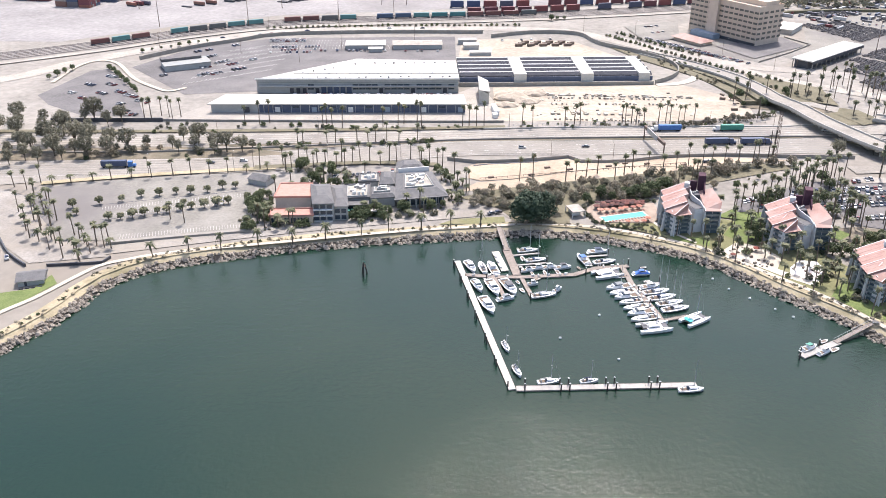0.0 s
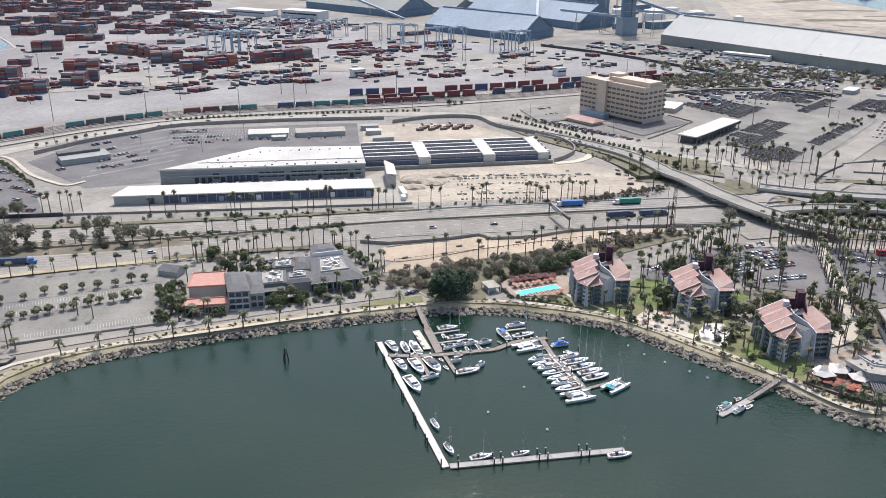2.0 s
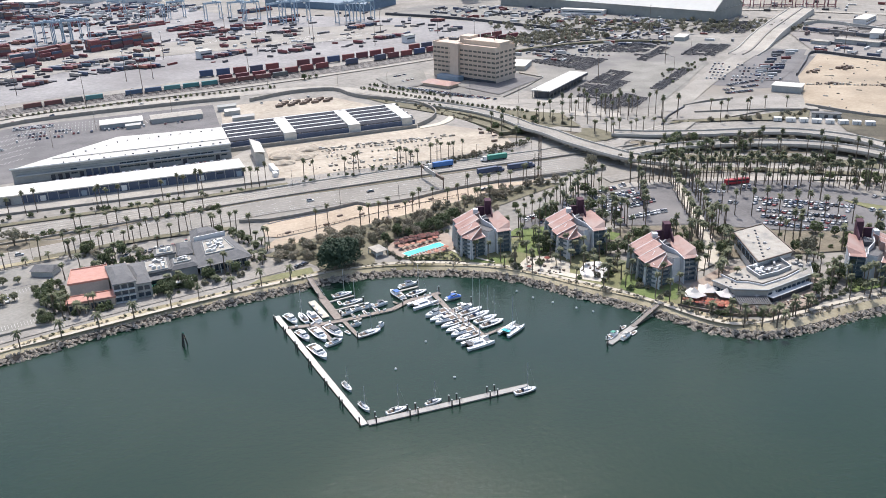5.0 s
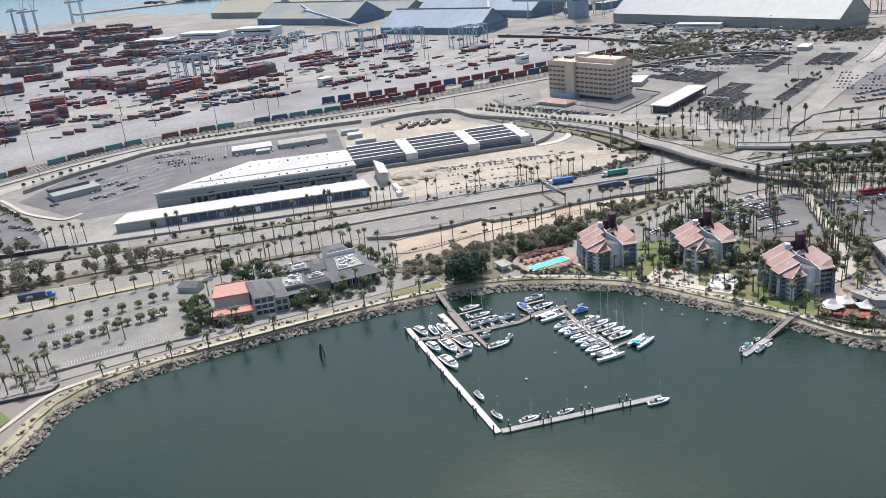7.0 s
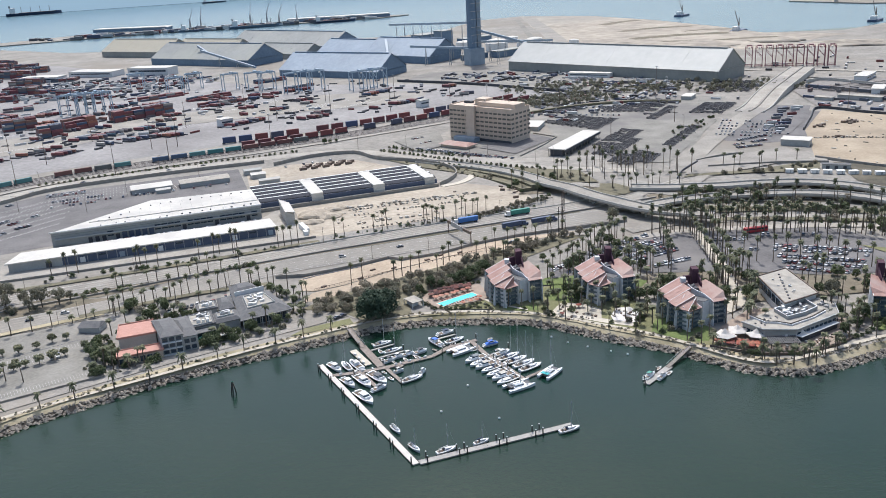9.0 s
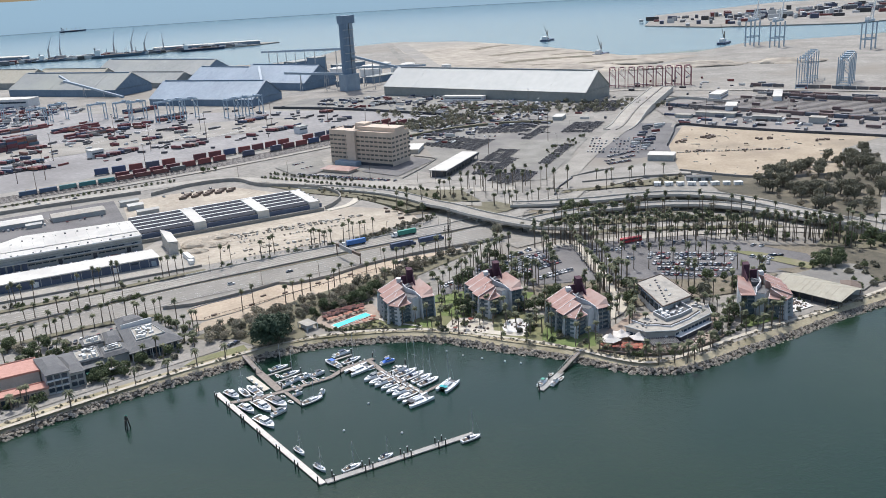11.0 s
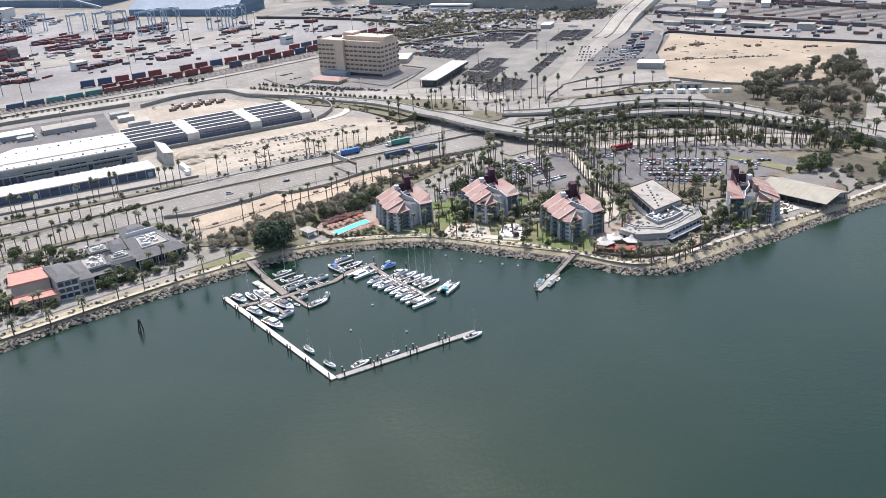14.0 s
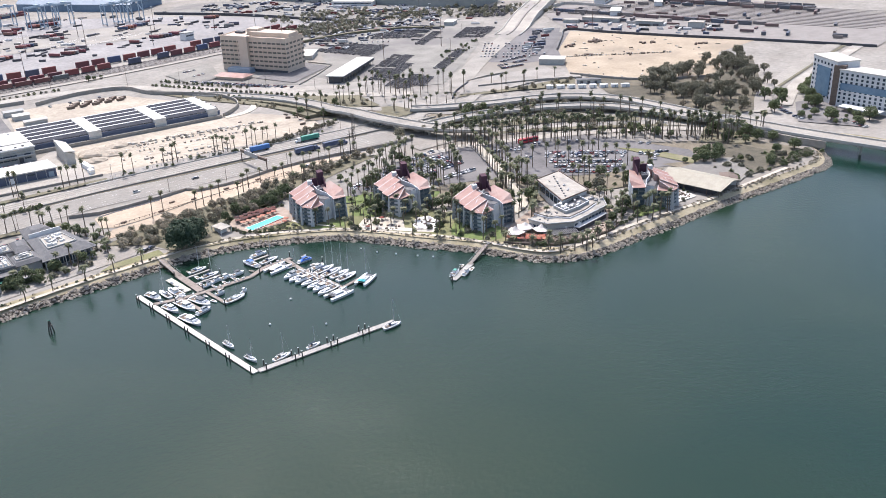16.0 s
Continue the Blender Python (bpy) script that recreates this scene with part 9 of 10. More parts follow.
ROUND = [tree("lot_tree", 31, 2.2, 0.62, 2.9, 70, 18, 0.26, "lotleaf", "small round clipped tree in a car park"), tree("lot_tree", 32, 2.0, 0.66, 2.9, 70, 18, 0.26, "lotleaf", "small round clipped tree in a car park")]
BROAD = [tree("broadleaf_tree", 33, 4.2, 0.7, 5.0, 90, 20, 0.38, "leaf", "spreading green broadleaf tree"), tree("broadleaf_tree", 34, 3.6, 0.9, 5.6, 80, 20, 0.36, "leaf", "upright green broadleaf tree")]
EUCA = [tree("eucalyptus", 35, 6.0, 0.75, 10.0, 80, 22, 0.5, "euca", "tall olive-brown eucalyptus with an open crown"), tree("eucalyptus", 36, 5.2, 1.0, 10.5, 70, 22, 0.48, "euca", "tall olive-brown eucalyptus with an open crown")]
BRUSH = [tree("brush_tree", 37, 3.2, 0.85, 3.6, 60, 16, 0.34, "brush", "dry grey-brown brush tree"), tree("brush_tree", 38, 2.8, 0.9, 3.0, 55, 16, 0.32, "euca", "dry olive brush tree on a bank")]
SHRUB = [tree("shrub", 39, 1.4, 0.8, 1.0, 36, 14, 0.24, "leaf", "low rounded green garden shrub"), tree("shrub", 40, 1.3, 0.8, 0.9, 36, 14, 0.22, "euca", "low rounded olive garden shrub")]


def trees(points, kinds, s0=0.85, s1=1.2, jitter=0.6):
    for x, y in points:
        s = rp.uniform(s0, s1)
        plant(kinds, x + rp.uniform(-jitter, jitter), y + rp.uniform(-jitter, jitter), s * rp.uniform(0.9, 1.1), s)


def scatter(poly, count, kinds, s0, s1, join="", label="low leafy shrubs in beds and verges", category="shrubs"):
    found = []
    xs, ys = [p[0] for p in poly], [p[1] for p in poly]
    done = 0
    while done < count:
        x, y = rp.uniform(min(xs), max(xs)), rp.uniform(min(ys), max(ys))
        inside = False
        for (ax, ay), (bx, by) in zip(poly, poly[1:] + poly[:1]):
            if (ay > y) != (by > y) and x < (bx - ax) * (y - ay) / (by - ay) + ax:
                inside = not inside
        if inside:
            done += 1
            found.append((x, y))
    if join:
        joined(join, found, kinds, s0, s1, label, category, 0)
    else:
        trees(found, kinds, s0, s1)


trees([(-201, 154), (-189, 158), (-179, 161), (-171, 167), (-162, 168), (-154, 170), (-147, 170), (-139, 172), (-132, 176), (-125, 177), (-196, 146)], ROUND, 0.75, 1.25, 0.4)
trees([(-179, 139), (-173, 139.5), (-168, 141), (-163, 143), (-157, 145), (-153, 146), (-147, 149), (-142, 151), (-136, 152), (-130, 153.5), (-125, 156), (-147, 155), (-116, 160)], ROUND, 0.75, 1.25, 0.4)
trees([(-113, 150), (-111, 143), (-108, 138), (-106, 146), (-110, 156), (-104, 152), (-104, 160), (-110, 164), (-100, 168), (-93, 172), (-86, 170), (-104, 140), (-112, 134), (-80, 174), (-72, 172), (-66, 172), (-76, 180), (-90, 180), (-62, 175), (-52, 141), (-46, 141), (-56, 143), (-36, 139), (-16, 162), (-12, 152), (-20, 194), (-26, 200)], BROAD, 0.55, 0.95)
trees([(-60, 140), (-56, 139.5), (-52, 139), (-48, 139.5), (-64, 140), (-40, 137.5), (-34, 138), (-24, 139.5), (-88, 129), (-84, 129), (-98, 129)], SHRUB, 0.9, 1.5)
# hedges and beds round the pool terrace
joined("pool_hedge", along([(49, 143), (52, 130), (58, 124.5), (70, 119), (80, 112.5)], 1.7), SHRUB, 0.6, 0.9, "dense clipped hedge round the pool terrace", "hedge", 0)
joined("pool_hedge", along([(50, 145), (57, 150.5), (72, 151), (88, 151)], 1.8), SHRUB, 0.7, 1.0, "dense clipped hedge round the pool terrace", "hedge", 0)
scatter([(57, 125.5), (80, 115), (84, 112), (84, 124), (79, 124)], 34, SHRUB, 0.4, 0.8, "pool_beds", "low flowering beds beside the pool", "shrubs")
# dense planting round the restaurant
for bed, n in (([(-116, 126), (-104, 124), (-103, 140), (-102, 160), (-106, 168), (-113, 160)], 34), ([(-99, 168), (-66, 171), (-62, 186), (-84, 190), (-98, 184)], 26), ([(-66, 133), (-44, 132.5), (-41, 137), (-46, 139), (-64, 139)], 20), ([(-14, 146), (-8, 150), (-12, 186), (-22, 192), (-17, 178)], 14)):
    scatter(bed, n, BROAD + SHRUB + SHRUB, 0.45, 0.75, "restaurant_planting", "dense green planting round the restaurant", "shrubs")
scatter([(-54, 141), (-18, 146), (-17, 149), (-43, 145), (-54, 148)], 34, SHRUB + SHRUB + BROAD, 0.4, 0.7, "restaurant_planting", "dense dark planting before the veranda", "shrubs")
joined("restaurant_palms", [(-111, 128), (-108, 134), (-104, 127), (-101, 131), (-97, 130), (-92, 130.5), (-110, 142), (-105, 150), (-36, 146), (-30, 147.5), (-104, 172), (-96, 176), (-88, 178), (-80, 182), (-72, 178), (-68, 186), (-60, 190)], FEA + FAN, 0.55, 0.8, "green palms round the restaurant", "palm trees")
# big dark fig by the gangway
FIG = tree("fig_tree", 41, 7.6, 0.72, 7.0, 190, 34, 0.55, "darkleaf", "huge dense dark fig tree at the water's edge")
FIG.matrix_basis = Matrix.LocRotScale((20, 128, LAND), Euler((0, 0, 0)), Vector((1.0, 1.0, 1.15)))
copy_thing(FIG, Matrix.LocRotScale((28, 133, LAND), Euler((0, 0, 2)), Vector((0.8, 0.8, 0.85))))
trees([(36, 142), (31, 146), (25, 144)], EUCA, 0.6, 0.8)
scatter([(26, 146), (46, 149), (56, 154), (88, 161), (104, 169), (150, 191), (176, 200), (150, 202), (110, 191), (60, 178), (26, 168), (10, 162)], 170, BRUSH + BRUSH + SHRUB, 0.4, 0.9, "bank_brush", "olive and brown brush trees on the bank", "brush")
scatter([(48, 149), (86, 157), (102, 166), (100, 170), (84, 162), (48, 154)], 26, BRUSH + BROAD, 0.55, 0.85, "bank_brush", "olive and brown brush trees on the bank", "brush")
scatter([(-4, 147), (14, 146), (24, 150), (32, 166), (44, 178), (20, 172), (-2, 166)], 46, BRUSH, 0.45, 0.85, "bank_brush", "olive and brown brush trees on the bank", "brush")
scatter([(-97, 196), (-82, 188), (-68, 190), (-70, 198), (-86, 204), (-96, 206)], 24, BROAD + SHRUB + BRUSH, 0.5, 0.8, "restaurant_planting", "dense green planting round the restaurant", "shrubs")
scatter([(-104, 116), (-100, 118), (-99, 130), (-102, 146), (-106, 140)], 10, BROAD + SHRUB, 0.4, 0.65, "restaurant_planting", "dense green planting round the restaurant", "shrubs")
trees([(317, 48), (323, 46), (329, 43), (313, 52)], BROAD, 0.8, 1.2)
scatter([(84, 158), (100, 165), (150, 188), (178, 198), (165, 180), (120, 140), (112, 134)], 16, BROAD + BRUSH, 0.4, 0.7)
# left edge eucalypts and median trees
trees([(-259, 227), (-250, 234), (-239, 236), (-224, 231), (-277, 280), (-262, 284), (-250, 281), (-238, 286), (-232, 290), (-285, 268), (-270, 262), (-256, 268), (-244, 262), (-228, 268), (-290, 250), (-276, 244), (-262, 246), (-246, 249), (-232, 246), (-240, 215), (-254, 213), (-270, 222), (-286, 232), (-222, 280), (-215, 288)], EUCA, 0.8, 1.1, 1.5)
trees([(-296, 218), (-282, 216), (-266, 214), (-248, 222), (-236, 226), (-228, 222), (-216, 226), (-206, 230), (-292, 240), (-258, 240), (-220, 244), (-208, 246), (-198, 236), (-188, 240), (-280, 292), (-296, 284), (-300, 262)], EUCA, 0.7, 1.0, 2.0)
trees([(-166, 230), (-157, 234), (-146, 227), (-150, 238), (-168, 250), (-160, 246), (-140, 232), (-172, 238), (-130, 230), (-124, 234)], EUCA, 0.65, 0.95, 1.2)
scatter([(-190, 262), (-60, 264), (0, 268), (0, 274), (-60, 272), (-190, 284)], 40, SHRUB, 0.6, 1.3, "roadside_shrubs")
scatter([(-125, 236), (-10, 243), (-10, 246), (-125, 243)], 22, SHRUB, 0.8, 1.5, "roadside_shrubs")
scatter([(-220, 222), (-140, 222), (-130, 232), (-220, 238)], 24, SHRUB + BRUSH, 0.5, 1.0, "roadside_shrubs")
scatter([(30, 266), (185, 267), (190, 276), (30, 276)], 46, SHRUB, 0.5, 1.0, "roadside_shrubs")
# avenue trees along the access and harbour streets
trees(along([(-250, 466), (-225, 486), (-201, 503)], 7.5), BROAD, 0.45, 0.6, 0.3)
trees(along([(-261, 415), (-245, 388), (-231, 365), (-221, 347)], 5.0), BROAD, 0.45, 0.75, 0.6)
trees(along([(-296, 388), (-291, 402), (-286, 416)], 8), BROAD, 0.7, 0.9, 0.5)
joined("avenue_shrubs", along([(136, 510), (158, 474), (182, 434), (206, 398), (232, 362)], 4.6), SHRUB, 1.0, 1.4, "row of small clipped street shrubs", "shrubs")
joined("avenue_shrubs", along([(148, 520), (172, 478), (196, 440)], 5), SHRUB, 1.0, 1.5, "row of small clipped street shrubs", "shrubs")
joined("avenue_shrubs", along([(152, 452), (174, 414), (196, 378), (222, 344)], 6), SHRUB, 1.0, 1.4, "row of small clipped street shrubs", "shrubs")
trees([(104, 576), (110, 578), (98, 574)], BROAD, 0.7, 0.9)
# interchange planting
scatter([(129, 268), (161, 279), (198, 290), (201, 283), (171, 274), (134, 262)], 60, SHRUB + BRUSH, 0.35, 0.7, "interchange_brush", "low olive brush along the freeway fence", "brush")
scatter([(130, 470), (164, 420), (204, 347), (210, 322), (202, 308), (190, 342), (146, 430)], 50, SHRUB + BRUSH, 0.3, 0.55, "interchange_brush", "low olive brush below the flyover approach", "brush")
scatter([(216, 374), (252, 345), (248, 304), (228, 326)], 22, SHRUB + BRUSH, 0.3, 0.6, "interchange_brush", "low olive brush on a traffic island", "brush")
scatter([(240, 186), (254, 198), (282, 240), (296, 249), (320, 222), (344, 190), (337, 184), (300, 212), (270, 205)], 60, BROAD + BRUSH + SHRUB, 0.45, 0.85, "interchange_brush", "olive trees and brush between the flyovers", "brush")
scatter([(386, 398), (398, 396), (445, 438), (475, 458), (466, 468), (412, 440), (386, 424)], 30, BROAD + SHRUB + BRUSH, 0.3, 0.5, "interchange_brush", "dusty olive trees beside the grey street", "trees")
scatter([(316, 134), (344, 100), (358, 80), (364, 90), (340, 132)], 24, BROAD + SHRUB, 0.45, 0.8, "interchange_brush", "olive trees round the hotel car park", "trees")
trees([(222, 344), (224, 333), (223, 326), (192, 285), (198, 286)], BROAD, 0.6, 0.9)
scatter([(262, 182), (284, 174), (328, 146), (369, 116), (365, 112), (325, 140), (282, 168)], 44, SHRUB + BRUSH, 0.5, 0.9, "interchange_brush", "dark olive shrubs between two ramp roads", "shrubs")
scatter([(250, 208), (285, 199), (318, 183), (346, 164), (364, 140), (360, 134), (330, 160), (285, 190)], 50, SHRUB + BRUSH + BROAD, 0.4, 0.75, "interchange_brush", "dark olive shrubs and trees below the elevated ramps", "shrubs")
scatter([(309, 282), (360, 267), (385, 254), (410, 250), (420, 264), (373, 272)], 40, SHRUB + BRUSH, 0.35, 0.7, "interchange_brush", "dark brush on the drain bank", "brush")
joined("grove_palms", [(251, 288), (256, 280), (266, 277), (277, 273.5), (256, 269), (289, 269), (262, 284), (271, 270), (283, 274), (248, 281), (294, 263), (234, 323), (241, 318), (237, 295), (230, 338), (360, 300), (368, 290), (384, 284), (397, 283), (416, 282)], FAN, 0.55, 0.8, "fan palms on the traffic islands", "palm trees")
joined("rail_bushes", along([(-160, 548), (-119, 552), (-66, 554), (-23, 554.6), (21, 553.6), (66, 554)], 4.2), SHRUB, 0.8, 1.3, "row of low dark bushes beside the tracks", "shrubs")
bank = [p for p in offset(SHORE, 8.3)[40:200] if rp.random() < 0.8]
joined("bank_bushes", [(x + rp.uniform(-1.2, 1.2), y + rp.uniform(-1.2, 1.2)) for x, y in bank], SHRUB, 0.3, 0.6, "low olive bushes on the dry bank above the rocks", "shrubs", 0)
# hotel greenery and park
scatter([(80, 112), (118, 76), (150, 30), (160, 40), (150, 82), (130, 122)], 40, SHRUB, 0.6, 1.3)
HALL_GROUND = [(192, 34), (222, 38), (231, 76), (204, 74)]
joined("hotel_palms", [p for p in [(180 + 3.1 * k + rp.uniform(-3, 3), 80 + 1.2 * k + rp.uniform(-6, 6)) for k in range(14)] + [(200 + 4.2 * k, 62 + rp.uniform(-4, 12)) for k in range(12)] + [(150 + 2.4 * k, 122 + rp.uniform(-6, 8)) for k in range(12)] + [(252 + 3 * k, 46 + rp.uniform(-3, 5)) for k in range(9)] if not inside(HALL_GROUND, *p)], FAN, 0.85, 1.2, "tall fan palms round the hotel drive", "palm trees")
scatter([(180, 116), (249, 76), (290, 56), (262, 44), (226, 56), (196, 66), (176, 84), (160, 102)], 70, SHRUB + SHRUB + BROAD, 0.5, 0.9, "garden_shrubs")
scatter([(126, 140), (176, 124), (180, 160), (196, 180), (160, 172), (140, 160)], 26, SHRUB + BROAD, 0.5, 0.8, "garden_shrubs")
scatter([(352, 74), (368, 84), (394, 100), (396, 60), (384, 50), (370, 52)], 26, BROAD + SHRUB, 0.6, 0.95, "woodland", "green trees beside the bridge ramp", "trees")
joined("far_palms", [(362 + rp.uniform(-6, 40), 54 + rp.uniform(0, 40)) for k in range(22)], FAN, 0.9, 1.2, "tall fan palms beside the bridge ramp", "palm trees")
scatter([(120, 108), (150, 88), (160, 70), (178, 62), (180, 84), (150, 110), (125, 124)], 34, SHRUB + BROAD, 0.6, 1.0, "garden_shrubs")
scatter([(150, 26), (160, 11), (176, 5), (206, 5), (214, 12), (206, 9), (184, 6.5), (165, 14)], 30, SHRUB, 0.6, 1.1, "garden_shrubs")
scatter([(206, 14), (214, 8), (240, 20), (224, 34), (214, 40)], 26, SHRUB + SHRUB + BROAD, 0.5, 0.9, "garden_shrubs")
scatter([(246, 10), (272, 10), (275, 24), (264, 30)], 16, SHRUB, 0.6, 1.0, "garden_shrubs")
scatter([(256, 26), (276, 24), (270, 44), (254, 50)], 22, SHRUB + BROAD, 0.6, 0.9, "garden_shrubs")
trees([(231, 46), (237, 51), (243, 56)], EUCA, 0.6, 0.75)
scatter([(212, 8), (250, 8), (254, 20), (226, 34), (212, 26)], 20, BROAD + SHRUB, 0.5, 0.9)
trees([(323, 49), (334, 44), (383, 51), (389, 64), (391, 44), (328, 56), (340, 50), (345, 60), (336, 56)], BROAD, 0.75, 1.3)
scatter([(306, 12), (395, 6), (380, 30), (320, 40)], 26, SHRUB, 0.8, 1.4)
scatter([(438, 198), (477, 227), (510, 219), (474, 185), (448, 183)], 20, EUCA, 0.5, 0.8, "woodland", "olive trees at the building site edge", "trees")
scatter([(500, 92), (530, 110), (640, 148), (640, 152), (528, 116), (500, 98)], 26, SHRUB + BROAD, 0.6, 1.0, "woodland", "street trees beside the avenue", "trees")
scatter([(442, 60), (487, 92), (508, 88), (492, 43), (462, 22)], 22, BROAD, 0.4, 0.75, "woodland", "small trees in a car park", "trees")
scatter([(319, 52), (348, 69), (367, 56), (370, 37), (388, 27), (388, 12), (354, 9), (313, 12), (314, 25)], 26, BROAD + SHRUB + SHRUB, 0.5, 0.9, "woodland", "green trees and shrubs in a shore park", "trees")
scatter([(350, 9), (380, 9), (390, 20), (352, 15)], 26, SHRUB, 0.9, 1.6, "woodland", "yellow-green hedge along the shore", "hedge")
scatter([(413, 124), (432, 104), (459, 95), (500, 120), (539, 145), (612, 222), (578, 232), (547, 229), (500, 213), (455, 216), (427, 190)], 150, EUCA + EUCA + BRUSH, 0.45, 0.8, "woodland", "dense olive woodland beside the freeway ramp", "trees")
scatter([(436, 108), (500, 112), (508, 30), (470, 20), (440, 60)], 16, BROAD, 0.7, 1.2, "woodland", "green trees round the glass hotel", "trees")
scatter([(255, 245), (300, 225), (350, 190), (378, 150), (392, 152), (370, 200), (310, 240)], 26, BRUSH + SHRUB, 0.6, 1.0, "roadside_shrubs")
trees([(196, 318), (190, 326), (182, 322), (200, 306), (186, 306)], BROAD, 0.7, 0.9)
trees([(232, 205), (238, 200), (246, 196), (252, 190), (228, 214), (258, 186), (320, 214), (326, 208), (316, 220)], EUCA, 0.45, 0.65)
trees([(205, 210)], EUCA, 0.6, 0.7)
trees([(240, 206), (251, 199), (246, 190)], EUCA, 0.5, 0.65)
# far belts of trees before the sheds
rf = random.Random(5)
g = G()
for k in range(420):
    t = rf.random()
    x, y = 400 + 240 * t + rf.uniform(-35, 55), 770 - 190 * t + rf.uniform(-40, 30)
    if rf.random() < 0.4:
        x, y = 330 + rf.uniform(0, 130), 620 + rf.uniform(0, 70)
    r = rf.uniform(1.8, 3.8)
    for m in range(34):
        d = Vector((rf.gauss(0, 1), rf.gauss(0, 1), rf.gauss(0, 0.8)))
        p = Vector((x, y, LAND + r * 1.1)) + d.normalized() * r * rf.uniform(0.4, 1.0)
        t1 = d.orthogonal().normalized()
        b1 = d.normalized().cross(t1)
        g.add([tuple(p + t1 * r * 0.34), tuple(p + b1 * r * 0.3), tuple(p - t1 * r * 0.34), tuple(p - b1 * r * 0.3)], [(0, 1, 2, 3)])
tagged(part("far_tree_belt", g, M["euca"]), "distant olive tree belt along the terminal road", "trees", kind="stuff")
# dry bushes along the bank above the rocks
g = G()
rb = random.Random(8)
bank = offset(SHORE, 8.0)
for i in range(len(bank) - 1):
    x, y = bank[i]
    if x < -220 or x > 390:
        continue
    for k in range(rb.randint(0, 5) if x < 120 else rb.randint(2, 8)):
        cx, cy, r = x + rb.uniform(-2.5, 2.5), y + rb.uniform(-2.0, 2.0), rb.uniform(0.35, 0.9)
        for m in range(9):
            d = Vector((rb.gauss(0, 1), rb.gauss(0, 1), abs(rb.gauss(0, 0.8)))).normalized()
            p = Vector((cx, cy, LAND + 0.2)) + d * r
            t1 = d.orthogonal().normalized() * r * 0.6
            b1 = d.cross(t1)
            g.add([tuple(p + t1), tuple(p + b1), tuple(p - t1), tuple(p - b1)], [(0, 1, 2, 3)])
tagged(part("bank_bushes", g, M["brush"]), "low dry bushes along the bank above the rocks", "bushes", kind="stuff")

# ---- vehicles ----
def car_model(kind):
    e = thing("parked_car", 0, 0, LAND + 0.14, 0, "plain saloon car parked in a marked bay" if kind == 0 else "tall estate car parked in a marked bay", "car", "parked cars")
    L, W = 4.5, 1.8
    prof = [(-0.5, 0.55), (-0.48, 0.92), (-0.25, 1.0), (0.2, 0.98), (0.46, 0.82), (0.5, 0.5)]
    vs = []
    for s in (-1, 1):
        vs += [(u * L, s * W / 2 * (0.94 if abs(u) > 0.4 else 1), 0.28) for u, _ in prof] + [(u * L, s * W / 2 * 0.94, h) for u, h in prof]
    n = len(prof)
    fs = []
    for i in range(n - 1):
        fs += [(i, i + 1, n + i + 1, n + i), (2 * n + i + 1, 2 * n + i, 3 * n + i, 3 * n + i + 1), (n + i, n + i + 1, 3 * n + i + 1, 3 * n + i), (i + 1, i, 2 * n + i, 2 * n + i + 1)]
    fs += [(0, n, 3 * n, 2 * n), (2 * n - 1, n - 1, 3 * n - 1, 4 * n - 1)]
    part("body", G().add(vs, fs), M["car"], e)
    x0, x1, h = (-1.55, 1.05, 1.42) if kind == 0 else (-2.05, 1.0, 1.68)
    part("glasshouse", G().add([(x0, -0.82, 0.95), (x1, -0.82, 0.95), (x1, 0.82, 0.95), (x0, 0.82, 0.95), (x0 + 0.45, -0.68, h - 0.06), (x1 - 0.7, -0.68, h - 0.06), (x1 - 0.7, 0.68, h - 0.06), (x0 + 0.45, 0.68, h - 0.06)], [(0, 1, 5, 4), (1, 2, 6, 5), (2, 3, 7, 6), (3, 0, 4, 7), (4, 5, 6, 7)]), M["glass"], e)
    part("roof", G().box((x0 + x1) / 2 - 0.12, 0, h - 0.06, x1 - x0 - 1.2, 1.36, 0.08), M["car"], e)
    part("undercarriage", G().tube((-1.38, -0.88, 0.31), (-1.38, 0.88, 0.31), 0.32, n=10).tube((1.38, -0.88, 0.31), (1.38, 0.88, 0.31), 0.32, n=10).box(0, 0, 0.2, 3.0, 1.2, 0.2), M["tyre"], e)
    return e


CARS = [car_model(0), car_model(1)]


def park(p, q, count, fill=0.85, turn=68.0, z=LAND + 0.3):
    ang = math.degrees(math.atan2(q[1] - p[1], q[0] - p[0]))
    for k in range(count):
        if rp.random() > fill:
            continue
        t = (k + 0.5) / count
        e = CARS[rp.randrange(2)]
        m = pose(p[0] + (q[0] - p[0]) * t, p[1] + (q[1] - p[1]) * t, z, 0, 0, ang + turn + rp.choice((0, 180)) + rp.uniform(-3, 3))
        if e.name not in used:
            used.add(e.name)
            e.matrix_basis = m
        else:
            copy_thing(e, m)


park((181, 168.5), (210, 176), 11, 0.8)
park((158, 160), (179, 162), 9, 0.9)
park((181, 162), (211, 164), 13, 0.95)
park((182, 156), (209, 158), 11, 0.85)
park((178, 148), (206, 151), 12, 0.9)
park((171, 139), (211, 145.5), 17, 0.9)
park((178, 127), (208, 129), 13, 0.9)
park((128, 147), (139, 152), 5, 0.9)
park((136, 142), (160, 134), 9, 0.85)
park((146, 150), (172, 142), 9, 0.85)
park((156, 160), (178, 152), 8, 0.8)
park((239, 149), (256, 141), 7, 0.9)
park((236, 132), (250, 122), 6, 0.8)
park((262, 124), (302, 90), 20, 0.9)
park((257, 119), (297, 84), 20, 0.85)
park((252, 109), (286, 79), 17, 0.9)
park((246, 102), (280, 72), 17, 0.8)
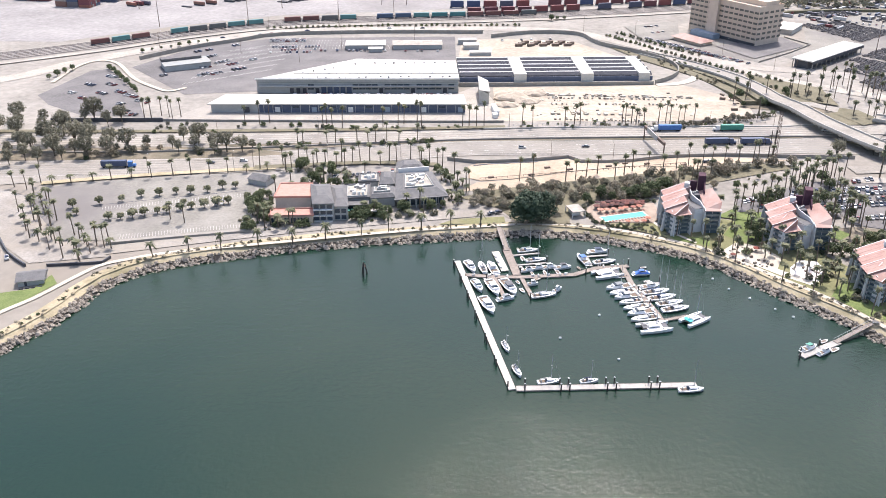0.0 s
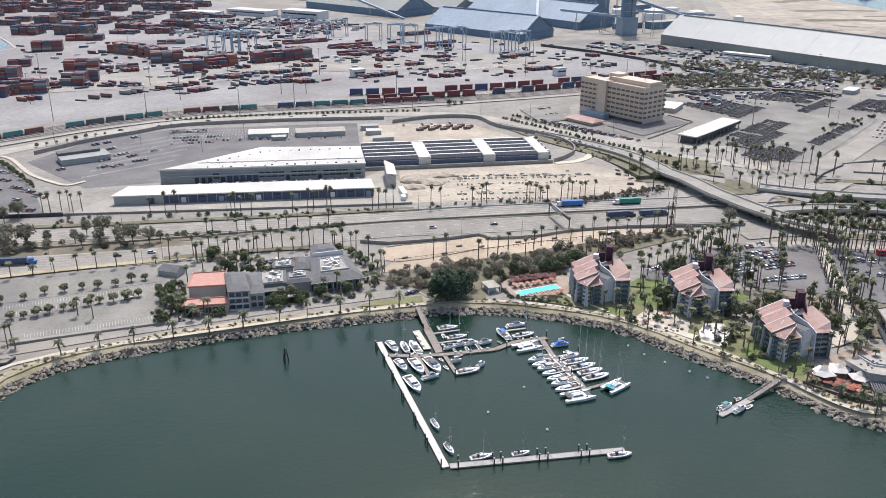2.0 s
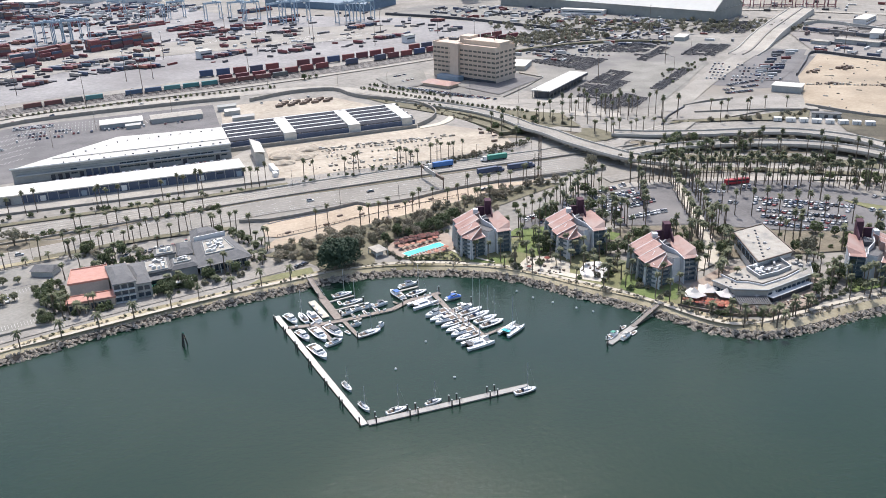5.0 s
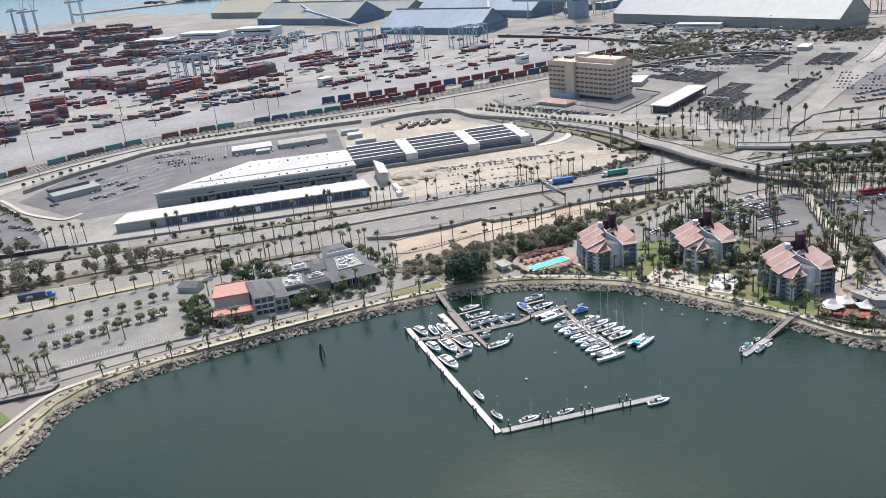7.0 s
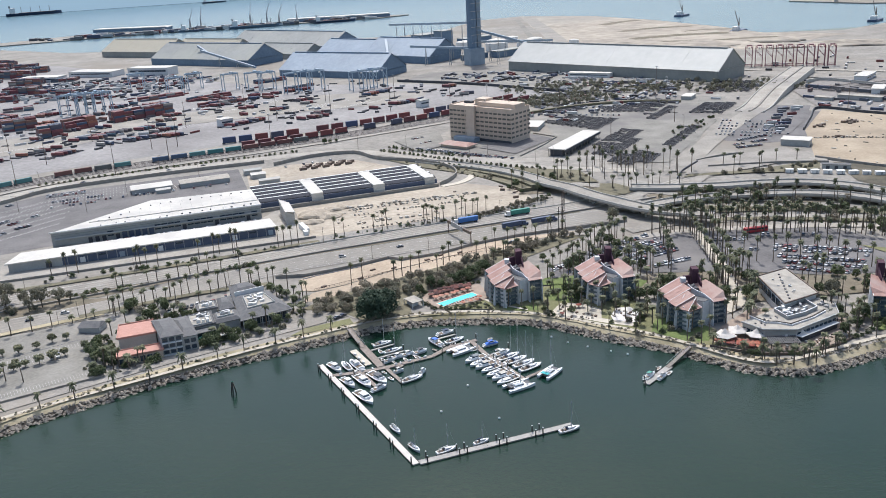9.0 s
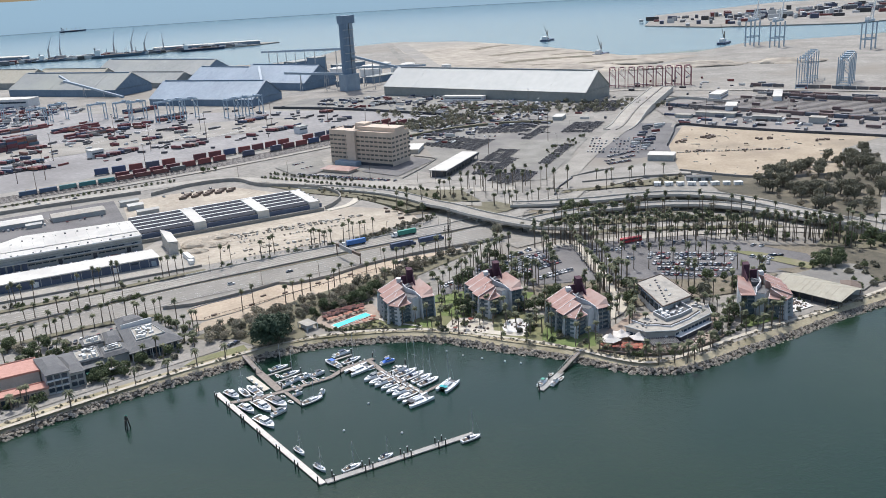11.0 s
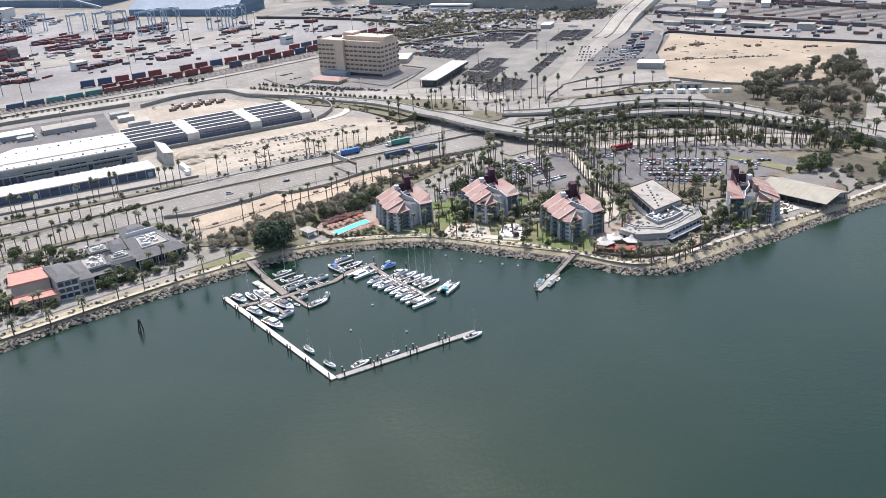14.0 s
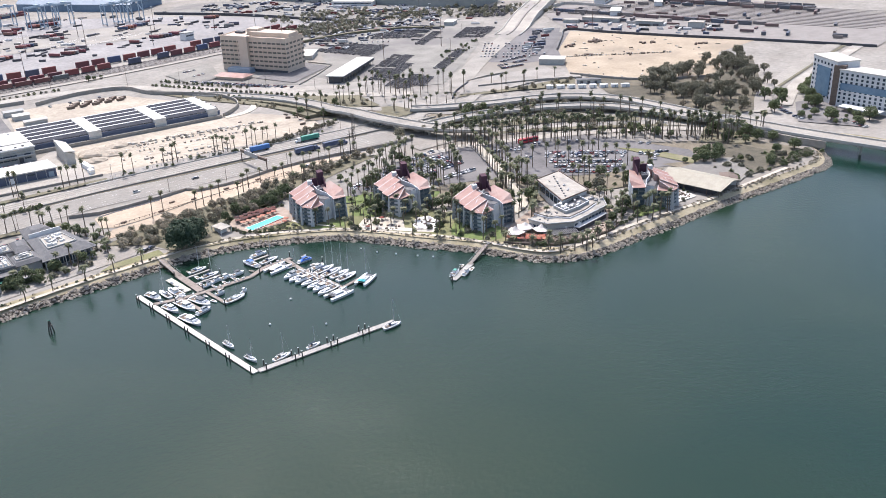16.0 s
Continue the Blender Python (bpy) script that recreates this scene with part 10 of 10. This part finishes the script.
park((243, 92), (266, 70), 12, 0.8)
park((268, 143), (300, 128), 12, 0.4)
park((314, 78), (322, 74), 3, 1.0, 20)
park((306, 84), (312, 72), 4, 1.0)
park((300, 72), (306, 68), 2, 1.0)
park((322, 100), (328, 92), 2, 0.8)
park((-132, 155), (-127, 157), 2, 1.0)
park((-76, 190), (-50, 193), 9, 0.8)
park((-46, 196), (-30, 200), 5, 0.6)
park((3, 139), (9, 141), 2, 1.0, 10)
park((-212, 102), (-210, 98), 1, 1.0, 0)
park((128, 204), (134, 205), 2, 1.0, 0)
# moving and stopped traffic
def truck(x, y, rz, mat, label, L=13.6, cab="white"):
    e = thing("lorry", x, y, LAND + 0.2, rz, label, "lorry", "lorries")
    part("trailer", G().box(-2.6, 0, 1.1, L, 2.55, 2.9), M[mat], e)
    part("cab", G().box(L / 2 - 0.6, 0, 0.8, 2.4, 2.4, 2.7, 0, 0.9), M[cab], e)
    part("bonnet", G().box(L / 2 + 1.4, 0, 0.8, 1.8, 2.1, 1.2, 0, 0.85), M[cab], e)
    part("windscreen", G().box(L / 2 + 0.58, 0, 2.0, 0.12, 2.0, 0.9), M["glass"], e)
    part("chassis", G().box(-0.5, 0, 0.6, L + 4, 1.2, 0.4), M["chassis"], e)
    for px in (-8, -6.8, L / 2 - 3.2, L / 2 - 1.9, L / 2 + 1.5):
        for s in (-1, 1):
            part("wheel", G().tube((px, s * 0.95, 0.5), (px, s * 1.25, 0.5), 0.5, n=10), M["tyre"], e)
    return e


truck(121, 258.5, 180, "truckblue", "white lorry with a bright blue container trailer on the freeway")
truck(159, 257.5, 180, "green", "white lorry with a green container trailer on the freeway")
truck(147, 233.5, 2, "navy", "dark blue lorry with a navy container trailer on the freeway", cab="navy")
truck(168, 233, 0, "navy", "dark blue lorry with a navy container trailer on the freeway", cab="navy")
truck(-194, 208.5, 0, "navy", "dark blue container lorry on the near road", cab="truckblue")
park((27, 231), (33, 231), 1, 1.0, 0)
park((64, 231.5), (70, 231.5), 1, 1.0, 0)
park((-135, 214), (-125, 215), 2, 0.9, 0)
park((-150, 212), (-140, 213), 1, 1.0, 0)
park((215, 255), (222, 254), 1, 1.0, 0)
e = thing("fire_engine", 270, 150, LAND + 0.2, -8, "long bright red tour bus parked under palms", "bus")
part("body", G().box(0, 0, 0.5, 15, 2.6, 2.9), M["red"], e)
part("window_band", G().box(0, 0, 2.0, 14.4, 2.66, 0.7), M["glass"], e)
for px in (-5, 4.6):
    for s in (-1, 1):
        part("wheel", G().tube((px, s * 0.95, 0.5), (px, s * 1.3, 0.5), 0.5, n=10), M["tyre"], e)
e.name = "tour_bus"
# far parked cars and yard clutter: uncountable
rv = random.Random(17)
bodies, glass = G(), G()


def far_row(p, q, count, fill, turn=90):
    ang = math.degrees(math.atan2(q[1] - p[1], q[0] - p[0])) + turn
    for k in range(count):
        if rv.random() > fill:
            continue
        t = (k + 0.5) / count
        x, y = p[0] + (q[0] - p[0]) * t, p[1] + (q[1] - p[1]) * t
        bodies.box(x, y, LAND + 0.4, 4.4, 1.8, 0.65, ang, 0.95)
        bodies.box(x, y, LAND + 1.05, 2.2, 1.5, 0.5, ang, 0.8)
        glass.box(x, y, LAND + 1.0, 2.6, 1.6, 0.4, ang, 0.9)


for x, y, n in ((-206, 466, 2), (-198, 471, 2), (-193, 449, 4), (-196, 429, 5), (-190, 417, 3), (-180, 432, 4), (-171, 426, 3), (-157, 439, 2), (-179, 486, 2), (-187, 396, 3), (-178, 399, 3), (-166, 410, 2), (-161, 412, 2), (-216, 395, 2)):
    far_row((x - 1.3 * n, y - 1.2 * n), (x + 1.3 * n, y + 1.2 * n), n, 1.0)
for r in range(2):
    far_row((-153, 504 - r * 5), (-122, 504 - r * 5), 14, 0.95)
for r in range(3):
    far_row((-148, 478 - r * 9), (-108, 480 - r * 9), 15, 0.8 if r == 0 else 0.35)
far_row((-108, 466), (-10, 462), 30, 0.5)
far_row((405, 342), (430, 340), 10, 0.85)
far_row((418, 364), (464, 370), 16, 0.8)
far_row((410, 352), (446, 354), 13, 0.6)
far_row((168, 500), (188, 470), 12, 0.75)
far_row((188, 470), (212, 430), 14, 0.75)
far_row((172, 540), (196, 548), 9, 0.5)
far_row((178, 518), (198, 526), 8, 0.5)
for x, y, n in ((-247, 372, 3), (-247, 350, 3), (-235, 353, 3), (-225, 343, 4), (-227, 325, 2), (-222, 311, 4), (-214, 330, 4), (-252, 392, 4), (-262, 372, 3), (-258, 340, 3), (-240, 318, 3), (-268, 352, 2)):
    far_row((x - 1.3 * n, y + 0.9 * n), (x + 1.3 * n, y - 0.9 * n), n, 0.9)
far_row((-236, 306), (-206, 300), 10, 0.6)
far_row((-110, 341), (-6, 338), 34, 0.75)
for r in range(3):
    far_row((170 + r * 6, 494 - r * 6), (216 + r * 6, 424 - r * 6), 24, 0.6)
for r in range(6):
    far_row((424 + r * 9, 398 + r * 10), (470 + r * 9, 352 + r * 10), 18, 0.6)
for r in range(8):
    far_row((330 + r * 22, 590 + r * 12), (420 + r * 22, 520 + r * 20), 20, 0.45)
for r in range(6):
    far_row((470 + r * 25, 40 + r * 3), (490 + r * 25, 80), 8, 0.0)
far_row((462, 20), (478, 80), 18, 0.7)
far_row((448, 60), (466, 96), 10, 0.6)
far_row((-60, 545), (30, 545), 6, 0.4, 0)
far_row((-200, 512), (-120, 540), 8, 0.4, 0)
far_row((300, 228), (372, 170), 7, 0.5, 0)
far_row((320, 246), (392, 180), 6, 0.5, 0)
far_row((40, 495), (90, 500), 6, 0.5)
for k in range(70):
    x, y = rv.uniform(540, 900), rv.uniform(520, 760)
    bodies.box(x, y, LAND + 0.3, rv.uniform(4, 12), 2.4, rv.uniform(1.4, 3), rv.choice((39, -50)))
FORE = [(330, 930), (380, 975), (480, 905), (620, 680), (560, 655), (450, 720), (390, 830)]
for k in range(420):
    x, y = rv.uniform(330, 620), rv.uniform(655, 975)
    if inside(FORE, x, y):
        L = rv.choice((4.5, 4.5, 9, 13, 13))
        bodies.box(x, y, LAND + 0.5, L, 2.3, 1.4 if L < 5 else rv.uniform(2.0, 3.6), rv.choice((28, 30, -60, -58)))
BUSY = [(324, 585), (438, 773), (575, 686), (484, 543), (430, 574), (344, 523)]
for k in range(420):
    x, y = rv.uniform(324, 575), rv.uniform(523, 773)
    if inside(BUSY, x, y):
        L = rv.choice((4.5, 4.5, 6, 9, 12))
        bodies.box(x, y, LAND + 0.3, L, 2.1, 1.3 if L < 5 else rv.uniform(1.4, 2.8), rv.choice((39, 42, -51, -48)))
tagged(part("far_cars", bodies, M["carstuff"]), "distant cars parked in rows on the lots", "cars", kind="stuff")
tagged(part("far_car_windows", glass, M["glass"]), "dark windows of the distant parked cars", "cars", kind="stuff")
lines = G()
for r in range(7):
    ox, oy = -178 + r * 1.6, 372 + r * 15.5
    for k in range(22):
        lines.box(ox - 18 + r * 1.2 + k * 2.7, oy + k * 1.75, LAND + 0.36, 0.3, 4.8, 0.012, -14)
    lines.box(ox + 11, oy + 18.4, LAND + 0.36, 66, 0.3, 0.012, 33)
for r in range(4):
    for k in range(26):
        lines.box(-150 + k * 2.6, 474 + r * 9, LAND + 0.34, 0.22, 4.8, 0.012, 4)
for k in range(9):
    lines.box(-62 + k * 3.4, 478, LAND + 0.34, 0.3, 13, 0.012, 8)
setting("stall_lines", lines, M["fadedstripe"], "white parking stall lines on dark asphalt", "road marking", "stuff")
clut = G()
for x0, y0, x1, y1, n, size in ((58, 336, 158, 325, 52, 1.9), (60, 329, 150, 321, 34, 1.3), (58, 314, 156, 310, 44, 1.0), (57, 294, 118, 290, 14, 2.6), (55, 283, 112, 278, 24, 1.4)):
    for k in range(n):
        if rv.random() < 0.25:
            continue
        t = (k + rv.uniform(-0.2, 0.2)) / n
        for m in range(rv.randint(1, 2)):
            clut.box(x0 + (x1 - x0) * t, y0 + (y1 - y0) * t + m * size * 1.3, LAND + 0.1, size * rv.uniform(0.6, 1.2), size * rv.uniform(0.5, 1.0), rv.uniform(0.4, 1.3), rv.uniform(-8, 12))
for k in range(70):
    clut.box(rv.uniform(44, 150), rv.uniform(284, 338), LAND + 0.1, rv.uniform(0.5, 2.5), rv.uniform(0.4, 1.4), rv.uniform(0.2, 0.6), rv.uniform(0, 90))
SITE = [(440, 282), (462, 228), (518, 192), (598, 256), (650, 280), (604, 390), (580, 430), (504, 366)]
for k in range(44):
    t = k / 43
    clut.box(478 + 90 * t, 342 - 60 * t + rv.uniform(-1.5, 1.5), LAND + 0.12, rv.uniform(1, 3), rv.uniform(0.8, 1.6), rv.uniform(0.6, 1.8), rv.uniform(0, 40))
for k in range(110):
    x, y = rv.uniform(440, 650), rv.uniform(192, 430)
    if inside(SITE, x, y):
        clut.box(x, y, LAND + 0.12, rv.uniform(0.8, 5), rv.uniform(0.6, 1.6), rv.uniform(0.3, 1.3), rv.choice((-55, -50, 35)))
tagged(part("yard_materials", clut, M["mixedgear"]), "stacked blocks and materials across the dirt yards", "building materials", kind="stuff")
dark = G()
for x, y in ((144, 337), (57, 346), (180, 332), (177, 322), (185, 324), (187, 318), (177, 298), (192, 326), (183, 312)):
    dark.box(x, y, LAND + 0.1, rv.uniform(2, 5), rv.uniform(1.2, 2.2), rv.uniform(0.6, 1.8), rv.uniform(0, 180))
for k in range(14):
    dark.box(56 + k * 3.4, 476 + (k % 3) * 5, LAND + 0.1, 6, 2.6, 2.2, rv.uniform(0, 30))
for cx, cy, n in ((560, 372, 14), (520, 372, 6), (498, 330, 5), (540, 300, 4), (590, 330, 8), (620, 290, 5)):
    for k in range(n):
        dark.box(cx + rv.uniform(-9, 9), cy + rv.uniform(-5, 5), LAND + 0.12, rv.uniform(2, 6), rv.uniform(1.2, 2.2), rv.uniform(0.8, 2.2), rv.choice((-55, 35)))
tagged(part("yard_plant", dark, M["rust"]), "dark parked site machines and skips", "machinery", kind="stuff")
# spoil heaps
for x, y, r, h in ((34, 330, 12, 3.5), (44, 322, 9, 2.6), (30, 314, 8, 2.2), (52, 340, 9, 2.4)):
    b = bmesh.new()
    bmesh.ops.create_uvsphere(b, u_segments=20, v_segments=10, radius=1)
    for v in b.verts:
        n = noise.noise(Vector((v.co.x * 2 + x, v.co.y * 2 + y, v.co.z)))
        v.co = Vector((v.co.x * r * (1 + 0.2 * n), v.co.y * r * 0.8 * (1 + 0.2 * n), max(-0.1, v.co.z) * h * (1 + 0.5 * n)))
    me = bpy.data.meshes.new("soil")
    b.to_mesh(me)
    b.free()
    e = thing("soil_mound", x, y, LAND, 0, "rounded mound of pale excavated soil", "soil mound", "soil mounds")
    part("soil", me, M["dirt"], e)
# terminal light masts
mast = thing("light_mast", -98, 555, LAND, 0, "very tall thin terminal light mast", "light mast", "terminal masts")
part("pole", G().tube((0, 0, 0), (0, 0, 30), 0.35, 0.16, 7), M["rust"], mast)
part("lamp_ring", G().tube((0, 0, 29.4), (0, 0, 30.2), 1.3, 1.3, 10), M["steel"], mast)
for x, y in ((-49, 601), (-62, 655), (51, 609), (-37, 653), (-160, 640), (-200, 720), (-120, 740), (-20, 760), (80, 740), (150, 770), (210, 720), (-260, 560), (-300, 640), (-40, 860), (60, 860), (160, 840), (240, 800), (300, 760), (-320, 760), (-250, 900), (340, 440), (430, 470), (480, 560), (380, 620), (520, 640), (600, 420), (-180, 560), (300, 640)):
    copy_thing(mast, pose(x, y, LAND))
